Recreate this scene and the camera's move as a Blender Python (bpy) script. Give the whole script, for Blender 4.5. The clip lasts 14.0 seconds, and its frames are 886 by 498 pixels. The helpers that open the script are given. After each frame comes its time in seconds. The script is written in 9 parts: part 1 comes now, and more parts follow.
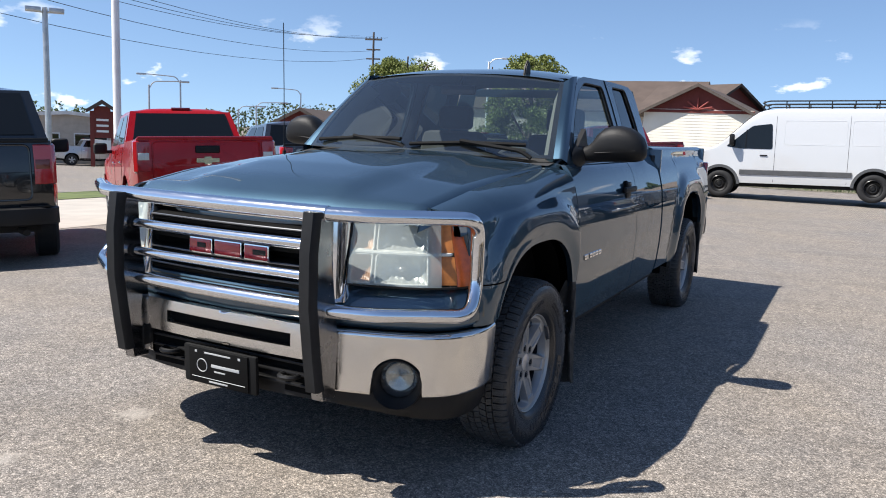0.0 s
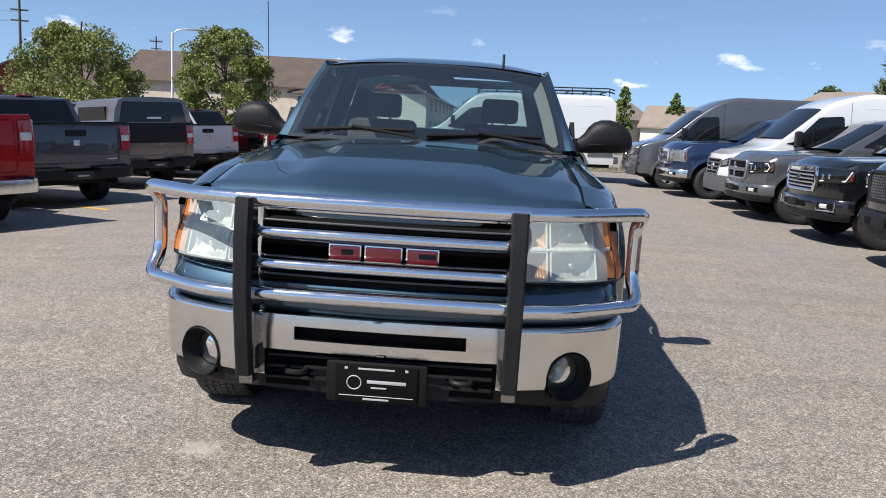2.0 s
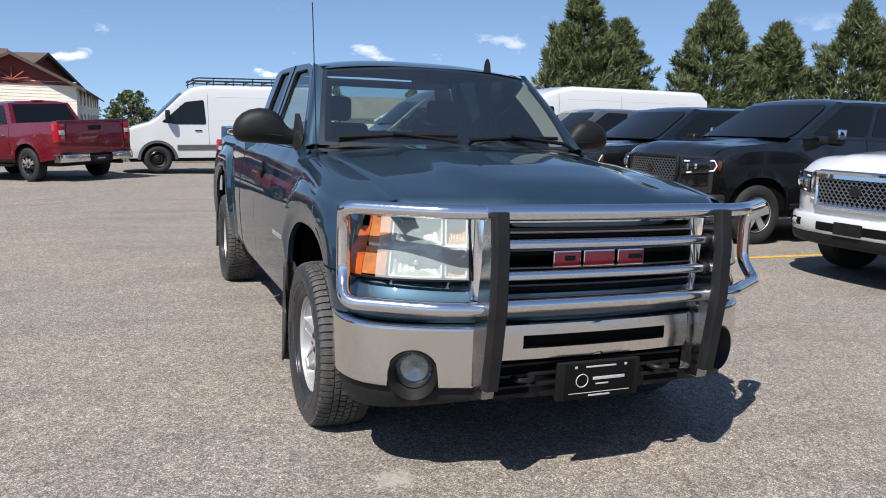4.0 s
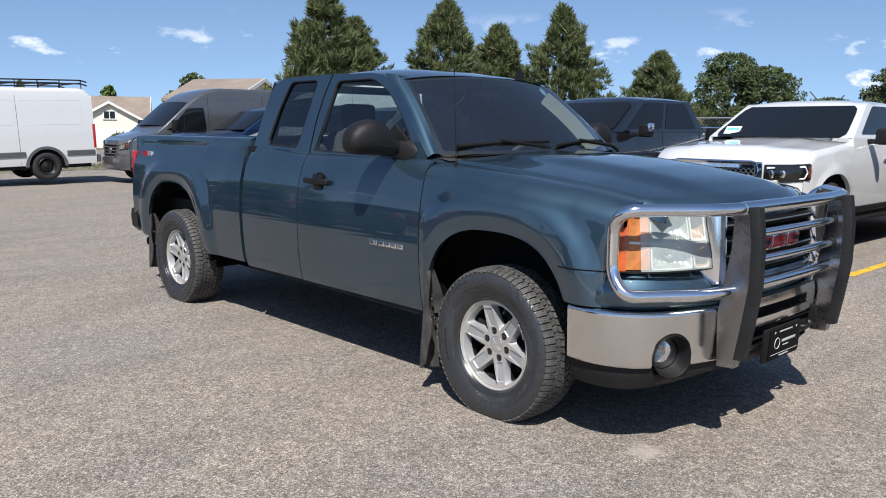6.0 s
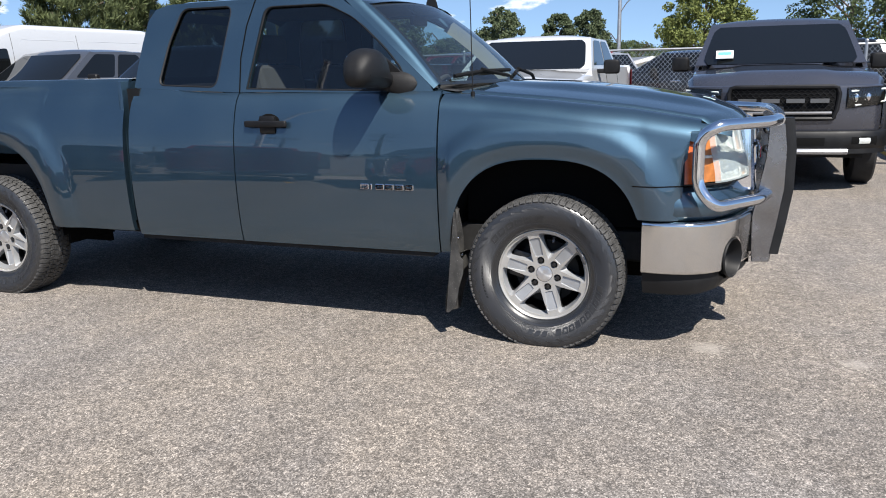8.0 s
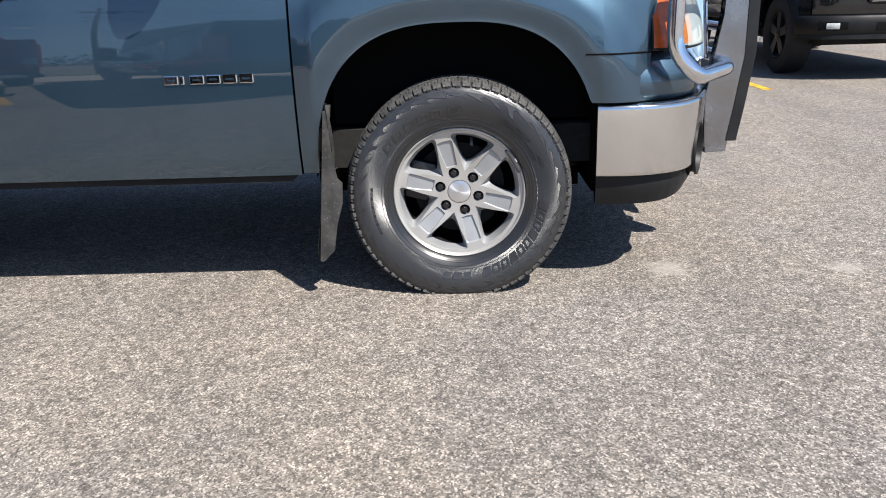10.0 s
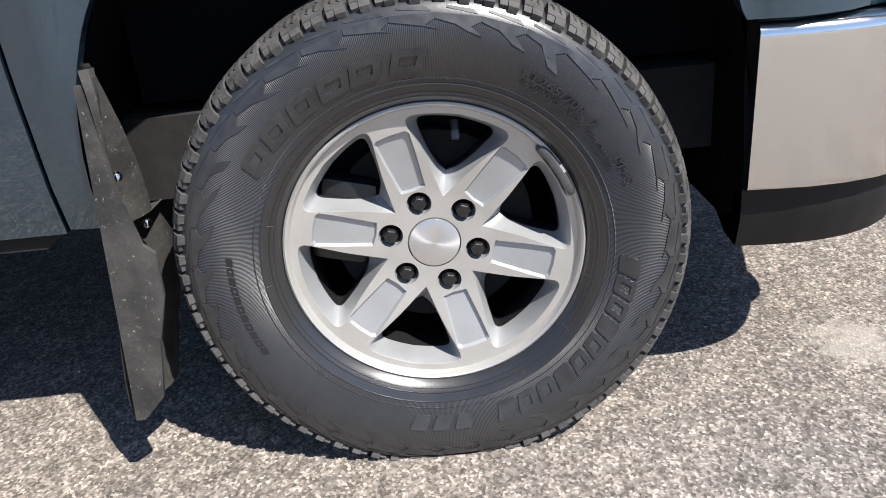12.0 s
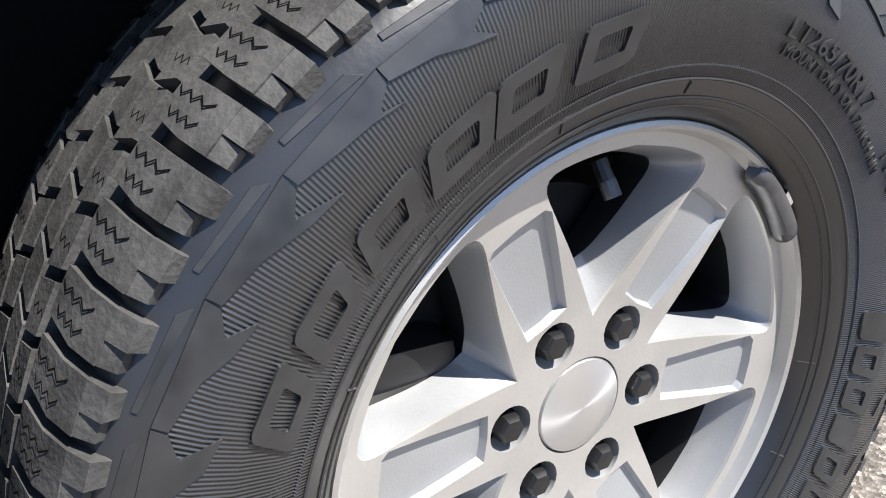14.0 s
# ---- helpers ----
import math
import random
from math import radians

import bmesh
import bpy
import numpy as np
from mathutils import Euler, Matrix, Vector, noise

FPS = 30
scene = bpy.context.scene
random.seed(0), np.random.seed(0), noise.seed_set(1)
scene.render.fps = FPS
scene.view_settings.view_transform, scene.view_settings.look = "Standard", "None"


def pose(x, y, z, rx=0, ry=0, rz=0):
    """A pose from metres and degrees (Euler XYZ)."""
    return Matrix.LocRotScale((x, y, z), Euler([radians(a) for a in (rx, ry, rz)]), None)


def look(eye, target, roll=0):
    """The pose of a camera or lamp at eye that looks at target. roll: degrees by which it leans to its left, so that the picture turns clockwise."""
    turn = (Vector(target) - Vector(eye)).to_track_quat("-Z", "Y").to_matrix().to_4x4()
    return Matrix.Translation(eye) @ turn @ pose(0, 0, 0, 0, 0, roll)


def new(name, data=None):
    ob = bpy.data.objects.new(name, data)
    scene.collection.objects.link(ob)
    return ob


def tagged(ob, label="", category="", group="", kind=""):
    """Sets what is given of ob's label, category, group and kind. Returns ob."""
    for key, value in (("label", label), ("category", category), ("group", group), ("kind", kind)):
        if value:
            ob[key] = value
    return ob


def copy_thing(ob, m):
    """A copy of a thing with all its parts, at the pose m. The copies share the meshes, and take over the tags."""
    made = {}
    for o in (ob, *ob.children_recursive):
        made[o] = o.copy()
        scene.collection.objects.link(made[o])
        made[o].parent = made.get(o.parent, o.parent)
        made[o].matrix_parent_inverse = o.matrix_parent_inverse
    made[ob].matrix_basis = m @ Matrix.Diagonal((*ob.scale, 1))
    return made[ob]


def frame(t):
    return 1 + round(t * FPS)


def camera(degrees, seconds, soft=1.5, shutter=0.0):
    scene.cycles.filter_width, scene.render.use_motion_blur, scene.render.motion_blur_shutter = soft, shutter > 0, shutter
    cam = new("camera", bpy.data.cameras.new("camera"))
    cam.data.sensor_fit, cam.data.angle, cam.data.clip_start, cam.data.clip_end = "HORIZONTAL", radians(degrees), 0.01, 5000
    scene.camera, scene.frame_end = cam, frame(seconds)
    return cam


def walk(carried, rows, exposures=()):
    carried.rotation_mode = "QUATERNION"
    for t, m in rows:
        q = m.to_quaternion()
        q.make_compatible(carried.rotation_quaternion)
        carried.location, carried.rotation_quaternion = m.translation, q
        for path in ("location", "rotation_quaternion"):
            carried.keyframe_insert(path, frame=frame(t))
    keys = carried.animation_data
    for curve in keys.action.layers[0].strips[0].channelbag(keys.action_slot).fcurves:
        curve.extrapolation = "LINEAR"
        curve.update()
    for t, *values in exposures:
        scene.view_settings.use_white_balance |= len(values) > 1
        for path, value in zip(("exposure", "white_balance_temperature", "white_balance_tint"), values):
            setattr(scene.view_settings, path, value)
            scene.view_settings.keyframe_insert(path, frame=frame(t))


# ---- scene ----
cam = camera(58.6, 14.0, 1.0)

PATH = [
    (0, (2.231, -3.415, 1.462), (1.322, -1.659, 1.164), 2.4),
    (0.5, (1.862, -3.556, 1.468), (1.107, -1.728, 1.168), 2.7),
    (1, (1.422, -3.753, 1.469), (0.86, -1.858, 1.165), 2.8),
    (1.5, (0.916, -3.848, 1.456), (0.573, -1.902, 1.145), 3.0),
    (2, (0.387, -3.936, 1.458), (0.277, -1.964, 1.141), 3.2),
    (2.2, (0.171, -3.957, 1.454), (0.156, -1.983, 1.137), 3.3),
    (4.3, (-2.06, -3.558, 1.446), (-1.224, -1.766, 1.146), 1.3),
    (4.5, (-2.271, -3.456, 1.441), (-1.366, -1.697, 1.145), 1.0),
    (5, (-2.826, -3.247, 1.462), (-1.759, -1.581, 1.168), 0.8),
    (5.5, (-3.335, -2.99, 1.46), (-2.121, -1.428, 1.165), 0.6),
    (6, (-3.795, -2.675, 1.476), (-2.448, -1.227, 1.174), 0.4),
    (6.5, (-4.183, -2.298, 1.468), (-2.708, -0.984, 1.154), 0.0),
    (7, (-4.474, -1.855, 1.464), (-2.873, -0.704, 1.126), -0.4),
    (7.5, (-4.7, -1.368, 1.448), (-2.972, -0.436, 1.068), -0.9),
    (8, (-4.752, -0.86, 1.407), (-2.921, -0.187, 0.966), -1.2),
    (8.5, (-4.659, -0.398, 1.343), (-2.767, 0.008, 0.838), -1.3),
    (9, (-4.387, -0.048, 1.273), (-2.477, 0.115, 0.702), -1.3),
    (9.2, (-4.256, 0.018, 1.233), (-2.346, 0.124, 0.65), -1.4),
    (11.3, (-2.627, -0.054, 0.934), (-0.753, -0.022, 0.238), -3.1),
    (11.5, (-2.461, -0.047, 0.929), (-0.603, -0.022, 0.189), -3.5),
    (12, (-2.072, -0.006, 0.894), (-0.251, -0.016, 0.069), -5.5),
    (12.5, (-1.713, 0.057, 0.852), (0.042, -0.069, -0.1), -7.5),
    (13, (-1.451, 0.069, 0.802), (0.234, -0.147, -0.254), -11.4),
    (13.5, (-1.311, 0.16, 0.781), (0.302, -0.363, -0.279), -12.5),
    (14, (-1.312, 0.31, 0.807), (0.23, -0.549, -0.132), -10.2),
]
walk(cam, [(t, look(e, a, r)) for t, e, a, r in PATH], [(0.0, 1.1), (1.0, 1.02), (3.0, 0.95), (5.0, 0.87), (7.5, 0.97), (9.0, 1.12), (11.5, 1.2), (12.5, 1.36), (13.2, 1.44), (14.0, 1.56)])

# ---- world, sun, exposure ----
SUN_DIR = Vector((0.575, 0.515, -1.0)).normalized()   # the way the light travels
world = bpy.data.worlds.new("world")
scene.world = world
world.use_nodes = True
wn = world.node_tree
wn.nodes.clear()
w_out = wn.nodes.new("ShaderNodeOutputWorld")
w_bg = wn.nodes.new("ShaderNodeBackground")
w_sky = wn.nodes.new("ShaderNodeTexSky")
w_sky.sky_type = "NISHITA"
w_sky.sun_disc = False
w_sky.sun_elevation = math.asin(-SUN_DIR.z)
w_sky.sun_rotation = math.atan2(-SUN_DIR.x, -SUN_DIR.y)
w_sky.altitude = 900
w_sky.air_density = 1.0
w_sky.dust_density = 0.5
w_sky.ozone_density = 3.0
w_bg.inputs["Strength"].default_value = 0.081
# small fair-weather clouds near the horizon
w_geo = wn.nodes.new("ShaderNodeTexCoord")
w_map = wn.nodes.new("ShaderNodeMapping")
w_map.inputs["Scale"].default_value = (1.0, 1.0, 2.3)
w_noise = wn.nodes.new("ShaderNodeTexNoise")
w_noise.inputs["Scale"].default_value = 11.0
w_noise.inputs["Detail"].default_value = 7.0
w_noise.inputs["Roughness"].default_value = 0.55
w_ramp = wn.nodes.new("ShaderNodeValToRGB")
w_ramp.color_ramp.elements[0].position = 0.615
w_ramp.color_ramp.elements[1].position = 0.68
w_sep = wn.nodes.new("ShaderNodeSeparateXYZ")
w_band = wn.nodes.new("ShaderNodeMapRange")
w_band.inputs["From Min"].default_value = 0.14
w_band.inputs["From Max"].default_value = 0.06
w_mul = wn.nodes.new("ShaderNodeMath")
w_mul.operation = "MULTIPLY"
w_mix = wn.nodes.new("ShaderNodeMix")
w_mix.data_type = "RGBA"
w_mix.inputs[7].default_value = (8.5, 8.7, 9.0, 1)
w_lift = wn.nodes.new("ShaderNodeMapping")
w_lift.inputs["Location"].default_value = (0, 0, 0.125)
wn.links.new(w_geo.outputs["Generated"], w_lift.inputs["Vector"])
wn.links.new(w_lift.outputs["Vector"], w_sky.inputs["Vector"])
wn.links.new(w_geo.outputs["Generated"], w_map.inputs["Vector"])
wn.links.new(w_map.outputs["Vector"], w_noise.inputs["Vector"])
wn.links.new(w_noise.outputs["Fac"], w_ramp.inputs["Fac"])
wn.links.new(w_geo.outputs["Generated"], w_sep.inputs["Vector"])
wn.links.new(w_sep.outputs["Z"], w_band.inputs["Value"])
wn.links.new(w_ramp.outputs["Color"], w_mul.inputs[0])
wn.links.new(w_band.outputs["Result"], w_mul.inputs[1])
wn.links.new(w_mul.outputs["Value"], w_mix.inputs[0])
wn.links.new(w_sky.outputs["Color"], w_mix.inputs[6])
wn.links.new(w_mix.outputs[2], w_bg.inputs["Color"])
wn.links.new(w_bg.outputs["Background"], w_out.inputs["Surface"])

sun = new("sun", bpy.data.lights.new("sun", "SUN"))
sun.data.energy = 3.95
sun.data.angle = radians(0.55)
sun.data.color = (1.0, 0.95, 0.885)
sun.matrix_world = look((0, 0, 30), Vector((0, 0, 30)) + SUN_DIR)


# ---- materials ----
def links(mat):
    return mat.node_tree.links


def material(name, color, rough=0.5, metal=0.0, coat=0.0, spec=0.5):
    mat = bpy.data.materials.new(name)
    mat.use_nodes = True
    b = mat.node_tree.nodes["Principled BSDF"]
    b.inputs["Base Color"].default_value = (*color, 1)
    b.inputs["Roughness"].default_value = rough
    b.inputs["Metallic"].default_value = metal
    b.inputs["Coat Weight"].default_value = coat
    b.inputs["Coat Roughness"].default_value = 0.03
    b.inputs["Specular IOR Level"].default_value = spec
    return mat


def bsdf(mat):
    return mat.node_tree.nodes["Principled BSDF"]


def node(mat, kind, **sockets):
    n = mat.node_tree.nodes.new(kind)
    for key, value in sockets.items():
        n.inputs[key.replace("_", " ")].default_value = value
    return n


def coords(mat, which="Object", scale=(1, 1, 1)):
    tc = node(mat, "ShaderNodeTexCoord")
    mp = node(mat, "ShaderNodeMapping")
    mp.inputs["Scale"].default_value = scale
    links(mat).new(tc.outputs[which], mp.inputs["Vector"])
    return mp.outputs["Vector"]


def noise_tex(mat, vec, scale, detail=4.0, rough=0.55):
    n = node(mat, "ShaderNodeTexNoise", Scale=scale, Detail=detail, Roughness=rough)
    links(mat).new(vec, n.inputs["Vector"])
    return n.outputs["Fac"]


def ramp(mat, fac, stops):
    r = node(mat, "ShaderNodeValToRGB")
    cr = r.color_ramp
    while len(cr.elements) < len(stops):
        cr.elements.new(0.5)
    for e, (p, c) in zip(cr.elements, stops):
        e.position = p
        e.color = (*c, 1) if len(c) == 3 else c
    links(mat).new(fac, r.inputs["Fac"])
    return r.outputs["Color"]


def mix(mat, a, b, fac, blend="MIX"):
    m = node(mat, "ShaderNodeMix")
    m.data_type = "RGBA"
    m.blend_type = blend
    for value, k in ((a, 6), (b, 7), (fac, 0)):
        if isinstance(value, (int, float)):
            m.inputs[k].default_value = value
        elif isinstance(value, tuple):
            m.inputs[k].default_value = (*value, 1)
        else:
            links(mat).new(value, m.inputs[k])
    return m.outputs[2]


def bump(mat, height, strength=0.3, distance=0.01, then=None):
    b = node(mat, "ShaderNodeBump", Strength=strength, Distance=distance)
    links(mat).new(height, b.inputs["Height"])
    if then is not None:
        links(mat).new(then, b.inputs["Normal"])
    links(mat).new(b.outputs["Normal"], bsdf(mat).inputs["Normal"])
    return b.outputs["Normal"]


def into(mat, out, socket):
    links(mat).new(out, bsdf(mat).inputs[socket])


def varied(mat, color, scale=3.0, amount=0.15, rough=None, fine=60.0, relief=0.0):
    """Two scales of unevenness on a plain surface."""
    v = coords(mat)
    a = noise_tex(mat, v, scale)
    lo = tuple(c * (1 - amount) for c in color)
    hi = tuple(min(1, c * (1 + amount)) for c in color)
    col = ramp(mat, a, [(0.3, lo), (0.7, hi)])
    f = noise_tex(mat, v, fine, 2)
    fr = ramp(mat, f, [(0.3, (1 - amount * 0.6,) * 3), (0.7, (1,) * 3)])
    into(mat, mix(mat, col, fr, 1.0, "MULTIPLY"), "Base Color")
    if rough:
        into(mat, ramp(mat, a, [(0.3, (rough[0],) * 3), (0.7, (rough[1],) * 3)]), "Roughness")
    if relief:
        bump(mat, f, relief, 0.004)
    return mat


def paint(name, color, flake=0.35, rough=0.28, metal=0.45, coat_ior=1.5):
    """Clear-coated metallic car paint with faint dust."""
    mat = material(name, color, rough, metal, 1.0)
    v = coords(mat)
    dust = noise_tex(mat, v, 2.2, 5)
    fl = noise_tex(mat, v, 900, 1)
    c = ramp(mat, fl, [(0.35, tuple(x * (1 - flake * 0.5) for x in color)), (0.65, tuple(min(1, x * (1 + flake * 0.5)) for x in color))])
    c2 = mix(mat, c, (0.35, 0.34, 0.32), ramp(mat, dust, [(0.45, (0, 0, 0)), (0.8, (0.03, 0.03, 0.03))]))
    into(mat, c2, "Base Color")
    into(mat, ramp(mat, dust, [(0.3, (rough * 0.9,) * 3), (0.8, (rough * 1.15,) * 3)]), "Roughness")
    bsdf(mat).inputs["Coat Roughness"].default_value = 0.015
    bsdf(mat).inputs["Coat IOR"].default_value = coat_ior
    return mat


def asphalt():
    mat = material("asphalt", (0.2, 0.18, 0.16), 0.9)
    v = coords(mat)
    vo = node(mat, "ShaderNodeTexVoronoi", Scale=195.0)
    links(mat).new(v, vo.inputs["Vector"])
    sep = node(mat, "ShaderNodeSeparateColor")
    links(mat).new(vo.outputs["Color"], sep.inputs["Color"])
    chips = ramp(mat, sep.outputs["Red"], [(0.0, (0.075, 0.0705, 0.0645)), (0.3, (0.128, 0.1205, 0.111)), (0.62, (0.188, 0.176, 0.1615)), (0.86, (0.275, 0.2575, 0.236)), (1.0, (0.40, 0.379, 0.352))])
    vo2 = node(mat, "ShaderNodeTexVoronoi", Scale=66.0)
    links(mat).new(v, vo2.inputs["Vector"])
    sep2 = node(mat, "ShaderNodeSeparateColor")
    links(mat).new(vo2.outputs["Color"], sep2.inputs["Color"])
    big = ramp(mat, sep2.outputs["Green"], [(0.0, (0.72, 0.71, 0.70)), (0.5, (1, 1, 1)), (1.0, (1.27, 1.25, 1.23))])
    patches = ramp(mat, noise_tex(mat, v, 0.55, 6, 0.6), [(0.3, (1.03, 1.02, 1.03)), (0.5, (1.11, 1.06, 1.01)), (0.68, (1.2, 1.12, 1.02))])
    # worn, smeared streaks where cars turn
    sv = coords(mat, scale=(0.35, 1.6, 1))
    streak = ramp(mat, noise_tex(mat, sv, 1.3, 7, 0.65), [(0.36, (0.86, 0.86, 0.86)), (0.5, (1, 1, 1)), (0.66, (1.06, 1.05, 1.03))])
    far = ramp(mat, noise_tex(mat, v, 6, 4), [(0.3, (0.93, 0.93, 0.94)), (0.7, (1.06, 1.05, 1.04))])
    vo3 = node(mat, "ShaderNodeTexVoronoi", Scale=27.0)
    links(mat).new(v, vo3.inputs["Vector"])
    sep3 = node(mat, "ShaderNodeSeparateColor")
    links(mat).new(vo3.outputs["Color"], sep3.inputs["Color"])
    lumps = ramp(mat, sep3.outputs["Blue"], [(0.0, (0.88, 0.88, 0.88)), (1.0, (1.12, 1.115, 1.11))])
    c = mix(mat, mix(mat, chips, big, 1.0, "MULTIPLY"), lumps, 1.0, "MULTIPLY")
    c = mix(mat, c, patches, 1.0, "MULTIPLY")
    c = mix(mat, c, streak, 1.0, "MULTIPLY")
    c = mix(mat, c, far, 1.0, "MULTIPLY")
    # pale dried spots near the pickup's front corner
    for cx, cy, size in ((-0.78, -0.80, 0.165), (-0.82, -1.47, 0.145)):
        dn = node(mat, "ShaderNodeVectorMath")
        dn.operation = "DISTANCE"
        dn.inputs[1].default_value = (cx, cy, 0)
        links(mat).new(v, dn.inputs[0])
        ad = node(mat, "ShaderNodeMath")
        ad.operation = "MULTIPLY_ADD"
        links(mat).new(noise_tex(mat, v, 34, 5), ad.inputs[0])
        ad.inputs[1].default_value = 0.22
        links(mat).new(dn.outputs["Value"], ad.inputs[2])
        fac = ramp(mat, ad.outputs[0], [(size, (0.5, 0.5, 0.5)), (size + 0.05, (0, 0, 0))])
        c = mix(mat, c, (0.40, 0.365, 0.32), fac)
    into(mat, c, "Base Color")
    h = mix(mat, vo.outputs["Distance"], vo2.outputs["Distance"], 0.4)
    bump(mat, h, 0.4, 0.005)
    return mat


def tyre_rubber():
    """Black rubber with a moulded, ribbed band between two radii; the axle is the object's x axis."""
    mat = material("tyre_rubber", (0.028, 0.029, 0.031), 0.62)
    v = coords(mat)
    sep = node(mat, "ShaderNodeSeparateXYZ")
    links(mat).new(v, sep.inputs["Vector"])

    def calc(op, a, b=None):
        n = node(mat, "ShaderNodeMath")
        n.operation = op
        for k, x in enumerate((a, b)):
            if x is None:
                continue
            if isinstance(x, (int, float)):
                n.inputs[k].default_value = x
            else:
                links(mat).new(x, n.inputs[k])
        return n.outputs[0]
    y, z = sep.outputs["Y"], sep.outputs["Z"]
    ang = calc("ARCTAN2", z, y)
    r = calc("SQRT", calc("ADD", calc("MULTIPLY", y, y), calc("MULTIPLY", z, z)))
    wave = calc("SINE", calc("ADD", calc("MULTIPLY", ang, 860.0), calc("MULTIPLY", r, 200.0)))
    band = calc("MULTIPLY", calc("GREATER_THAN", r, 0.2655), calc("LESS_THAN", r, 0.3545))
    rib = calc("MULTIPLY", wave, band)
    dust = noise_tex(mat, v, 7, 6, 0.6)
    c = ramp(mat, dust, [(0.3, (0.019, 0.0198, 0.0213)), (0.6, (0.026, 0.027, 0.029)), (0.8, (0.040, 0.0407, 0.0424))])
    c = mix(mat, (0.015, 0.0154, 0.0164), c, ramp(mat, r, [(0.255, (0, 0, 0)), (0.268, (1, 1, 1))]))
    tread = ramp(mat, r, [(0.375, (0, 0, 0)), (0.395, (1, 1, 1))])
    into(mat, mix(mat, c, (0.05, 0.049, 0.048), mix(mat, (0, 0, 0), tread, 0.6)), "Base Color")
    into(mat, ramp(mat, dust, [(0.3, (0.27,) * 3), (0.7, (0.37,) * 3)]), "Roughness")
    bsdf(mat).inputs["Specular IOR Level"].default_value = 0.85
    n1 = bump(mat, rib, 0.45, 0.001)
    bump(mat, noise_tex(mat, v, 220, 3), 0.12, 0.001, n1)
    return mat


M = {}
M["asphalt"] = asphalt()
M["blue"] = paint("slate_blue_paint", (0.047, 0.090, 0.129), 0.3, 0.54, 0.97, 1.72)
bsdf(M["blue"]).inputs["Specular Tint"].default_value = (0.4, 0.4, 0.4, 1)
M["chrome"] = material("chrome", (0.82, 0.82, 0.83), 0.05, 1.0)
into(M["chrome"], ramp(M["chrome"], noise_tex(M["chrome"], coords(M["chrome"]), 14, 6), [(0.35, (0.035,) * 3), (0.8, (0.12,) * 3)]), "Roughness")
M["steel_tube"] = material("polished_tube", (0.74, 0.75, 0.77), 0.13, 1.0)
into(M["steel_tube"], ramp(M["steel_tube"], noise_tex(M["steel_tube"], coords(M["steel_tube"], scale=(1, 8, 8)), 20, 5), [(0.35, (0.1,) * 3), (0.75, (0.2,) * 3)]), "Roughness")
# polished plate darkened in colour to stand for the dark grille it mirrors
M["plate_steel"] = varied(material("darkened_steel_plate", (0.34, 0.34, 0.35), 0.2, 1.0), (0.34, 0.34, 0.35), 9, 0.15, (0.16, 0.32))
M["bumper_chrome"] = material("dusty_chrome", (0.72, 0.71, 0.69), 0.16, 1.0)
into(M["bumper_chrome"], ramp(M["bumper_chrome"], noise_tex(M["bumper_chrome"], coords(M["bumper_chrome"]), 5, 7, 0.65), [(0.35, (0.1,) * 3), (0.7, (0.26,) * 3)]), "Roughness")
M["rubber_strip"] = varied(material("rubber_strip", (0.012, 0.0125, 0.0135), 0.55), (0.012, 0.0125, 0.0135), 8, 0.3)
M["black"] = varied(material("black_plastic", (0.009, 0.009, 0.0095), 0.5), (0.009, 0.009, 0.0095), 6, 0.3, (0.42, 0.6), 300, 0.08)
M["wiper"] = material("matt_black_wiper", (0.006, 0.006, 0.006), 0.75, 0, 0, 0.2)
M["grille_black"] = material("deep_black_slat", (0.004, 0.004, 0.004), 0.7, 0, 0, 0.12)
M["mirror_plastic"] = varied(material("grained_black_plastic", (0.0105, 0.0105, 0.011), 0.55), (0.0105, 0.0105, 0.011), 5, 0.25, (0.45, 0.62), 700, 0.25)
for _k in ("black", "rubber_strip", "mirror_plastic"):
    bsdf(M[_k]).inputs["Specular IOR Level"].default_value = 0.28
# near-black whose colour holds the shade inside gaps, arches and openings
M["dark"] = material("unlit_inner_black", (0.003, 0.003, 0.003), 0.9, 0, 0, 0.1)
M["under"] = varied(material("dirty_underbody", (0.012, 0.0115, 0.011), 0.9), (0.012, 0.0115, 0.011), 5, 0.5, None, 40, 0.3)
M["tyre"] = tyre_rubber()
M["tyre_letter"] = varied(material("moulded_rubber", (0.032, 0.033, 0.0353), 0.4), (0.032, 0.033, 0.0353), 30, 0.25, (0.28, 0.42))
bsdf(M["tyre_letter"]).inputs["Specular IOR Level"].default_value = 0.6
M["car_tyre"] = varied(material("black_tyre_rubber", (0.014, 0.014, 0.015), 0.75), (0.014, 0.014, 0.015), 9, 0.3)
M["tread"] = varied(material("dusty_tread_rubber", (0.070, 0.0687, 0.0665), 0.8), (0.070, 0.0687, 0.0665), 25, 0.4, (0.6, 0.9), 260, 0.2)
M["lead"] = varied(material("grey_coated_lead", (0.1, 0.1, 0.105), 0.24, 0.3), (0.1, 0.1, 0.105), 40, 0.2)
M["brushed"] = material("brushed_alloy", (0.7, 0.7, 0.7), 0.33, 0.85)
bsdf(M["brushed"]).inputs["Anisotropic"].default_value = 0.85
_t = node(M["brushed"], "ShaderNodeTangent")
_t.direction_type = "RADIAL"
_t.axis = "X"
links(M["brushed"]).new(_t.outputs[0], bsdf(M["brushed"]).inputs["Tangent"])
M["alloy"] = varied(material("machined_alloy", (0.475, 0.464, 0.44), 0.34, 0.5), (0.475, 0.464, 0.44), 12, 0.06, (0.3, 0.44), 260, 0.05)
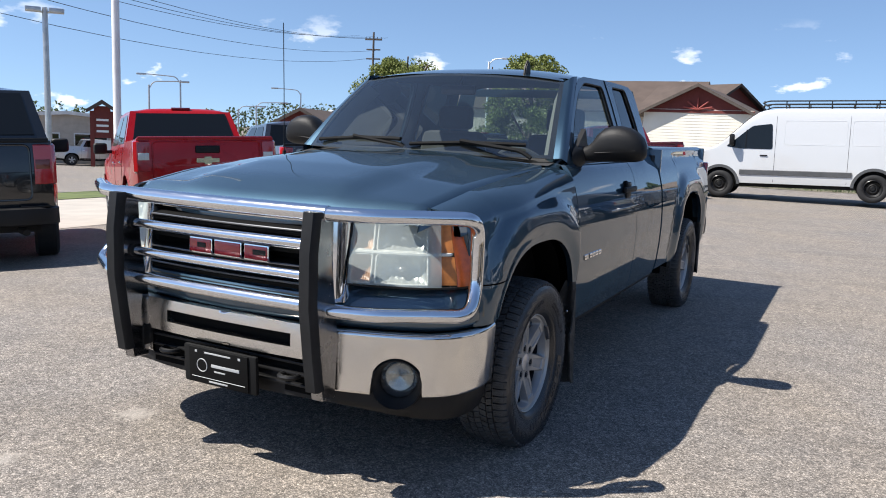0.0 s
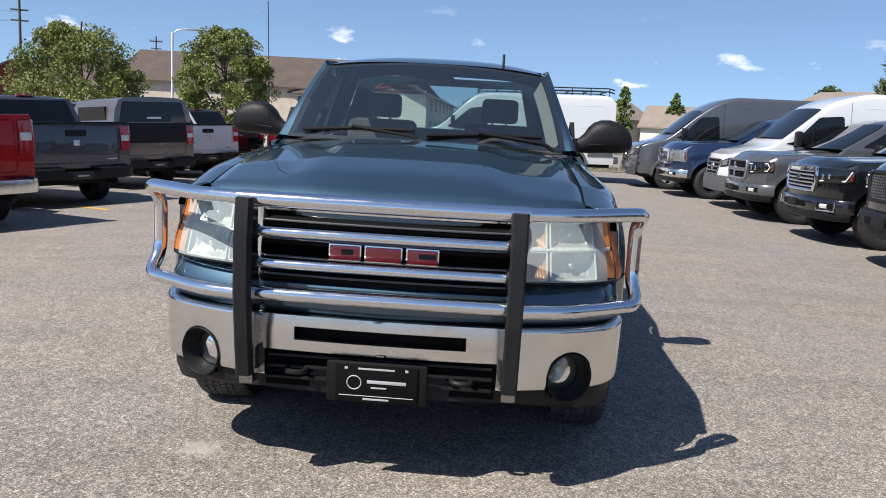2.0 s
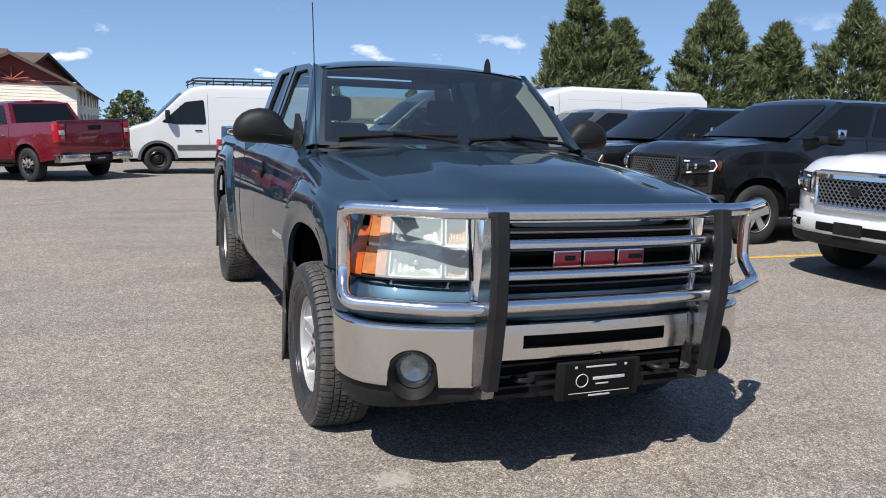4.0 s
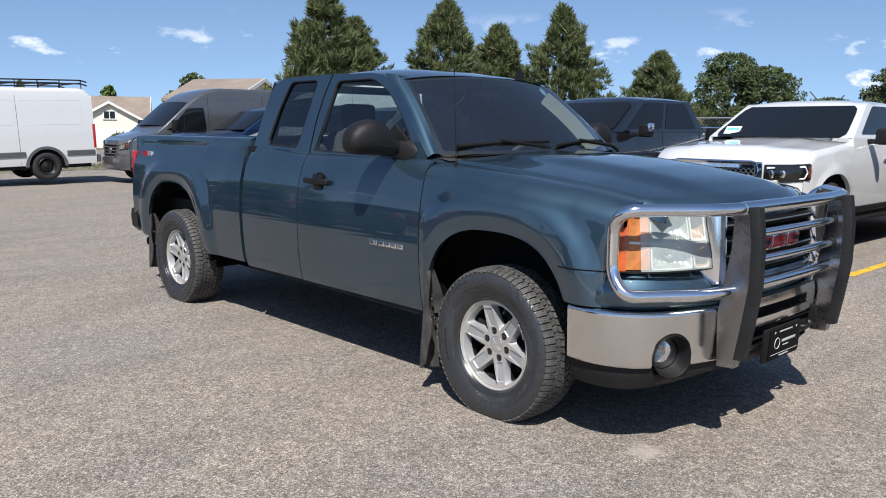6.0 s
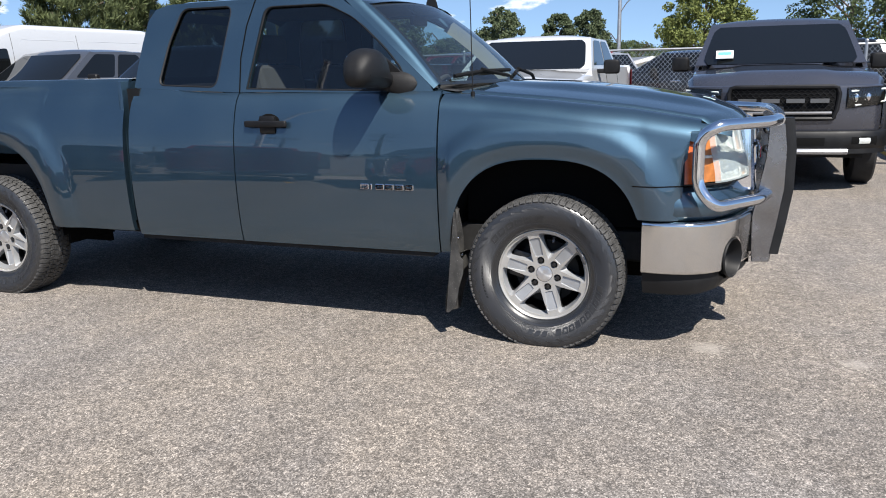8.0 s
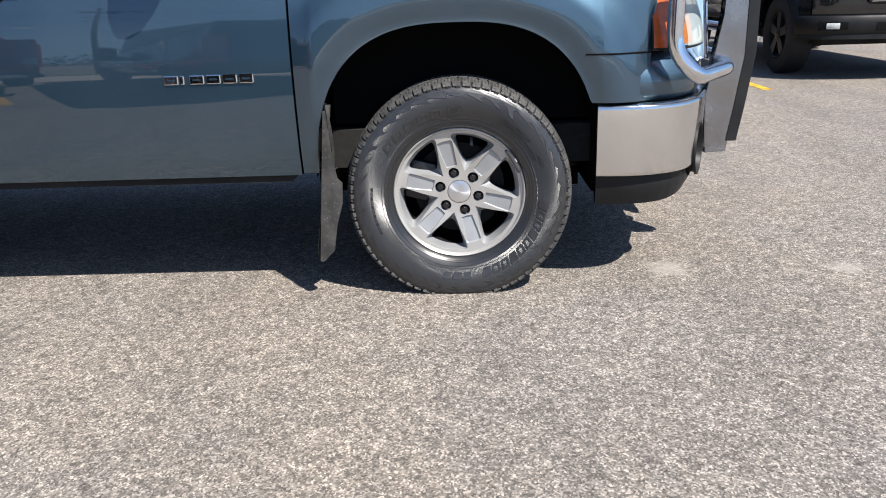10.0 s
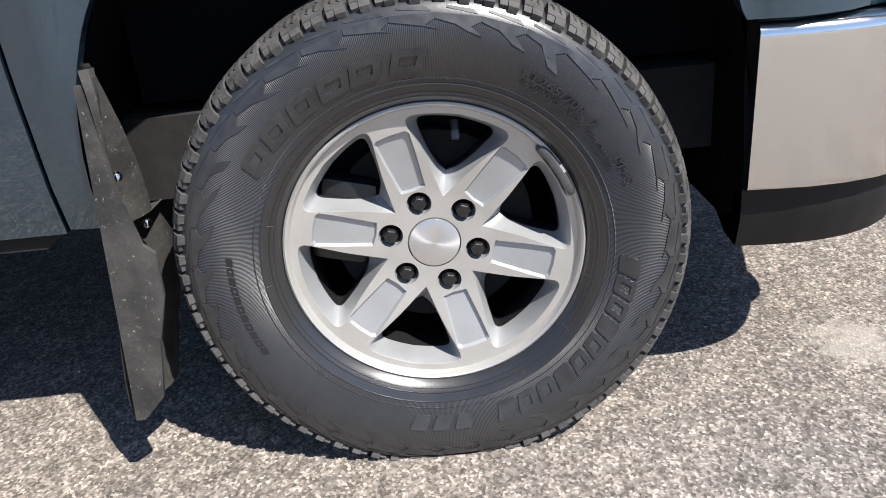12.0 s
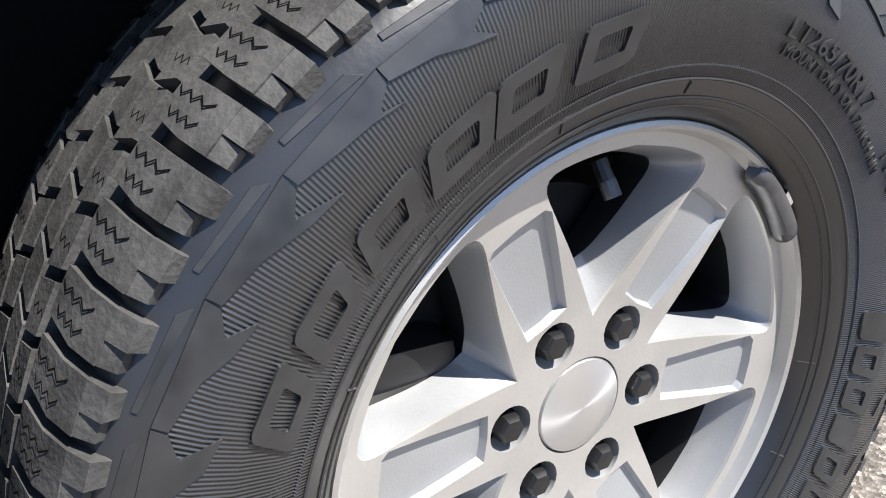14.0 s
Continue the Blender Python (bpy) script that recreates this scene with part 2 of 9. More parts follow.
M["alloy_paint"] = varied(material("silver_wheel_paint", (0.375, 0.385, 0.395), 0.44, 0.45), (0.375, 0.385, 0.395), 10, 0.08, (0.38, 0.52), 500, 0.08)
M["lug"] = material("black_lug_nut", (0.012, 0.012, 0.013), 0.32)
M["rubber_flap"] = material("mud_flap_rubber", (0.05, 0.05, 0.05), 0.7)
_m = M["rubber_flap"]
_v = coords(_m)
into(_m, mix(_m, ramp(_m, noise_tex(_m, _v, 16, 5), [(0.35, (0.022, 0.0216, 0.0205)), (0.7, (0.062, 0.0595, 0.055))]), (0.42, 0.41, 0.39), ramp(_m, noise_tex(_m, _v, 130, 5, 0.75), [(0.62, (0, 0, 0)), (0.72, (0.8, 0.8, 0.8))])), "Base Color")
bump(_m, noise_tex(_m, _v, 60, 3), 0.4, 0.004)
M["marker"] = material("dull_orange_marker", (0.13, 0.022, 0.010), 0.2, 0, 0.6)
M["red_lens"] = material("red_lens", (0.35, 0.012, 0.015), 0.12, 0, 1.0)
M["amber"] = varied(material("amber_lens", (0.45, 0.088, 0.012), 0.3, 0, 0.3), (0.45, 0.088, 0.012), 18, 0.3)
M["badge_red"] = material("badge_red", (0.32, 0.01, 0.02), 0.25, 0, 0.8)
M["white_paint"] = paint("white_paint", (0.56, 0.57, 0.575), 0.04, 0.3, 0.0)
M["black_paint"] = paint("black_paint", (0.006, 0.0065, 0.0075), 0.2, 0.2, 0.2)
M["grey_paint"] = paint("grey_paint", (0.105, 0.108, 0.115), 0.25, 0.3, 0.5)
M["charcoal_paint"] = paint("charcoal_paint", (0.055, 0.057, 0.070), 0.25, 0.28, 0.4)
M["navy_paint"] = paint("navy_paint", (0.012, 0.028, 0.075), 0.25, 0.25, 0.4)
M["red_paint"] = paint("red_paint", (0.34, 0.003, 0.006), 0.15, 0.28, 0.1)
for _m in (M["red_paint"],):
    bsdf(_m).inputs["Specular IOR Level"].default_value = 0.12
    bsdf(_m).inputs["Coat Weight"].default_value = 0.65
M["maroon_paint"] = paint("maroon_paint", (0.16, 0.008, 0.016), 0.2, 0.28, 0.3)
M["brown_paint"] = paint("taupe_paint", (0.16, 0.135, 0.115), 0.2, 0.3, 0.5)
M["silver_paint"] = paint("silver_paint", (0.5, 0.51, 0.52), 0.15, 0.3, 0.5)
M["cladding"] = varied(material("grey_cladding", (0.075, 0.078, 0.082), 0.6), (0.075, 0.078, 0.082), 5, 0.15)
M["yellow"] = varied(material("yellow_line_paint", (0.62, 0.36, 0.03), 0.8), (0.62, 0.36, 0.03), 14, 0.35)
M["satin"] = material("satin_silver", (0.42, 0.43, 0.45), 0.32, 0.9)
M["card"] = material("white_card", (0.75, 0.78, 0.76), 0.6)
M["plate_print"] = material("worn_white_print", (0.40, 0.41, 0.41), 0.5)
M["brass"] = varied(material("brassy_emblem", (0.62, 0.5, 0.3), 0.25, 0.8), (0.62, 0.5, 0.3), 20, 0.1)
M["teal"] = material("teal_ink", (0.12, 0.42, 0.42), 0.6)
M["silver_letter"] = material("silver_letter", (0.66, 0.66, 0.67), 0.25, 0.8)


def glass(name, tint, rough=0.0, haze=0.0, ior=1.72):
    mat = bpy.data.materials.new(name)
    mat.use_nodes = True
    nt = mat.node_tree
    nt.nodes.clear()
    out = nt.nodes.new("ShaderNodeOutputMaterial")
    tr = nt.nodes.new("ShaderNodeBsdfTransparent")
    tr.inputs["Color"].default_value = (*tint, 1)
    gl = nt.nodes.new("ShaderNodeBsdfGlossy")
    gl.inputs["Roughness"].default_value = rough
    fr = nt.nodes.new("ShaderNodeFresnel")
    fr.inputs["IOR"].default_value = ior
    mx = nt.nodes.new("ShaderNodeMixShader")
    nt.links.new(fr.outputs[0], mx.inputs[0])
    nt.links.new(tr.outputs[0], mx.inputs[1])
    nt.links.new(gl.outputs[0], mx.inputs[2])
    last = mx
    if haze:
        df = nt.nodes.new("ShaderNodeBsdfDiffuse")
        df.inputs["Color"].default_value = (0.56, 0.64, 0.64, 1)
        last = nt.nodes.new("ShaderNodeMixShader")
        last.inputs[0].default_value = haze
        nt.links.new(mx.outputs[0], last.inputs[1])
        nt.links.new(df.outputs[0], last.inputs[2])
    nt.links.new(last.outputs[0], out.inputs["Surface"])
    return mat


M["glass"] = glass("windscreen_glass", (0.66, 0.78, 0.77), 0.0, 0.008, 2.3)
M["privacy"] = glass("privacy_glass", (0.1, 0.11, 0.11))
M["door_glass"] = glass("door_glass", (0.56, 0.63, 0.62))
M["lens"] = glass("clear_lens", (0.9, 0.92, 0.9), 0.03)
M["hazy_lens"] = glass("hazed_lens", (0.96, 0.97, 0.94), 0.08, 0.36, 1.3)
M["car_glass"] = material("dark_car_glass", (0.006, 0.007, 0.0075), 0.02, 0, 0, 0.42)
M["amber_reflector"] = varied(material("amber_tinted_reflector", (0.34, 0.19, 0.09), 0.5, 0.0), (0.34, 0.19, 0.09), 40, 0.15, (0.28, 0.45))
M["pale_trim"] = varied(material("pale_grey_trim", (0.16, 0.168, 0.157), 0.8), (0.16, 0.168, 0.157), 6, 0.1)
M["reflector"] = varied(material("reflector", (0.60, 0.62, 0.59), 0.4, 0.25), (0.60, 0.62, 0.59), 40, 0.12, (0.3, 0.5))
M["lamp_bowl"] = varied(material("lamp_bowl", (0.42, 0.45, 0.43), 0.35, 0.55), (0.42, 0.45, 0.43), 30, 0.1, (0.3, 0.45))
M["amber_inner"] = varied(material("pale_amber_cell", (0.42, 0.15, 0.035), 0.35, 0.0), (0.42, 0.15, 0.035), 24, 0.25)
M["fog_reflector"] = varied(material("fog_reflector", (0.42, 0.43, 0.43), 0.25, 0.7), (0.42, 0.43, 0.43), 40, 0.2, (0.12, 0.35))


# ---- mesh helpers ----
def finish(bm, smooth=True, angle=35):
    """Weld, orient and shade a bmesh: smooth but for its sharp edges."""
    bmesh.ops.remove_doubles(bm, verts=bm.verts, dist=0.00002)
    bmesh.ops.recalc_face_normals(bm, faces=bm.faces)
    for f in bm.faces:
        f.smooth = smooth
    lim = radians(angle)
    for e in bm.edges:
        if len(e.link_faces) == 2:
            e.smooth = e.calc_face_angle(0) < lim
    return bm


def part(name, bm, mat, parent=None, label="", smooth=True, angle=35, at=None, clean=True):
    if clean:
        finish(bm, smooth, angle)
    me = bpy.data.meshes.new(name)
    bm.to_mesh(me)
    bm.free()
    for m in (mat if isinstance(mat, (list, tuple)) else [mat]):
        me.materials.append(m)
    ob = new(name, me)
    if parent is not None:
        ob.parent = parent
    if at is not None:
        ob.matrix_basis = at
    return tagged(ob, label) if label else ob


def thing(name, label, category, group="", at=None, kind=""):
    ob = new(name)
    ob.empty_display_size = 0.2
    if at is not None:
        ob.matrix_basis = at
    return tagged(ob, label, category, group, kind)


def box(bm, x0, x1, y0, y1, z0, z1, bevel=0.0, seg=2):
    r = bmesh.ops.create_cube(bm, size=1, matrix=Matrix.Translation(((x0 + x1) / 2, (y0 + y1) / 2, (z0 + z1) / 2)) @ Matrix.Diagonal((abs(x1 - x0), abs(y1 - y0), abs(z1 - z0), 1)))
    if bevel:
        es = list({e for v in r["verts"] for e in v.link_edges})
        bmesh.ops.bevel(bm, geom=es, offset=bevel, segments=seg, affect="EDGES", profile=0.6)
    return bm


def tube(bm, path, r, n=14, caps=True, closed=False):
    """A round tube along a path of points."""
    pts = [Vector(p) for p in path]
    rings = []
    up = None
    for i, p in enumerate(pts):
        a = pts[i - 1] if i or closed else p
        b = pts[(i + 1) % len(pts)] if i < len(pts) - 1 or closed else p
        d = (b - a).normalized()
        if up is None:
            up = d.orthogonal().normalized()
        up = (up - d * up.dot(d)).normalized()
        side = d.cross(up)
        rings.append([bm.verts.new(p + (up * math.cos(k * 2 * math.pi / n) + side * math.sin(k * 2 * math.pi / n)) * r) for k in range(n)])
    m = len(rings)
    for i in range(m if closed else m - 1):
        a, b = rings[i], rings[(i + 1) % m]
        for k in range(n):
            bm.faces.new((a[k], a[(k + 1) % n], b[(k + 1) % n], b[k]))
    if caps and not closed:
        bm.faces.new(rings[0])
        bm.faces.new(rings[-1])
    return bm


def rounded(path, radius, seg=6):
    """A polyline with its corners rounded off."""
    pts = [Vector(p) for p in path]
    out = [pts[0]]
    for a, p, b in zip(pts, pts[1:], pts[2:]):
        da, db = (a - p), (b - p)
        rr = min(radius, da.length * 0.49, db.length * 0.49)
        s, e = p + da.normalized() * rr, p + db.normalized() * rr
        for k in range(seg + 1):
            t = k / seg
            out.append(s * (1 - t) ** 2 + p * 2 * t * (1 - t) + e * t * t)
    out.append(pts[-1])
    return out


def revolve(bm, profile, n=48, axis="x"):
    """Turn (along, radius) pairs round an axis."""
    rings = []
    for a, r in profile:
        ring = []
        for k in range(n):
            c, s = math.cos(2 * math.pi * k / n) * r, math.sin(2 * math.pi * k / n) * r
            ring.append(bm.verts.new((a, c, s) if axis == "x" else (c, a, s) if axis == "y" else (c, s, a)))
        rings.append(ring)
    for p, q in zip(rings, rings[1:]):
        for k in range(n):
            bm.faces.new((p[k], p[(k + 1) % n], q[(k + 1) % n], q[k]))
    return rings


def grid(bm, rows, flip=False):
    """A sheet from rows of points."""
    vs = [[bm.verts.new(p) for p in row] for row in rows]
    for a, b in zip(vs, vs[1:]):
        for k in range(len(a) - 1):
            q = (a[k], a[k + 1], b[k + 1], b[k])
            bm.faces.new(q[::-1] if flip else q)
    return vs


def prism(bm, outline, x0, x1, axis="x"):
    """A solid from a flat outline of (a, b) pairs, thick along an axis."""
    def at_(a, b, t):
        return (t, a, b) if axis == "x" else (a, t, b) if axis == "y" else (a, b, t)
    lo = [bm.verts.new(at_(a, b, x0)) for a, b in outline]
    hi = [bm.verts.new(at_(a, b, x1)) for a, b in outline]
    n = len(lo)
    bm.faces.new(lo[::-1])
    bm.faces.new(hi)
    for k in range(n):
        bm.faces.new((lo[k], lo[(k + 1) % n], hi[(k + 1) % n], hi[k]))
    return bm


def lerp(table, x):
    """Straight-line look-up in a table of (x, value)."""
    return float(np.interp(x, [a for a, _ in table], [b for _, b in table]))


def smoothstep(a, b, x):
    t = min(1.0, max(0.0, (x - a) / (b - a)))
    return t * t * (3 - 2 * t)


# ---- ground ----
def ground_z(x, y):
    """Level round the blue pickup, falling gently towards the road and the motel."""
    west = min(1.9, 0.065 * max(0.0, -2.4 - x))
    north = min(2.4, 0.003 * max(0.0, y - 6.0) + 0.016 * max(0.0, y - 24.0)) * (1 - 0.4 * smoothstep(1, 5, x))
    crown = 0.022 * (1 - smoothstep(6.0, 14.0, math.hypot(x, y - 1.5)))
    return crown - (west + north)


def ground_pose(x, y, yaw):
    """A pose on the ground, tilted as the ground tilts there."""
    d = 1.5
    gx = (ground_z(x + d, y) - ground_z(x - d, y)) / (2 * d)
    gy = (ground_z(x, y + d) - ground_z(x, y - d)) / (2 * d)
    up = Vector((-gx, -gy, 1)).normalized()
    q = Vector((0, 0, 1)).rotation_difference(up).to_matrix().to_4x4()
    return Matrix.Translation((x, y, ground_z(x, y))) @ q @ Matrix.Rotation(radians(yaw), 4, "Z")


bm = bmesh.new()
rings = []
radii = [0.0] + list(np.linspace(1, 30, 30)) + list(np.linspace(35, 180, 24)) + [240, 400, 900]
for r in radii:
    rings.append([bm.verts.new((r * math.cos(k * math.pi / 36), 6 + r * math.sin(k * math.pi / 36), ground_z(r * math.cos(k * math.pi / 36), 6 + r * math.sin(k * math.pi / 36)))) for k in range(72)] if r else [bm.verts.new((0, 6, ground_z(0, 6)))])
for a, b in zip(rings, rings[1:]):
    for k in range(72):
        j = (k + 1) % 72
        bm.faces.new((a[0], b[k], b[j]) if len(a) == 1 else (a[k], b[k], b[j], a[j]))
part("ground", bm, M["asphalt"], smooth=True, clean=True)
tagged(bpy.data.objects["ground"], "sunlit grey-brown asphalt car park with worn chippings", "ground", kind="structure")


def ground_sheet(name, label, quad, mat, lift=0.006, n=14, category="ground", wobble=0.0, seed=1):
    """A thin cover laid on the ground between four corners."""
    rng = random.Random(seed)
    bm = bmesh.new()
    a, b, c, d = (Vector(p) for p in quad)
    rows = []
    for i in range(n + 1):
        row = []
        for j in range(n + 1):
            p = a.lerp(b, i / n).lerp(d.lerp(c, i / n), j / n)
            if wobble and (i in (0, n) or j in (0, n)):
                p += Vector((rng.uniform(-wobble, wobble), rng.uniform(-wobble, wobble)))
            row.append((p.x, p.y, ground_z(p.x, p.y) + lift))
        rows.append(row)
    grid(bm, rows)
    ob = part(name, bm, mat)
    return tagged(ob, label, category, kind="structure")


M["concrete"] = varied(material("pale_concrete", (0.42, 0.38, 0.33), 0.9), (0.42, 0.38, 0.33), 1.2, 0.12, None, 40, 0.2)
M["grass"] = varied(material("mown_grass", (0.12, 0.15, 0.045), 0.95), (0.12, 0.15, 0.045), 2.0, 0.35, None, 30, 0.6)
M["dry_grass"] = varied(material("dry_weeds", (0.17, 0.15, 0.095), 0.95), (0.17, 0.15, 0.095), 1.5, 0.4, None, 25, 0.6)
M["tan_field"] = varied(material("tan_hillside", (0.30, 0.25, 0.17), 0.95), (0.30, 0.25, 0.17), 0.05, 0.25, None, 2, 0.3)
ground_sheet("concrete_drive", "pale concrete drive beside the angled row", [(-9.6, 7.6), (-9.6, -9.0), (-20.2, -9.0), (-18.6, 13.5)], M["concrete"])
ground_sheet("grass_verge", "mown green grass strip along the road", [(-18.6, 13.9), (-20.2, -9.0), (-25.5, -9.0), (-23.2, 18.0)], M["grass"], 0.02, wobble=0.1)
ground_sheet("weed_strip", "dry weedy strip beyond the white van", [(-7.0, 26.8), (9.0, 26.0), (11.5, 31.0), (-7.0, 33.0)], M["dry_grass"], 0.012, 20, wobble=0.35, seed=3)
ground_sheet("lawn", "dry lawn round the far houses", [(2.0, 66.0), (44.0, 66.0), (80.0, 150.0), (-2.0, 150.0)], M["dry_grass"], 0.03, 20)
ground_sheet("paddock", "rough grass beneath the pines", [(12.5, 14.0), (60.0, 14.0), (60.0, 60.0), (12.5, 34.0)], M["dry_grass"], 0.02, 20)
for k, (a, b) in enumerate((((-5.6, 8.1), (-8.8, 10.4)), ((-5.4, 4.1), (-8.8, 6.5)), ((-5.8, 11.9), (-9.0, 14.2)), ((4.35, -3.1), (9.6, -3.1)), ((4.6, 0.3), (9.6, 0.3)), ((4.6, 3.6), (9.6, 3.6)))):
    a, b = Vector(a), Vector(b)
    s = (b - a).normalized().orthogonal() * 0.05
    ground_sheet("parking_line", "worn yellow painted parking line", [a + s, b + s, b - s, a - s], M["yellow"], 0.003, 6, "parking line")


# ---- the blue pickup ----
truck = thing("pickup_truck", "slate-blue extended-cab pickup with chrome grille guard on asphalt", "pickup truck")

SIDE = [(0.40, 0.905), (0.46, 0.938), (0.55, 0.958), (0.70, 0.972), (0.85, 0.978), (1.00, 0.972), (1.10, 0.960), (1.20, 0.936), (1.25, 0.916), (1.285, 0.898), (1.304, 0.876), (1.34, 0.872), (1.40, 0.872)]
ARCH_F = (0.003, 0.40, 0.490, 0.575)
ARCH_R = (3.665, 0.42, 0.505, 0.600)
NOSE = [(-0.90, 0.86), (-0.75, 0.935), (-0.65, 0.962), (-0.5, 0.982), (-0.2, 0.995), (0.5, 1.0), (5, 1.0)]


def arch_gap(arch, y, z):
    """How far outside the rim of a wheel arch a point lies."""
    cy, cz, ry, rz = arch
    k = ((abs(y - cy) / ry) ** 2.7 + (max(0, z - cz) / rz) ** 2.7) ** (1 / 2.7)
    return (k - 1) * 0.55


def side_x(y, z):
    x = lerp(SIDE, z) * lerp(NOSE, y)
    for arch in (ARCH_F, ARCH_R):
        d = arch_gap(arch, y, z)
        fade = 1 - smoothstep(0.47, 0.56, y) if arch is ARCH_F else smoothstep(2.62, 2.80, y)
        x += 0.036 * (0.45 + 0.55 * smoothstep(0.0, 0.085, d)) * (1 - smoothstep(0.13, 0.235, d)) * fade * smoothstep(0.35, 0.6, z) * (1 - smoothstep(1.10, 1.24, z))
    return x


def arch_z(arch, y, floor):
    cy, cz, ry, rz = arch
    q = 1 - (abs(y - cy) / ry) ** 2.7
    return max(floor, cz + rz * q ** (1 / 2.7)) if q > 0 else floor


def side_panel(sgn, y0, y1, ztop, zfloor, arch=None, ny=30, nz=22, roll=None, thick=0.028):
    """A panel of the body side: columns from its lower edge or wheel arch up to its top, with turned-in edges."""
    bm = bmesh.new()
    ys = set(np.linspace(y0, y1, ny))
    if arch:
        cy, cz, ry, rz = arch
        for a in np.linspace(0, math.pi, 41):
            yy = cy + ry * (1 if math.cos(a) > 0 else -1) * abs(math.cos(a)) ** (2 / 2.7) * 0.9999
            if y0 < yy < y1:
                ys.add(yy)
        for e in (cy - ry * 1.0001, cy + ry * 1.0001):
            if y0 < e < y1:
                ys.add(e)
    rows = []
    for y in sorted(ys):
        zf = zfloor(y) if callable(zfloor) else zfloor
        zb = arch_z(arch, y, zf) if arch else zf
        zt = ztop(y)
        col = []
        xb = side_x(y, zb)
        col.append((sgn * (xb - thick), y, zb + 0.004))
        for k in range(nz + 1):
            z = zb + (zt - zb) * k / nz
            col.append((sgn * side_x(y, z), y, z))
        if roll:
            col += [(sgn * px, y, pz) for px, pz in roll(y, zt)]
        else:
            col.append((sgn * (side_x(y, zt) - thick), y, zt + 0.003))
        rows.append(col)
    first = [(p[0] - sgn * thick, p[1], p[2]) for p in rows[0]]
    last = [(p[0] - sgn * thick, p[1], p[2]) for p in rows[-1]]
    grid(bm, [first] + rows + [last])
    return bm


FENDER_TOP = [(-0.95, 1.095), (-0.85, 1.125), (-0.74, 1.155), (-0.4, 1.212), (0.0, 1.255), (0.4, 1.288), (0.7, 1.305)]


def fender_roll(y, zt):
    top = lerp(FENDER_TOP, y)
    xs = side_x(y, zt)
    xe = 0.785 - 0.012 * smoothstep(-0.4, -0.8, y)
    out = []
    for k in range(1, 9):
        t = k / 8 * math.pi / 2
        out.append((xe + (xs - xe) * math.cos(t), zt + (top - zt) * math.sin(t)))
    out.append((xe - 0.004, top - 0.03))
    return out


for sgn in (-1, 1):
    part("front_fender", side_panel(sgn, -0.72, 0.548, lambda y: lerp(FENDER_TOP, y) - 0.10, lambda y: 0.475 if y > 0.3 else 0.695 if y > -0.645 else 1.108, ARCH_F, 34, 20, fender_roll), M["blue"], truck, angle=50)
    part("front_door", side_panel(sgn, 0.556, 1.766, lambda y: 1.304, 0.468, None, 30), M["blue"], truck, angle=50)
    part("rear_door", side_panel(sgn, 1.773, 2.500, lambda y: 1.306 + 0.03 * smoothstep(1.9, 2.45, y), 0.47, None, 18), M["blue"], truck, angle=50)
    bed = side_panel(sgn, 2.545, 4.50, lambda y: 1.375, lambda y: 0.49 + 0.05 * smoothstep(3.9, 4.5, y), ARCH_R, 50, 22, lambda y, zt: [(side_x(y, zt) - 0.012, zt + 0.018), (side_x(y, zt) - 0.04, zt + 0.024), (side_x(y, zt) - 0.10, zt + 0.02), (side_x(y, zt) - 0.10, zt - 0.45)])
    part("bed_side", bed, M["blue"], truck, angle=50)
    # near-black panel behind the door gaps, their shade put into its colour
    bm = bmesh.new()
    box(bm, sgn * 0.76, sgn * 0.85, 0.5, 2.56, 0.49, 1.27)
    part("door_shut_panel", bm, M["dark"], truck)
    bm = bmesh.new()
    box(bm, sgn * 0.86, sgn * 0.885, 2.46, 2.60, 0.50, 1.34)
    part("bed_gap_seal", bm, M["black"], truck)

# wheel houses, near-black so that the arches' shade is in the colour
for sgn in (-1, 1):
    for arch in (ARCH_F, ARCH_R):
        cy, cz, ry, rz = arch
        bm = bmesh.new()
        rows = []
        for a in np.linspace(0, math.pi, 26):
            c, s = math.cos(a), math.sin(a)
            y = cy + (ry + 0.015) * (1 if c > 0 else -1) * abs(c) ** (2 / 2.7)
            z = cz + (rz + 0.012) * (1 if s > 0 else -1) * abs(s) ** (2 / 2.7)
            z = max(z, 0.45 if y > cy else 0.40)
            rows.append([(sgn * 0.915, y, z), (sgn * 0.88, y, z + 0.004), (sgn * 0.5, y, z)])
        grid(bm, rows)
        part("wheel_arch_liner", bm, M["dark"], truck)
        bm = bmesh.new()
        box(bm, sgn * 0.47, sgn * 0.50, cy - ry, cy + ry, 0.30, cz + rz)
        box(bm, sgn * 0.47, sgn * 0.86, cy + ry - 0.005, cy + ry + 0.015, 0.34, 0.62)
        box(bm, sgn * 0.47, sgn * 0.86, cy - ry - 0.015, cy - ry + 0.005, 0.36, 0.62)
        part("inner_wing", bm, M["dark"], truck)

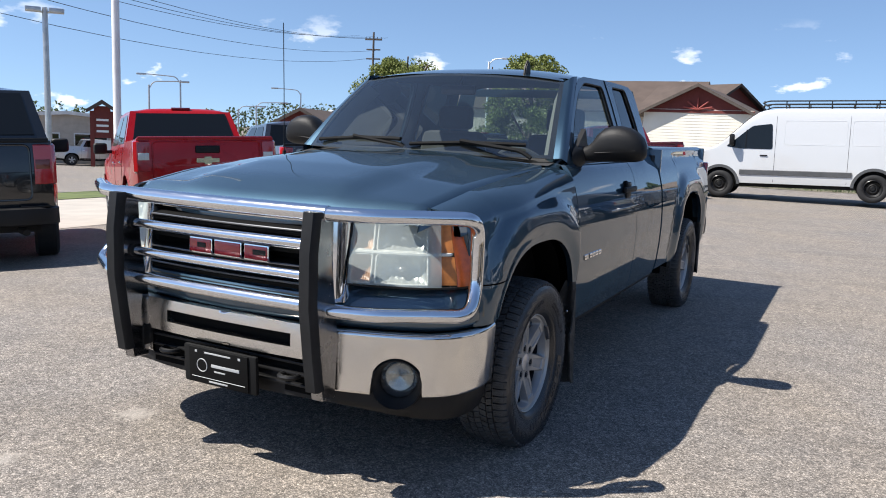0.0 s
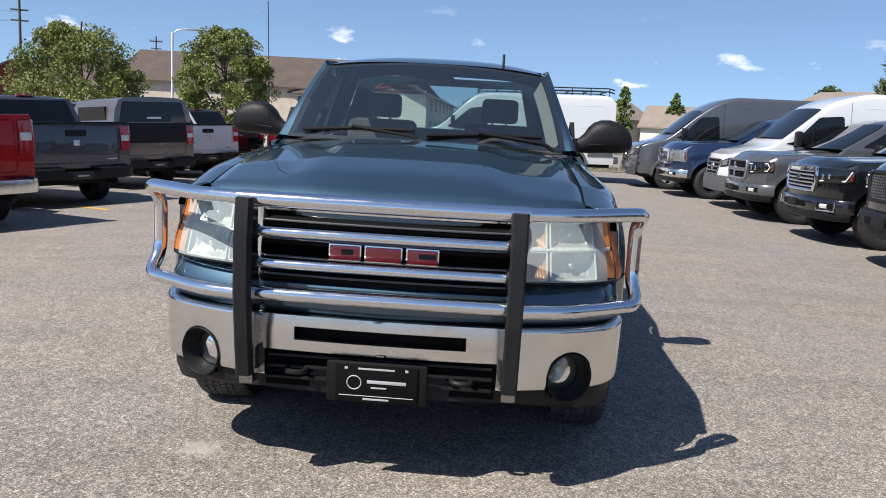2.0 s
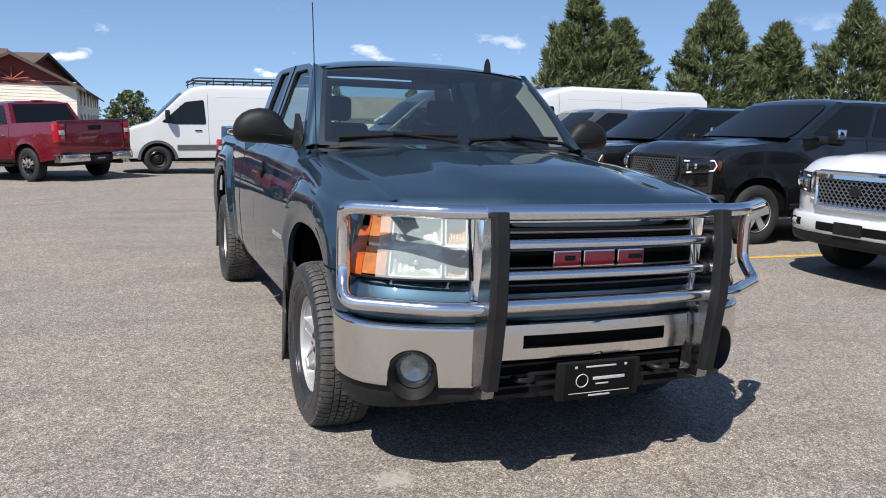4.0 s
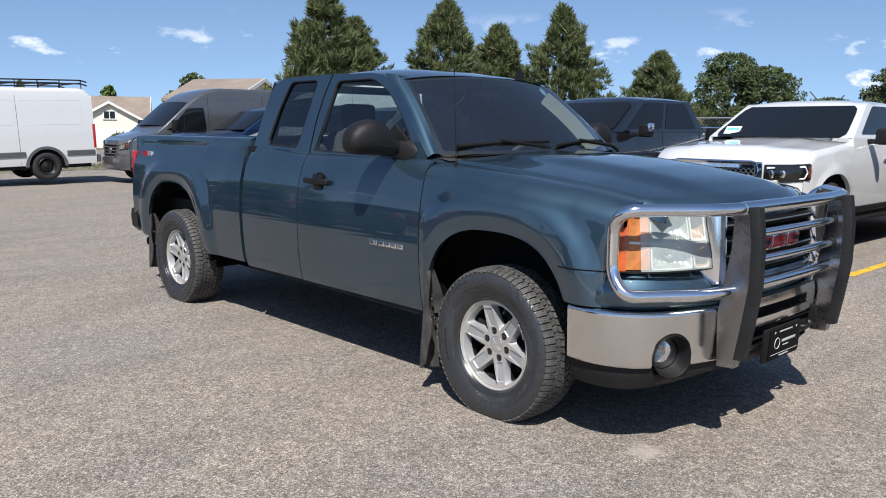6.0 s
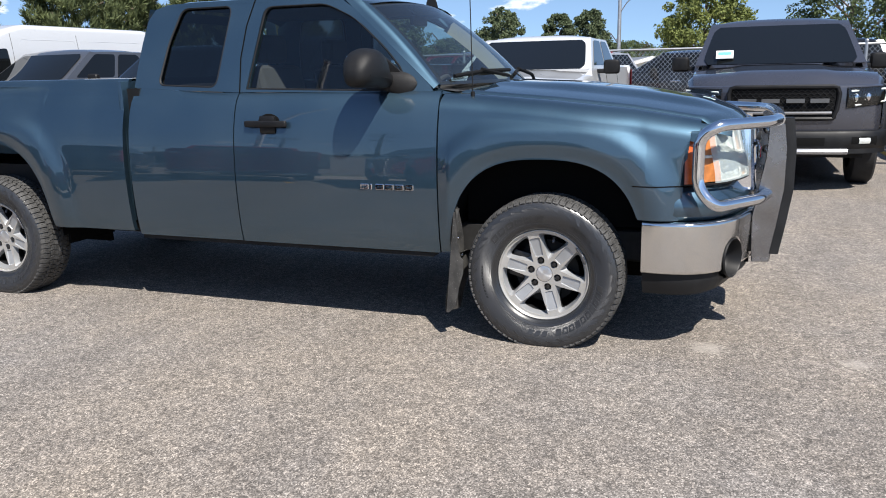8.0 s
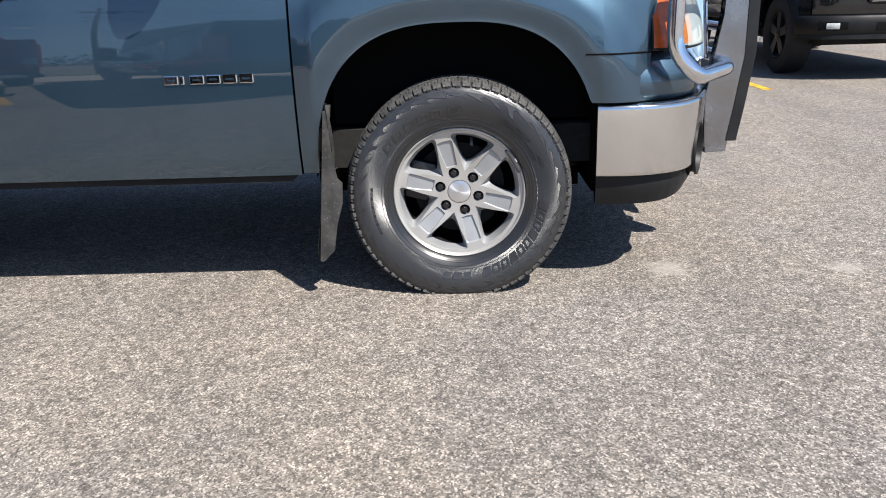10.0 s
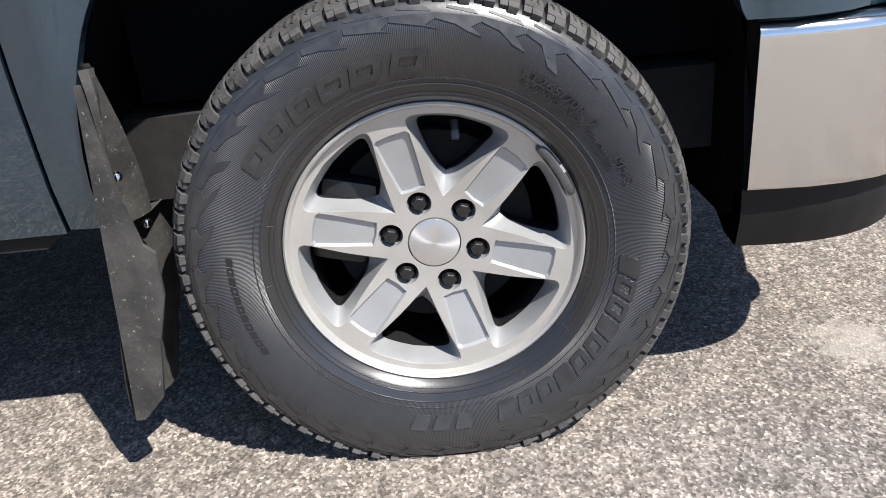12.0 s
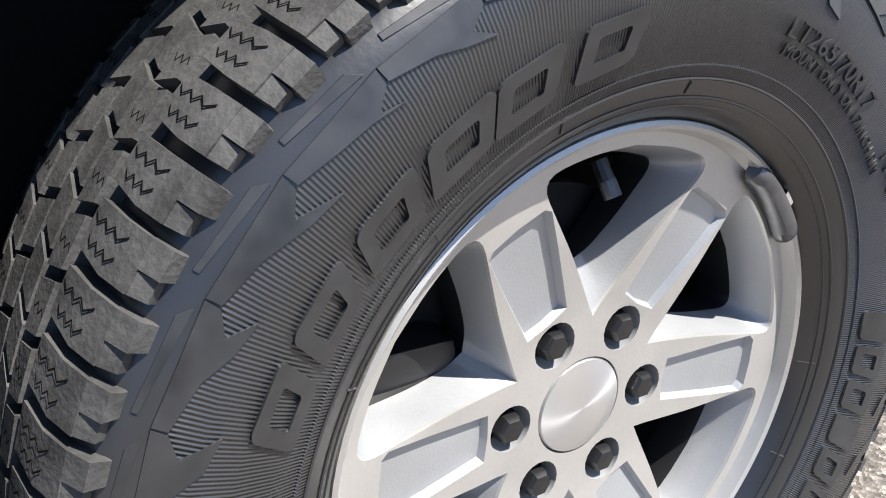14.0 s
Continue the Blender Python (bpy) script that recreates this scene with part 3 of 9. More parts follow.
# bonnet with a raised centre
bm = bmesh.new()
us = [-1, -0.985, -0.93, -0.85, -0.76, -0.68, -0.62, -0.56, -0.5, -0.44, -0.36, -0.25, -0.12, 0]
us = us + [-u for u in us[-2::-1]]
rows = []
NV = 34
for i in range(NV + 1):
    v = i / NV
    row = []
    for u in us:
        half = 0.779
        yfront = -0.965 + 0.17 * abs(u) ** 2.2
        yback = 0.36 + 0.12 * u * u
        y = yback + (yfront - yback) * v
        x = u * (half - 0.016 * smoothstep(-0.4, -0.85, y))
        z = lerp(FENDER_TOP, y) + 0.006 + 0.046 * (1 - abs(u) ** 2.5)
        dome = (1 - smoothstep(0.44, 0.66, abs(u))) * smoothstep(-0.97, -0.62, y) * (0.45 + 0.55 * smoothstep(0.45, -0.1, y))
        z += 0.024 * dome
        z -= 0.062 * smoothstep(0.945, 1.0, v) ** 1.6
        if abs(u) == 1:
            z -= 0.012
        row.append((x, y, z))
    rows.append(row)
rows.append([(x, y + 0.01, z - 0.03) for x, y, z in rows[-1]])
grid(bm, rows)
part("bonnet", bm, M["blue"], truck, angle=60)
# filler block under the bonnet, its near-black colour standing for shade
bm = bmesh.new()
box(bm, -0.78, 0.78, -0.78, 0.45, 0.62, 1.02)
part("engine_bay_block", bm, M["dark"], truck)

# scuttle and wipers
bm = bmesh.new()
rows = []
for v in np.linspace(0, 1, 6):
    rows.append([(u * 0.755, (0.365 + 0.13 * u * u) + v * 0.14, lerp(FENDER_TOP, 0.42) + 0.034 * (1 - u * u) + 0.005 + 0.02 * v) for u in np.linspace(-1, 1, 21)])
grid(bm, rows)
part("scuttle_panel", bm, M["black"], truck)
WS_B = lambda u: Vector((u * 0.795, 0.385 + 0.20 * abs(u) ** 2.2, 1.335))
WS_T = lambda u: Vector((u * 0.674, 0.972 + 0.055 * u * u, 1.806 - 0.042 * u * u))


def screen_point(u, v, lift=0.0):
    a, b = WS_B(u), WS_T(u)
    p = a.lerp(b, v)
    n = Vector((0.25 * u, -0.72, 0.66)).normalized()
    return p + n * (0.022 * math.sin(math.pi * v) + lift)


bm = bmesh.new()
grid(bm, [[screen_point(u, v) for u in np.linspace(-1, 1, 25)] for v in np.linspace(0, 1, 13)])
screen = part("windscreen", bm, M["glass"], truck, "clear raked windscreen")
screen.visible_shadow = False
bm = bmesh.new()
for u0, u1, v0, v1 in ((-1, 1, 0.972, 1.0), (-1, -0.965, 0, 1), (0.965, 1, 0, 1), (-1, 1, 0, 0.04)):
    grid(bm, [[screen_point(u, v, -0.004) for u in np.linspace(u0, u1, 15)] for v in np.linspace(v0, v1, 11)])
part("windscreen_border", bm, M["black"], truck)
for sgn in (-1, 1):
    bm = bmesh.new()
    grid(bm, [[screen_point(sgn * u, v, d) for u, d in ((0.968, -0.02), (0.955, -0.06), (0.93, -0.11))] for v in np.linspace(0.1, 0.95, 9)])
    part("pillar_trim", bm, M["pale_trim"], truck, "pale grey inner pillar trim")
for sgn in (-1, 1):
    # painted corner between wing, bonnet and pillar
    bm = bmesh.new()
    grid(bm, [[(sgn * x, y, z + 0.008 * math.sin(math.pi * (x - 0.735) / 0.14) - 5.0 * max(0.0, x - 0.79) ** 2) for x in (0.735, 0.762, 0.79, 0.815, 0.838)] for y, z in ((0.43, 1.270), (0.50, 1.284), (0.56, 1.296), (0.61, 1.312), (0.66, 1.328))])
    part("cowl_corner", bm, M["blue"], truck, angle=60)
bm = bmesh.new()
box(bm, -0.12, 0.12, 1.0, 1.03, 1.68, 1.74, 0.015)
tube(bm, [(0, 1.02, 1.72), (0, 1.08, 1.80)], 0.012)
part("rear_view_mirror", bm, M["black"], truck)

for x0, x1 in ((-0.70, -0.05), (0.02, 0.66)):
    wp = new("wiper", None)
    wp.parent = truck
    bm = bmesh.new()
    a = screen_point(x0 / 0.8, 0.06, 0.02)
    b = screen_point(x1 / 0.8, 0.10, 0.025)
    tube(bm, [a, a.lerp(b, 0.5) + Vector((0, 0, 0.010)), b], 0.011, 8)
    part("blade", bm, M["wiper"], wp)
    bm = bmesh.new()
    s = Vector((x1 + 0.06, 0.42 + 0.05 * abs(x1), 1.335))
    tube(bm, rounded([s, s + Vector((-0.06, 0.0, 0.035)), a.lerp(b, 0.45) + Vector((0, -0.008, 0.02))], 0.03), 0.011, 8)
    part("arm", bm, M["wiper"], wp)

# cab: pillars, side frames with window openings, roof, back
def cab_x(z):
    return 0.868 - (z - 1.31) * 0.335


DOOR_WIN = rounded([(1.735, 1.325, 0), (1.672, 1.782, 0), (1.28, 1.782, 0), (1.10, 1.70, 0), (0.90, 1.535, 0), (0.775, 1.405, 0), (0.762, 1.303, 0), (1.735, 1.325, 0)], 0.055, 5)
REAR_WIN = rounded([(2.10, 1.342, 0), (2.345, 1.352, 0), (2.305, 1.60, 0), (2.235, 1.796, 0), (1.885, 1.796, 0), (1.935, 1.335, 0), (2.10, 1.342, 0)], 0.05, 5)
CAB_EDGE = [(0.60, 1.302), (0.63, 1.345), (0.80, 1.49), (1.0, 1.66), (1.10, 1.745), (1.18, 1.795), (1.30, 1.815), (1.75, 1.826), (2.15, 1.826), (2.34, 1.820), (2.425, 1.795), (2.468, 1.735), (2.492, 1.60), (2.506, 1.45), (2.512, 1.345), (2.45, 1.335), (1.77, 1.31), (0.9, 1.303)]
win_d = [(p.x, p.y) for p in DOOR_WIN[:-1]]
win_r = [(p.x, p.y) for p in REAR_WIN[:-1]]


def frame_sheet(bm, loops, fx, sgn, depth):
    """A sheet with holes, from loops of (y, z), turned in at its rims."""
    edges = []
    for loop in loops:
        vs = [bm.verts.new((sgn * fx(z), y, z)) for y, z in loop]
        for k in range(len(vs)):
            edges.append(bm.edges.new((vs[k], vs[(k + 1) % len(vs)])))
    bmesh.ops.triangle_fill(bm, use_beauty=True, edges=edges)
    for loop in loops[1:]:
        out = [bm.verts.new((sgn * fx(z), y, z)) for y, z in loop]
        cy, cz = sum(p[0] for p in loop) / len(loop), sum(p[1] for p in loop) / len(loop)
        inn = [bm.verts.new((sgn * (fx(z) - depth), y + (cy - y) * 0.02, z + (cz - z) * 0.02)) for y, z in loop]
        for k in range(len(out)):
            j = (k + 1) % len(out)
            bm.faces.new((out[k], out[j], inn[j], inn[k]))


for sgn in (-1, 1):
    bm = bmesh.new()
    frame_sheet(bm, [CAB_EDGE, win_d, win_r], cab_x, sgn, 0.03)
    part("cab_side_frame", bm, M["blue"], truck, angle=40)
    for loop, mat, nm in ((win_d, M["door_glass"], "door_window"), (win_r, M["privacy"], "quarter_window")):
        cy, cz = sum(p[0] for p in loop) / len(loop), sum(p[1] for p in loop) / len(loop)
        bm = bmesh.new()
        bm.faces.new([bm.verts.new((sgn * (cab_x(z) - 0.018), y, z)) for y, z in loop])
        g = part(nm, bm, mat, truck)
        g.visible_shadow = False
        bm = bmesh.new()
        ring = [Vector((sgn * (cab_x(z) - 0.006), y + (cy - y) * 0.012, z + (cz - z) * 0.012)) for y, z in loop]
        tube(bm, ring, 0.007, 6, closed=True)
        part("window_seal", bm, M["rubber_strip"], truck)
    # mirror sail, seams between the doors
    bm = bmesh.new()
    prism(bm, [(0.765, 1.305), (0.99, 1.31), (0.95, 1.42), (0.90, 1.50), (0.78, 1.40)], sgn * 0.835, sgn * 0.862)
    part("mirror_sail", bm, M["black"], truck)
    bm = bmesh.new()
    tube(bm, [(sgn * (cab_x(z) + 0.0015), y, z) for y, z in ((1.772, 1.31), (1.79, 1.5), (1.775, 1.68), (1.735, 1.826))], 0.0035, 6)
    part("door_seam", bm, M["dark"], truck)
    # roof gutter line and front pillar
    bm = bmesh.new()
    rows = []
    for t in np.linspace(0, 1, 12):
        p = screen_point(sgn * 1.0, t)
        q = Vector((sgn * cab_x(1.31 + 0.505 * t), 0.60 + 0.58 * t, 1.318 + 0.49 * t))
        m = (p + q) / 2 + Vector((sgn * 0.012, -0.012, 0.012))
        rows.append([p + Vector((0, 0.01, -0.02)), p, p.lerp(m, 0.6), m, m.lerp(q, 0.5), q, q + Vector((-sgn * 0.02, 0.01, -0.01))])
    grid(bm, rows)
    part("front_pillar", bm, M["blue"], truck, angle=60)

bm = bmesh.new()
rows = []
for v in np.linspace(0, 1, 25):
    row = []
    for u in np.linspace(-1, 1, 25):
        edge_y0 = 0.972 + 0.055 * u * u + (0.12 if abs(u) > 0.95 else 0)
        y = edge_y0 + (2.455 - edge_y0 - 0.03 * u * u) * v
        xh = cab_x(1.815) + 0.004
        x = u * xh
        z = 1.806 + 0.069 * math.sin(math.pi / 2 * min(1, v / 0.42)) ** 0.9 - (0.042 + 0.028 * min(1, v / 0.3)) * abs(u) ** 3.0
        if abs(u) > 0.99:
            z = min(z, 1.812)
        z -= 0.05 * smoothstep(0.93, 1.0, v)
        row.append((x, y, z))
    rows.append(row)
grid(bm, rows)
part("roof", bm, M["blue"], truck, angle=60)
# cab back with its window
bm = bmesh.new()
back = lambda x, z: 2.522 - max(0.0, z - 1.30) * 0.10
loop_o = [(-0.84, 0.5), (0.84, 0.5), (0.86, 1.31), (0.80, 1.5), (0.70, 1.80), (-0.70, 1.80), (-0.80, 1.5), (-0.86, 1.31)]
loop_i = [(-0.66, 1.40), (0.66, 1.40), (0.58, 1.74), (-0.58, 1.74)]
es = []
for loop in (loop_o, loop_i):
    vs = [bm.verts.new((x, back(x, z), z)) for x, z in loop]
    es += [bm.edges.new((vs[k], vs[(k + 1) % len(vs)])) for k in range(len(vs))]
bmesh.ops.triangle_fill(bm, use_beauty=True, edges=es)
part("cab_back", bm, M["blue"], truck)
bm = bmesh.new()
bm.faces.new([bm.verts.new((x, back(x, z) - 0.01, z)) for x, z in loop_i])
rw = part("rear_window", bm, M["glass"], truck)
rw.visible_shadow = False

# load bed, tailgate, rear bumper, lights
bm = bmesh.new()
box(bm, -0.80, 0.80, 2.56, 4.50, 0.62, 0.86)
part("load_floor", bm, M["black"], truck)
bm = bmesh.new()
box(bm, -0.93, 0.93, 2.545, 2.575, 0.55, 1.385, 0.006)
part("bed_headboard", bm, M["blue"], truck)
bm = bmesh.new()
box(bm, -0.90, 0.90, 4.50, 4.56, 0.72, 1.39, 0.015)
part("tailgate", bm, M["blue"], truck)
for sgn in (-1, 1):
    bm = bmesh.new()
    box(bm, sgn * 0.80, sgn * 0.948, 4.50, 4.565, 0.90, 1.26, 0.015)
    part("tail_lamp", bm, M["red_lens"], truck)
    bm = bmesh.new()
    rows = []
    for x, y in ((0.2, 4.72), (0.6, 4.70), (0.88, 4.66), (0.965, 4.58), (0.972, 4.42)):
        rows.append([(sgn * (x - 0.02), y - 0.02, 0.55), (sgn * x, y, 0.57), (sgn * (x + 0.006), y + 0.006, 0.66), (sgn * x, y, 0.73), (sgn * (x - 0.03), y - 0.03, 0.75)])
    grid(bm, rows)
    part("rear_bumper_corner", bm, M["black"], truck)
bm = bmesh.new()
tube(bm, [(-0.62, 4.0, 0.42), (-0.70, 4.45, 0.42), (-0.80, 4.62, 0.41)], 0.04, 12)
part("exhaust_pipe", bm, M["under"], truck)

# underside
bm = bmesh.new()
box(bm, -0.80, 0.80, -0.5, 4.4, 0.46, 0.60)
part("floor_pan", bm, M["under"], truck)
for sgn in (-1, 1):
    bm = bmesh.new()
    box(bm, sgn * 0.42, sgn * 0.52, -0.85, 4.5, 0.38, 0.52, 0.01)
    part("chassis_rail", bm, M["under"], truck)
    bm = bmesh.new()
    prism(bm, [(0.56, 0.475), (2.5, 0.475), (2.5, 0.445), (0.6, 0.44)], sgn * 0.84, sgn * 0.925)
    part("sill", bm, M["under"], truck)
for y in (0.0, 3.645):
    bm = bmesh.new()
    tube(bm, [(-0.80, y, 0.40), (0.80, y, 0.40)], 0.05, 12)
    bmesh.ops.create_uvsphere(bm, u_segments=14, v_segments=10, radius=0.15, matrix=Matrix.Translation((0.1, y, 0.40)))
    part("axle", bm, M["under"], truck)

# mud flaps
for sgn in (-1, 1):
    for y0, w0, w1 in ((0.50, 0.665, 1.008), (4.16, 0.665, 0.998)):
        fl = new("mud_flap", None)
        fl.parent = truck
        bm = bmesh.new()
        rows = []
        zb = 0.165 if y0 < 1 else 0.24
        for z in (zb, zb + 0.06, 0.30, 0.36, 0.42, 0.455, 0.465, 0.50, 0.56, 0.62, 0.68, 0.72):
            out = w1 - 0.012 * smoothstep(0.3, zb, z)
            inn = w0 + 0.06 * smoothstep(0.3, zb, z) if z < 0.46 else out - 0.16 + 0.40 * (z - 0.46)
            yy = y0 - 0.052 + 0.0907 * (0.70 - z)
            rows.append([(sgn * (inn + (out - inn) * t), yy + 0.018 * math.sin(t * 6 + z * 9), z - 0.03 * (1 - t) * (z < zb + 0.02)) for t in np.linspace(0, 1, 9)])
        grid(bm, rows)
        bmesh.ops.solidify(bm, geom=list(bm.faces), thickness=0.008)
        part("sheet", bm, M["rubber_flap"], fl, "mud-spattered black rubber sheet")
        bm = bmesh.new()
        edge = [(0.70, 0.008), (0.62, 0.022), (0.54, 0.034), (0.465, 0.055), (0.45, 0.072), (0.38, 0.075), (0.30, 0.058), (zb + 0.04, 0.05), (zb, 0.015)]
        back_ = [(y0 - 0.08 + 0.165 * (0.70 - z) * 0.55 + 0.035, z) for z, q in edge]
        prism(bm, [(yy - q, z) for (yy, z), (zz, q) in zip(back_, edge)] + back_[::-1], sgn * (w1 - 0.006), sgn * (w1 + 0.002))
        part("side_flange", bm, M["rubber_flap"], fl, "mud-spattered rubber edge")
        for t, z in ((0.55, 0.45), (0.8, 0.44), (0.93, 0.56)):
            bm = bmesh.new()
            bmesh.ops.create_uvsphere(bm, u_segments=10, v_segments=6, radius=0.0085, matrix=Matrix.Translation((sgn * (w0 + 0.08 + (w1 - w0 - 0.1) * t), y0 - 0.052 + 0.0907 * (0.70 - z) - 0.014, z)))
            part("bolt", bm, M["chrome"], fl)

# bumper, fascia and lamps follow one plan curve from the side to the middle
NOSE_PLAN = [(0.948, -0.470), (0.962, -0.58), (0.950, -0.68), (0.905, -0.775), (0.82, -0.845), (0.70, -0.90), (0.52, -0.955), (0.43, -0.972), (0.25, -0.99), (0.0, -1.0)]
_len = [0.0]
for p, q in zip(NOSE_PLAN, NOSE_PLAN[1:]):
    _len.append(_len[-1] + math.hypot(q[0] - p[0], q[1] - p[1]))
NOSE_LEN = _len[-1]


def nose(s, out=0.0):
    """A point of the plan curve s metres from the side, pushed outwards."""
    def at_(s_):
        return Vector((np.interp(s_, _len, [p[0] for p in NOSE_PLAN]), np.interp(s_, _len, [p[1] for p in NOSE_PLAN])))
    p = (at_(max(0, s - 0.05)) + at_(s) * 2 + at_(min(NOSE_LEN, s + 0.05))) / 4
    d = (at_(min(NOSE_LEN, s + 0.03)) - at_(max(0, s - 0.03))).normalized()
    return p - Vector((d.y, -d.x)) * out


def nose_sheet(sgn, s0, s1, zs, n=26, foot=None):
    """A sheet along the plan curve; zs gives (height, outwards) pairs."""
    bm = bmesh.new()
    rows = []
    for s in np.linspace(s0, s1, n):
        row = []
        for z, out in (zs(s) if callable(zs) else zs):
            p = nose(s, out)
            row.append((sgn * p.x if s < NOSE_LEN - 0.0001 else 0.0, p.y, z))
        rows.append(row)
    grid(bm, rows)
    return bm


S_FOG = 0.0
for s in np.linspace(0, NOSE_LEN, 400):
    if nose(s).x > 0.742:
        S_FOG = s


def bumper_rows(s):
    d = abs(s - S_FOG)
    low = 0.435
    if d < 0.098:
        low = max(low, 0.485 + math.sqrt(0.098 ** 2 - d * d))
    mid = (low + 0.665) / 2
    return [(low - 0.004, -0.02), (low, 0.006), (low + 0.004, 0.013), (low + 0.009, 0.0165), (low + 0.016, 0.0172), (mid, 0.0200), (0.668, 0.0225), (0.676, 0.0222), (0.683, 0.018), (0.689, 0.008), (0.69, -0.004), (0.688, -0.03)]


for sgn in (-1, 1):
    s_end = 0.0
    for s in np.linspace(0, NOSE_LEN, 300):
        if nose(s).x > 0.452:
            s_end = s
    part("bumper_end", nose_sheet(sgn, 0.0, s_end, bumper_rows, 70), M["bumper_chrome"], truck, "chrome bumper end with dusty film", angle=50)
    part("fascia", nose_sheet(sgn, 0.0, NOSE_LEN, lambda s: [(0.69, -0.03), (0.693, 0.004 - 0.02), (0.72, 0.004), (0.78, -0.002), (0.835, -0.03 - 0.02 * smoothstep(0.3, 0.8, s)), (0.872, -0.07 - 0.03 * smoothstep(0.3, 0.8, s)), (0.876, -0.2)], 40), M["blue"], truck, angle=60)
    def valance_rows(s):
        low = 0.32 + 0.05 * smoothstep(0.2, 0.9, s)
        rows = [(0.70, -0.05)]
        for z in (0.60, 0.575, 0.55, 0.525, 0.50, 0.475, 0.45, 0.425, 0.40, 0.38):
            r = math.hypot(s - S_FOG, z - 0.485)
            rows.append((z, -0.012 - 0.03 * smoothstep(0.45, 0.6, z) - 0.12 * (1 - smoothstep(0.075, 0.094, r))))
        return rows + [(low + 0.006, -0.03), (low, -0.10), (0.36, -0.3)]
    part("lower_valance", nose_sheet(sgn, 0.0, NOSE_LEN, valance_rows, 110), M["black"], truck, angle=60)
    # fog lamp
    p = nose(S_FOG)
    d = (nose(S_FOG + 0.02) - nose(S_FOG - 0.02)).normalized()
    turn = math.degrees(math.atan2(-d.x, -d.y)) + 0.0
    nrm = Vector((d.y, -d.x)) * -1
    yaw = math.atan2(nrm.y, nrm.x)
    m = Matrix.Translation((sgn * p.x, p.y, 0.485)) @ Matrix.Rotation(yaw if sgn > 0 else math.pi - yaw, 4, "Z")
    fog = new("fog_lamp", None)
    fog.parent = truck
    fog.matrix_basis = m
    bm = bmesh.new()
    revolve(bm, [(0.012, 0.099), (0.020, 0.096), (0.014, 0.092), (-0.035, 0.082), (-0.050, 0.074)], 40)
    part("bezel", bm, M["black"], fog)
    bm = bmesh.new()
    revolve(bm, [(-0.062, 0.074), (-0.09, 0.056), (-0.105, 0.0005)], 32)
    part("reflector", bm, M["fog_reflector"], fog)
    bm = bmesh.new()
    revolve(bm, [(-0.036, 0.0005), (-0.038, 0.03), (-0.045, 0.06), (-0.055, 0.076)], 32)
    g = part("lens", bm, M["lens"], fog)
    g.visible_shadow = False

for sgn in (-1, 1):
    bm = bmesh.new()
    tube(bm, [(sgn * (side_x(y, 0.855) + 0.0005), y, 0.855 + 0.01 * (y + 0.7)) for y in np.linspace(-0.70, -0.43, 9)], 0.0032, 6)
    part("fascia_seam", bm, M["dark"], truck)

# middle of the bumper: chrome bar with a slot, black intake, tow hooks, plate
bm = bmesh.new()


def middle_point(x, z):
    return (x, -1.022 + 0.10 * x * x - 0.006 * math.sin(math.pi * (z - 0.55) / 0.144), z)


SLOT_X, SLOT_LO, SLOT_HI = 0.333, 0.597, 0.650
xs_all = sorted(set(np.linspace(-SLOT_X, SLOT_X, 23)) | set(np.linspace(SLOT_X, 0.458, 6)) | set(np.linspace(-0.458, -SLOT_X, 6)))
for z0, z1, xs_ in ((0.552, SLOT_LO, xs_all), (SLOT_HI, 0.692, xs_all), (SLOT_LO, SLOT_HI, np.linspace(SLOT_X, 0.458, 6)), (SLOT_LO, SLOT_HI, np.linspace(-0.458, -SLOT_X, 6))):
    grid(bm, [[middle_point(x, z) for z in np.linspace(z0, z1, 5)] for x in xs_])
for loop in ([(x, 0.552) for x in np.linspace(-0.458, 0.458, 21)] + [(x, 0.692) for x in np.linspace(0.458, -0.458, 21)], [(x, SLOT_LO) for x in np.linspace(-SLOT_X, SLOT_X, 23)] + [(x, SLOT_HI) for x in np.linspace(SLOT_X, -SLOT_X, 23)]):
    a = [bm.verts.new(middle_point(x, z)) for x, z in loop]
    b = [bm.verts.new((x, -0.982 + 0.10 * x * x, z)) for x, z in loop]
    for k in range(len(a)):
        j = (k + 1) % len(a)
        bm.faces.new((a[k], a[j], b[j], b[k]))
part("bumper_middle", bm, M["bumper_chrome"], truck, "chrome bumper middle with a dark slot", angle=40)
# block behind the slot and intake holds their shade in its colour
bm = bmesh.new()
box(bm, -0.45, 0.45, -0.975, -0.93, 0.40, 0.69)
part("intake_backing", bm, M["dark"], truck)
for z in (0.43, 0.475, 0.52):
    bm = bmesh.new()
    box(bm, -0.44, 0.44, -0.995, -0.97, z, z + 0.012, 0.004)
    part("intake_louvre", bm, M["black"], truck)
for sgn in (-1, 1):
    bm = bmesh.new()
    tube(bm, rounded([(sgn * 0.36, -0.95, 0.475), (sgn * 0.36, -1.04, 0.475), (sgn * 0.285, -1.04, 0.475), (sgn * 0.285, -0.95, 0.475)], 0.035), 0.011, 8)
    part("tow_hook", bm, M["black"], truck)
plate = new("licence_plate_holder", None)
plate.parent = truck
plate.matrix_basis = pose(0, -1.055, 0.455, 3)
bm = bmesh.new()
box(bm, -0.195, 0.195, 0.0, 0.022, -0.082, 0.082, 0.012)
part("plate_frame", bm, M["wiper"], plate)
bm = bmesh.new()
box(bm, -0.158, 0.158, -0.008, 0.004, -0.075, 0.078, 0.004)
part("plate", bm, M["grille_black"], plate, "black dealer plate with white lettering bars")
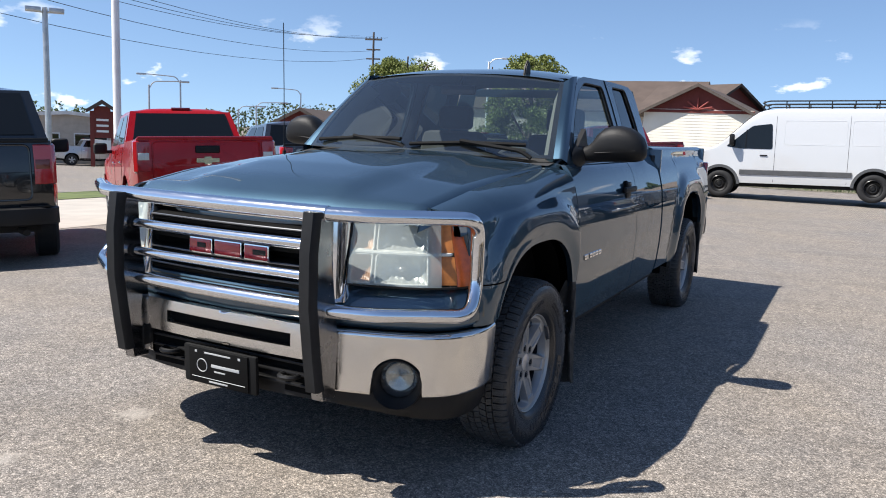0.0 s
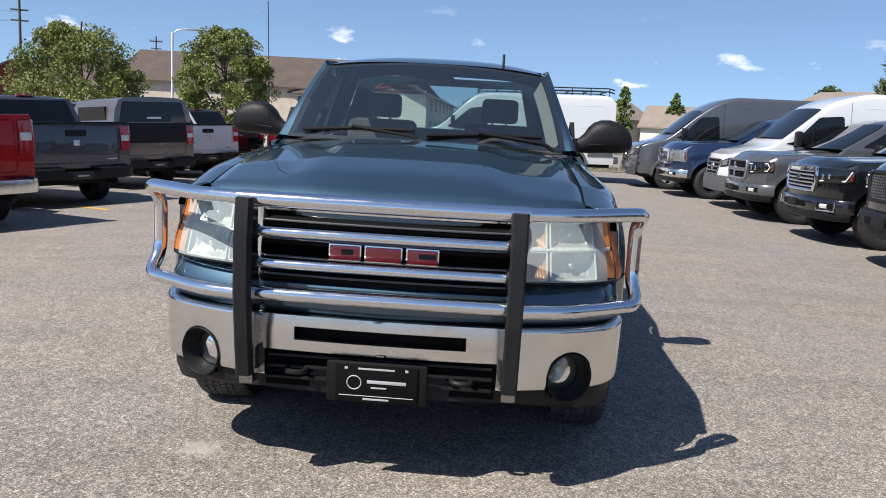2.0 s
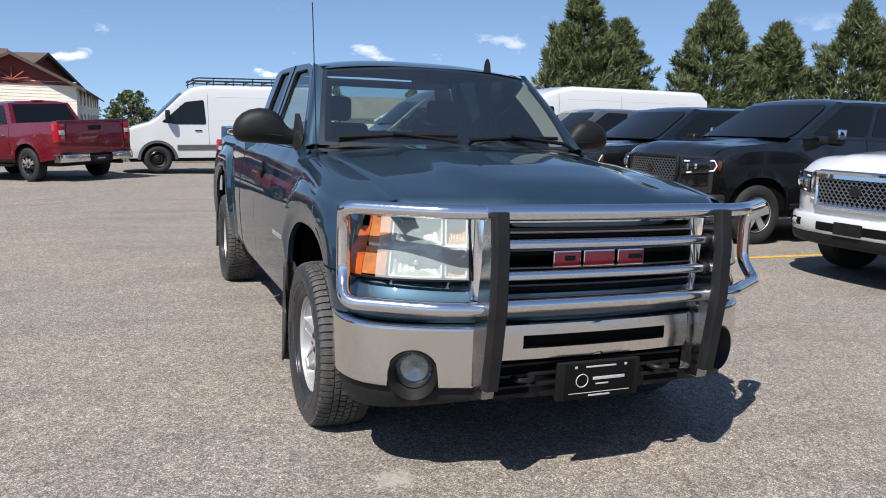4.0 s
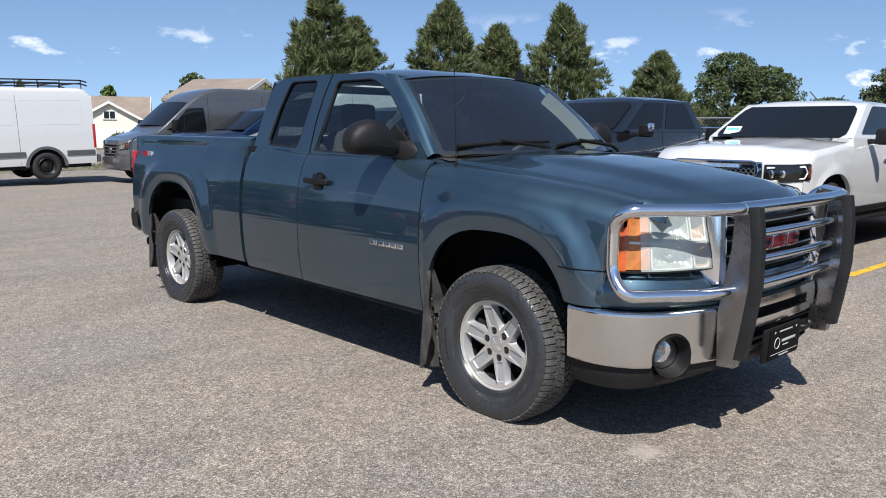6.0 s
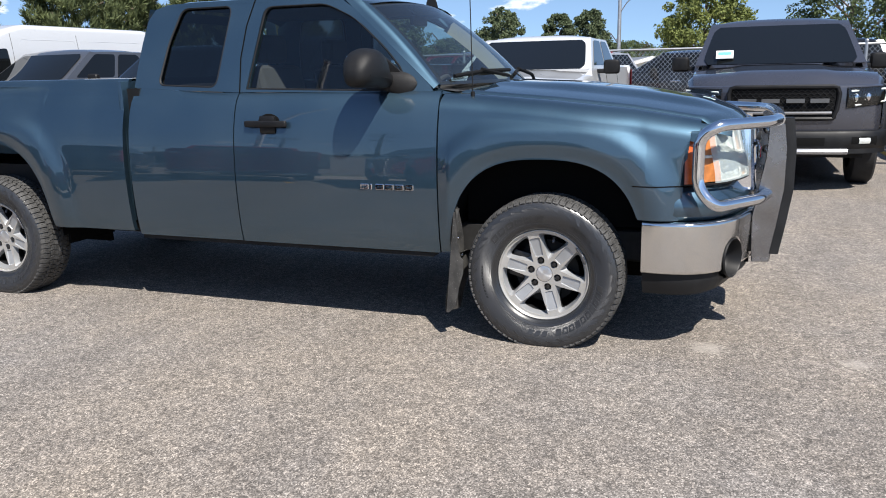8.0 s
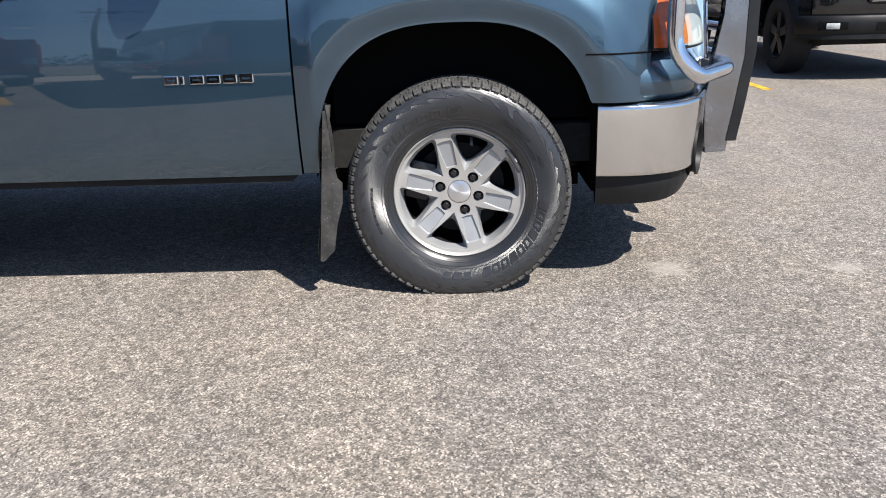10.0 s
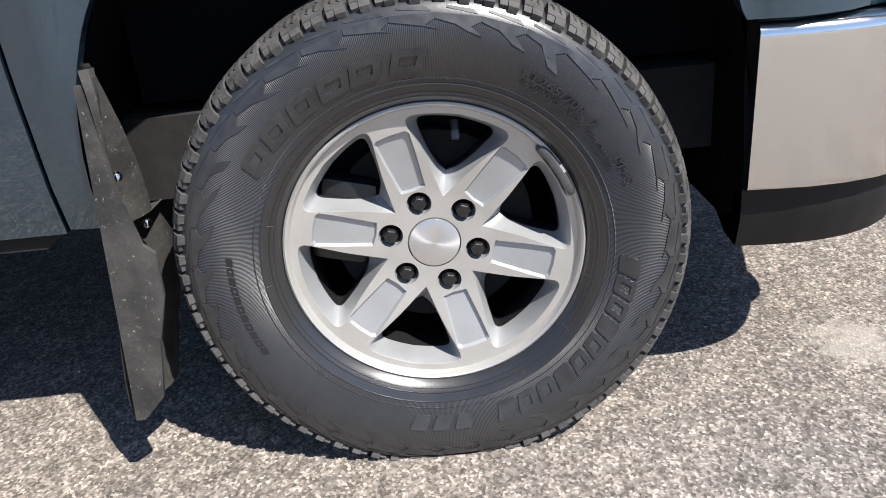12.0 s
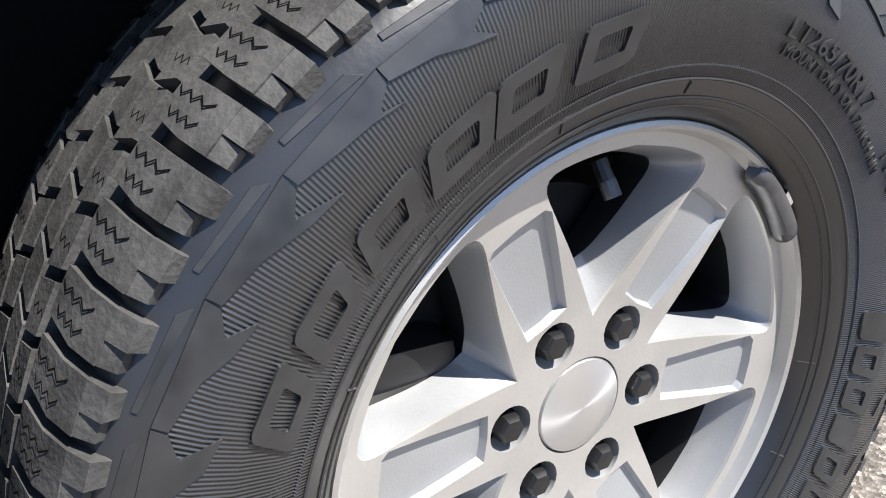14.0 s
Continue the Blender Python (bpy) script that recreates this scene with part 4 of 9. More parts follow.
for x0, x1, z0, z1 in ((-0.07, 0.07, 0.058, 0.065), (-0.122, -0.110, 0.057, 0.067), (0.110, 0.122, 0.057, 0.067), (-0.035, 0.115, 0.004, 0.017), (-0.02, 0.040, -0.016, -0.010), (-0.05, 0.05, -0.064, -0.057)):
    bm = bmesh.new()
    box(bm, x0, x1, -0.0095, -0.006, z0, z1, 0.001)
    part("printed_bar", bm, M["plate_print"], plate)
bm = bmesh.new()
tube(bm, [(-0.085 + 0.027 * math.cos(a), -0.0085, 0.005 + 0.027 * math.sin(a)) for a in np.linspace(0, 2 * math.pi, 25)[:-1]], 0.0022, 6, closed=True)
part("round_mark", bm, M["plate_print"], plate)
bm = bmesh.new()
tube(bm, [(-0.143, -0.0085, -0.048), (0.143, -0.0085, -0.048)], 0.0015, 6)
part("printed_line", bm, M["plate_print"], plate)

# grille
# backing in near-black, the depth's shade painted rather than cast
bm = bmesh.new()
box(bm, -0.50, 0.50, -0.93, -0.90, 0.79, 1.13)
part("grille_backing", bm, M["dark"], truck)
for k, z in enumerate((0.835, 0.905, 0.975, 1.045)):
    bm = bmesh.new()
    rows = []
    for x in np.linspace(-0.47, 0.47, 19):
        y = -0.985 + 0.12 * x * x
        rows.append([(x, y + 0.04, z - 0.02), (x, y, z - 0.014), (x, y - 0.006, z), (x, y, z + 0.014), (x, y + 0.05, z + 0.03)])
    grid(bm, rows)
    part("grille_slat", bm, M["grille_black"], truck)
    bm = bmesh.new()
    tube(bm, [(x, -0.992 + 0.12 * x * x, z + 0.008) for x in np.linspace(-0.47, 0.47, 19)], 0.0045, 6)
    part("slat_edge", bm, M["grey_paint"], truck)
for sgn in (-1, 1):
    bm = bmesh.new()
    rows = []
    for z in np.linspace(0.79, 1.115, 9):
        k = (z - 0.79) / 0.325
        xi = 0.462 + 0.012 * (1 - k)
        rows.append([(sgn * xi, -0.90, z), (sgn * xi, -0.972 + 0.02 * k, z), (sgn * (xi + 0.012), -0.988 + 0.02 * k, z), (sgn * (xi + 0.045), -0.972 + 0.02 * k, z), (sgn * (xi + 0.062), -0.945 + 0.02 * k, z), (sgn * (xi + 0.066), -0.88, z)])
    grid(bm, rows)
    part("grille_side_trim", bm, M["chrome"], truck, angle=50)
bm = bmesh.new()
tube(bm, [(x, -0.965 + 0.12 * x * x, 1.098) for x in np.linspace(-0.49, 0.49, 21)], 0.012, 8)
part("grille_top_trim", bm, M["chrome"], truck)
bm = bmesh.new()
tube(bm, [(x, -0.975 + 0.12 * x * x, 0.80) for x in np.linspace(-0.49, 0.49, 21)], 0.012, 8)
part("grille_bottom_trim", bm, M["blue"], truck)
# red maker's badge: three plain plates with bright rims
for x0, x1, cut in ((-0.212, -0.085, 0.35), (-0.075, 0.072, 0.0), (0.084, 0.212, 0.6)):
    bg = new("badge_plate", None)
    bg.parent = truck
    bm = bmesh.new()
    box(bm, x0, x1, -1.006, -0.99, 0.915, 0.982, 0.006)
    part("bright_rim", bm, M["chrome"], bg)
    bm = bmesh.new()
    box(bm, x0 + 0.006, x1 - 0.006, -1.010, -1.0, 0.921, 0.976, 0.004)
    part("red_face", bm, M["badge_red"], bg)
    if cut:
        bm = bmesh.new()
        box(bm, x0 + 0.05, x1 - 0.012 if cut > 0.5 else x1 - 0.03, -1.0125, -1.006, 0.941, 0.962, 0.003)
        part("dark_inset", bm, M["black"], bg)

# headlamps
S_IN = 0.0
for s in np.linspace(0, NOSE_LEN, 400):
    if nose(s).x > 0.545:
        S_IN = s
S_OUT = 0.195


def lamp_out(z):
    return 0.002 - 0.055 * smoothstep(0.86, 1.12, z)


def lamp_s(f):
    return S_OUT + (S_IN - S_OUT) * f


for sgn in (-1, 1):
    lamp = new("headlamp", None)
    lamp.parent = truck

    def on_lamp(f, z, back=0.0):
        p = nose(lamp_s(f), lamp_out(z) - back)
        return (sgn * p.x, p.y, z)
    bm = bmesh.new()
    grid(bm, [[on_lamp(f, z) for z in np.linspace(0.868, 1.106, 8)] for f in np.linspace(0.30, 1.0, 22)])
    g = part("lens", bm, M["hazy_lens"], lamp, "hazed clear headlamp cover")
    g.visible_shadow = False
    bm = bmesh.new()
    grid(bm, [[on_lamp(f, z) for z in np.linspace(0.868, 1.106, 12)] for f in np.linspace(0, 0.172, 8)])
    part("side_marker", bm, M["amber"], lamp, "amber corner marker")
    for z0, z1 in ((0.874, 0.981), (0.996, 1.100)):
        bm = bmesh.new()
        grid(bm, [[on_lamp(f, z, 0.003 + 0.012 * math.sin(math.pi * (f - 0.17) / 0.21)) for z in np.linspace(z0, z1, 6)] for f in np.linspace(0.17, 0.38, 8)])
        part("turn_lamp", bm, M["amber_inner"], lamp, "paler amber cell")
        for f0, f1, deep in ((0.40, 0.80, 0.050), (0.83, 0.985, 0.030)):
            bm = bmesh.new()
            rows = []
            for u in np.linspace(0, 1, 33):
                f = f0 + (f1 - f0) * u
                row = []
                for k in np.linspace(0, 1, 11):
                    bowl = deep * (math.sin(math.pi * u) * math.sin(math.pi * k)) ** 0.55
                    flute = 0.0022 * math.sin(u * 50) * smoothstep(0.0, 0.2, k) * smoothstep(1.0, 0.8, k)
                    row.append(on_lamp(f, z0 + (z1 - z0) * k, 0.018 + bowl + flute))
                rows.append(row)
            grid(bm, rows)
            part("reflector", bm, M["lamp_bowl"] if deep > 0.04 else M["amber_reflector"], lamp, angle=70)
            ring = rounded([((f0 + f1) / 2, z0, 0), (f1, z0, 0), (f1, z1, 0), (f0, z1, 0), (f0, z0, 0), ((f0 + f1) / 2, z0, 0)], 0.012, 3)[:-1]
            bm = bmesh.new()
            tube(bm, [on_lamp(p.x, p.y, 0.012) for p in ring], 0.0042, 6, closed=True)
            part("cell_frame", bm, M["reflector"], lamp)
        zc = (z0 + z1) / 2
        p = Vector(on_lamp(0.60, zc, 0.045))
        bm = bmesh.new()
        bmesh.ops.create_uvsphere(bm, u_segments=14, v_segments=10, radius=1, matrix=Matrix.Translation(p) @ Matrix.Diagonal((0.017, 0.022, 0.013, 1)))
        part("bulb_shield", bm, M["fog_reflector"], lamp)
    bm = bmesh.new()
    tube(bm, [on_lamp(f, 0.9885, 0.012) for f in np.linspace(0.18, 1.0, 18)], 0.0075, 6)
    part("divider", bm, M["reflector"], lamp)
    bm = bmesh.new()
    rows = []
    for s in np.linspace(S_OUT - 0.01, S_IN + 0.01, 20):
        rows.append([(sgn * nose(s, lamp_out(z) - 0.085).x, nose(s, lamp_out(z) - 0.085).y, z) for z in (0.85, 1.0, 1.112)])
    grid(bm, rows)
    part("housing", bm, M["reflector"], lamp)
    bm = bmesh.new()
    loop = [(s, 0.864) for s in np.linspace(S_OUT, S_IN, 14)] + [(S_IN, z) for z in (0.95, 1.03)] + [(s, 1.109) for s in np.linspace(S_IN, S_OUT, 14)] + [(S_OUT, z) for z in (1.03, 0.95)]
    tube(bm, [(sgn * nose(s, lamp_out(z) - 0.006).x, nose(s, lamp_out(z) - 0.006).y, z) for s, z in loop], 0.006, 6, closed=True)
    part("bezel", bm, M["black"], lamp)

# body-coloured sheet that closes the gap between bonnet edge, wing and lamp
for sgn in (-1, 1):
    bm = bmesh.new()
    rows = []
    for s in np.linspace(S_OUT + 0.02, S_IN, 22):
        b = nose(s, lamp_out(1.106) - 0.004)
        x = min(b.x, 0.763)
        u = x / 0.763
        y = -0.965 + 0.17 * u ** 2.2
        z = lerp(FENDER_TOP, y) + 0.006 + 0.046 * (1 - u ** 2.5) - 0.062
        if b.x > 0.763:
            y = max(y, b.y + 0.06)
            z = lerp(FENDER_TOP, y) - 0.012
        a = Vector((x, y + 0.006, z - 0.012))
        q = Vector((b.x, b.y, 1.104))
        rows.append([(sgn * p.x, p.y, p.z) for p in (a, a.lerp(q, 0.5) + Vector((0, 0, 0.004)), q)])
    grid(bm, rows)
    part("lamp_header", bm, M["blue"], truck, angle=60)
    # painted gutter under the bonnet's edge
    bm = bmesh.new()
    rows = []
    for y in np.linspace(-0.86, 0.34, 16):
        z = lerp(FENDER_TOP, y) - 0.016
        rows.append([(sgn * 0.735, y, z - 0.012), (sgn * 0.77, y, z), (sgn * 0.80, y, z - 0.004), (sgn * (0.835 - 0.04 * smoothstep(-0.7, -0.86, y)), y, z - 0.03)])
    grid(bm, rows)
    part("bonnet_gutter", bm, M["blue"], truck, angle=60)

# door mirrors, handles, side lettering
for sgn in (-1, 1):
    mir = new("door_mirror", None)
    mir.parent = truck
    bm = bmesh.new()
    rows = []
    # sections from the door outwards: x, middle height, half height, half depth
    for x, zc, hz, hy in ((0.850, 1.362, 0.040, 0.052), (0.895, 1.366, 0.043, 0.056), (0.925, 1.380, 0.058, 0.062), (0.950, 1.400, 0.078, 0.070), (0.980, 1.415, 0.091, 0.078), (1.02, 1.424, 0.097, 0.084), (1.07, 1.426, 0.098, 0.086), (1.12, 1.421, 0.092, 0.084), (1.16, 1.412, 0.080, 0.076), (1.19, 1.401, 0.060, 0.060), (1.206, 1.393, 0.036, 0.040), (1.212, 1.390, 0.010, 0.014)):
        ring = []
        for a in np.linspace(0, 2 * math.pi, 28):
            c, q = math.cos(a), math.sin(a)
            e = 0.72 if q > 0 else 0.86
            ring.append((sgn * x, 0.872 + 0.06 * (x - 0.86) + hy * (1 if c > 0 else -1) * abs(c) ** (0.6 if c > 0 else 0.9), zc + hz * (1 if q > 0 else -1) * abs(q) ** e))
        rows.append(ring)
    grid(bm, rows)
    bm.faces.new([bm.verts.new(p) for p in rows[-1][:-1]])
    part("housing", bm, M["mirror_plastic"], mir, angle=60)
    bm = bmesh.new()
    tube(bm, [(sgn * x, 0.796 + 0.06 * (x - 0.86) + 0.05 * (x - 1.06) ** 2 * 8, 1.372 + 0.1 * (x - 0.96)) for x in np.linspace(0.95, 1.165, 9)], 0.004, 6)
    part("housing_seam", bm, M["black"], mir)
    bm = bmesh.new()
    box(bm, sgn * 0.985, sgn * 1.15, 0.936, 0.952, 1.362, 1.488, 0.004)
    part("mirror_glass", bm, M["chrome"], mir)
    # black foot of the mirror on the door's front corner
    bm = bmesh.new()
    rows = []
    for y, lo, hi, out in ((0.695, 1.335, 1.350, 0.002), (0.71, 1.312, 1.375, 0.010), (0.74, 1.298, 1.395, 0.020), (0.79, 1.292, 1.410, 0.030), (0.84, 1.298, 1.412, 0.032), (0.89, 1.312, 1.405, 0.026), (0.92, 1.335, 1.385, 0.006)):
        rows.append([(sgn * (side_x(y, z) + out * math.sin(math.pi * t) ** 0.5 - 0.006 - 0.12 * max(0.0, z - 1.30)), y, z) for t in np.linspace(0, 1, 9) for z in (lo + (hi - lo) * t,)])
    grid(bm, rows)
    part("foot", bm, M["mirror_plastic"], mir, angle=60)
    h = new("door_handle", None)
    h.parent = truck
    xs = side_x(1.56, 1.12)
    # recess is a near-black bulge; the hollow's shade is in its colour
    bm = bmesh.new()
    bmesh.ops.create_uvsphere(bm, u_segments=20, v_segments=12, radius=1, matrix=Matrix.Translation((sgn * (xs - 0.012), 1.545, 1.135)) @ Matrix.Diagonal((0.017, 0.075, 0.06, 1)))
    part("recess", bm, M["dark"], h)
    bm = bmesh.new()
    box(bm, sgn * (xs + 0.006), sgn * (xs + 0.03), 1.42, 1.685, 1.122, 1.158, 0.013, 3)
    part("grip", bm, M["black"], h)
    bm = bmesh.new()
    box(bm, sgn * (xs - 0.005), sgn * (xs + 0.016), 1.495, 1.595, 1.085, 1.185, 0.014, 2)
    part("escutcheon", bm, M["black"], h)
    # model name: six plain bright bars
    for k in range(6):
        w = 0.05 if k != 1 else 0.014
        yy = 0.99 - k * 0.056 - (0.0 if k < 2 else -0.024)
        xs2 = side_x(yy, 0.815)
        bm = bmesh.new()
        y0, y1 = (yy - w, yy) if sgn < 0 else (1.65 - yy, 1.65 - yy + w)
        box(bm, sgn * (xs2 - 0.002), sgn * (xs2 + 0.006), y0, y1, 0.799, 0.829, 0.003, 1)
        part("name_bar", bm, M["chrome"], truck)
        if k != 1:
            bm = bmesh.new()
            box(bm, sgn * (xs2 + 0.002), sgn * (xs2 + 0.0068), y0 + 0.012, y1 - 0.012, 0.8115, 0.8175, 0.0)
            part("name_bar_groove", bm, M["blue"], truck)
    # trail badge on the bed side
    for y0, y1, mat, z0, z1 in ((4.255, 4.34, M["badge_red"], 1.205, 1.262), (4.17, 4.25, M["silver_letter"], 1.222, 1.262), (4.17, 4.235, M["silver_letter"], 1.19, 1.208)):
        bm = bmesh.new()
        xb = side_x(4.25, 1.23)
        prism(bm, [(y0, z0), (y1, z0), (y1 + 0.012, z1), (y0 + 0.012, z1)], sgn * (xb - 0.01), sgn * (xb + 0.004))
        part("trail_badge", bm, mat, truck)

# aerials
bm = bmesh.new()
tube(bm, [(-0.848, 0.395, 1.24), (-0.849, 0.395, 1.30)], 0.011, 10)
tube(bm, [(-0.849, 0.395, 1.30), (-0.858, 0.399, 1.65), (-0.872, 0.404, 2.05)], 0.0026, 6)
part("whip_aerial", bm, M["black"], truck)
bm = bmesh.new()
prism(bm, [(1.035, 1.80), (1.13, 1.80), (1.12, 1.862), (1.098, 1.893), (1.078, 1.895), (1.05, 1.86)], 0.410, 0.426)
bmesh.ops.bevel(bm, geom=list(bm.edges), offset=0.006, segments=2, affect="EDGES")
part("fin_aerial", bm, M["black"], truck)

# inside the cab
M["seat"] = varied(material("light_grey_cloth", (0.055, 0.056, 0.057), 0.95), (0.055, 0.056, 0.057), 6, 0.15, None, 200, 0.2)
M["trim"] = varied(material("dark_grey_trim", (0.035, 0.036, 0.038), 0.7), (0.035, 0.036, 0.038), 5, 0.2)
for cx in (-0.42, 0.42):
    seat = new("front_seat", None)
    seat.parent = truck
    bm = bmesh.new()
    box(bm, cx - 0.26, cx + 0.26, 1.12, 1.62, 0.78, 0.95, 0.06, 3)
    part("cushion", bm, M["seat"], seat)
    bm = bmesh.new()
    box(bm, cx - 0.25, cx + 0.25, 1.62, 1.76, 0.88, 1.47, 0.06, 3)
    bmesh.ops.rotate(bm, verts=bm.verts, cent=(cx, 1.69, 0.9), matrix=Matrix.Rotation(radians(-14), 3, "X"))
    part("backrest", bm, M["seat"], seat)
    bm = bmesh.new()
    box(bm, cx - 0.13, cx + 0.13, 1.78, 1.88, 1.47, 1.64, 0.045, 3)
    tube(bm, [(cx - 0.05, 1.80, 1.40), (cx - 0.05, 1.83, 1.5)], 0.007)
    tube(bm, [(cx + 0.05, 1.80, 1.40), (cx + 0.05, 1.83, 1.5)], 0.007)
    part("headrest", bm, M["seat"], seat)
bm = bmesh.new()
box(bm, -0.66, 0.66, 2.20, 2.38, 0.80, 1.36, 0.05, 3)
part("rear_bench", bm, M["trim"], truck)
bm = bmesh.new()
rows = []
for v, (y, z) in enumerate(((0.42, 1.30), (0.62, 1.33), (0.80, 1.315), (0.92, 1.26), (0.95, 1.12), (0.90, 0.9))):
    rows.append([(x, y + 0.08 * (x / 0.8) ** 2, z - 0.02 * (abs(x) < 0.1)) for x in np.linspace(-0.80, 0.80, 17)])
grid(bm, rows)
part("dashboard", bm, M["trim"], truck)
bm = bmesh.new()
mm = Matrix.Translation((0.42, 1.08, 1.20)) @ Matrix.Rotation(radians(-62), 4, "X")
tube(bm, [mm @ Vector((0.19 * math.cos(a), 0.19 * math.sin(a), 0)) for a in np.linspace(0, 2 * math.pi, 33)[:-1]], 0.016, 8, closed=True)
for a in (0, math.pi, -math.pi / 2):
    tube(bm, [mm @ Vector((0.05 * math.cos(a), 0.05 * math.sin(a), 0.01)), mm @ Vector((0.18 * math.cos(a), 0.18 * math.sin(a), 0))], 0.014, 6)
bmesh.ops.create_uvsphere(bm, u_segments=14, v_segments=8, radius=1, matrix=mm @ Matrix.Diagonal((0.07, 0.07, 0.03, 1)))
part("steering_wheel", bm, M["trim"], truck)
bm = bmesh.new()
box(bm, -0.80, 0.80, 0.6, 2.45, 0.60, 0.66)
part("cab_floor", bm, M["trim"], truck)
bm = bmesh.new()
grid(bm, [[(u * 0.66, y, 1.79 + 0.02 * (1 - u * u)) for u in np.linspace(-1, 1, 5)] for y in (1.10, 1.7, 2.36)])
part("headlining", bm, M["seat"], truck)

# grille guard
guard = thing("grille_guard", "polished steel grille guard with black rubber strips before the grille", "grille guard")
GZ = 1.142


def bow(x):
    return -1.085 + 0.06 * x * x


bm = bmesh.new()
tube(bm, [(x, bow(x), GZ) for x in np.linspace(-0.54, 0.54, 15)], 0.031, 18)
part("top_bar", bm, M["steel_tube"], guard)
for sgn in (-1, 1):
    bm = bmesh.new()
    tube(bm, rounded([(sgn * 0.535, -1.068, GZ), (sgn * 0.70, -1.02, GZ), (sgn * 1.0, -0.80, GZ), (sgn * 0.985, -0.722, GZ - 0.055), (sgn * 0.985, -0.722, 0.86), (sgn * 1.0, -0.80, 0.774), (sgn * 0.70, -0.995, 0.772), (sgn * 0.50, -1.045, 0.772)], 0.055, 7), 0.0275, 18)
    part("side_hoop", bm, M["steel_tube"], guard)
    post = new("upright", None)
    post.parent = guard
    bm = bmesh.new()
    prism(bm, [(-1.03, 1.125), (-1.105, 1.125), (-1.125, 1.0), (-1.125, 0.80), (-1.095, 0.60), (-1.07, 0.425), (-0.985, 0.42), (-0.975, 0.66), (-1.0, 0.80), (-1.03, 0.95)], sgn * 0.478, sgn * 0.530)
    bmesh.ops.bevel(bm, geom=list(bm.edges), offset=0.004, segments=1, affect="EDGES")
    part("plate", bm, M["plate_steel"], post)
    bm = bmesh.new()
    rows = []
    for y, z in ((-1.108, 1.15), (-1.128, 1.0), (-1.128, 0.80), (-1.10, 0.60), (-1.078, 0.468)):
        rows.append([(sgn * 0.474, y + 0.012, z), (sgn * 0.474, y - 0.022, z), (sgn * 0.482, y - 0.032, z), (sgn * 0.526, y - 0.032, z), (sgn * 0.534, y - 0.022, z), (sgn * 0.534, y + 0.012, z), (sgn * 0.474, y + 0.012, z)])
    grid(bm, rows)
    for row in (rows[0], rows[-1]):
        bm.faces.new([bm.verts.new(p) for p in row[:-1]])
    part("rubber_strip", bm, M["rubber_strip"], post, angle=40)
    bm = bmesh.new()
    box(bm, sgn * 0.47, sgn * 0.515, -1.02, -0.80, 0.47, 0.56, 0.006)
    part("bracket", bm, M["black"], post)
    for z in (1.02, 0.90, 0.785):
        bm = bmesh.new()
        tube(bm, [(sgn * 0.486, -1.06, z), (sgn * 0.466, -1.06, z)], 0.026, 14)
        part("collar", bm, M["black"], post)
for z, r in ((1.02, 0.019), (0.90, 0.019), (0.785, 0.027)):
    bm = bmesh.new()
    tube(bm, [(x, bow(x) + 0.012, z) for x in np.linspace(-0.485, 0.485, 15)], r, 16)
    part("cross_bar", bm, M["steel_tube"], guard)


# ---- the pickup's wheels: axle along local x, outside at +x ----
TYRE_PROFILE = [(0.087, 0.2325), (0.096, 0.238), (0.104, 0.246), (0.110, 0.256), (0.117, 0.270), (0.126, 0.292), (0.1325, 0.315), (0.1345, 0.338), (0.131, 0.356), (0.124, 0.370), (0.117, 0.378), (0.108, 0.384), (0.09, 0.387), (0.05, 0.389), (0.0, 0.390)]


def wall_x(r):
    return float(np.interp(r, [p[1] for p in TYRE_PROFILE], [p[0] for p in TYRE_PROFILE]))


def polar(a, r, x):
    return (x, r * math.cos(a), r * math.sin(a))


def wall_plate(bm, loop, lift=0.0018):
    """A raised shape on the tyre wall from a loop of (angle, radius)."""
    top = [bm.verts.new(polar(a, r, wall_x(r) + lift)) for a, r in loop]
    foot = [bm.verts.new(polar(a, r, wall_x(r) - 0.001)) for a, r in loop]
    bm.faces.new(top)
    n = len(loop)
    for k in range(n):
        bm.faces.new((foot[k], foot[(k + 1) % n], top[(k + 1) % n], top[k]))


def settle(bm, turn, height):
    """Flatten the foot of a standing tyre where it meets the ground."""
    c, s = math.cos(radians(turn)), math.sin(radians(turn))
    for v in bm.verts:
        z = v.co.y * s + v.co.z * c
        if z < 0.002 - height:
            d = 0.002 - height - z
            v.co.y += d * s
            v.co.z += d * c
            v.co.x *= 1 + 0.6 * d


def tyre_mesh():
    bm = bmesh.new()
    prof = TYRE_PROFILE + [(-x, r) for x, r in TYRE_PROFILE[-2::-1]]
    revolve(bm, prof, 120)
    return bm


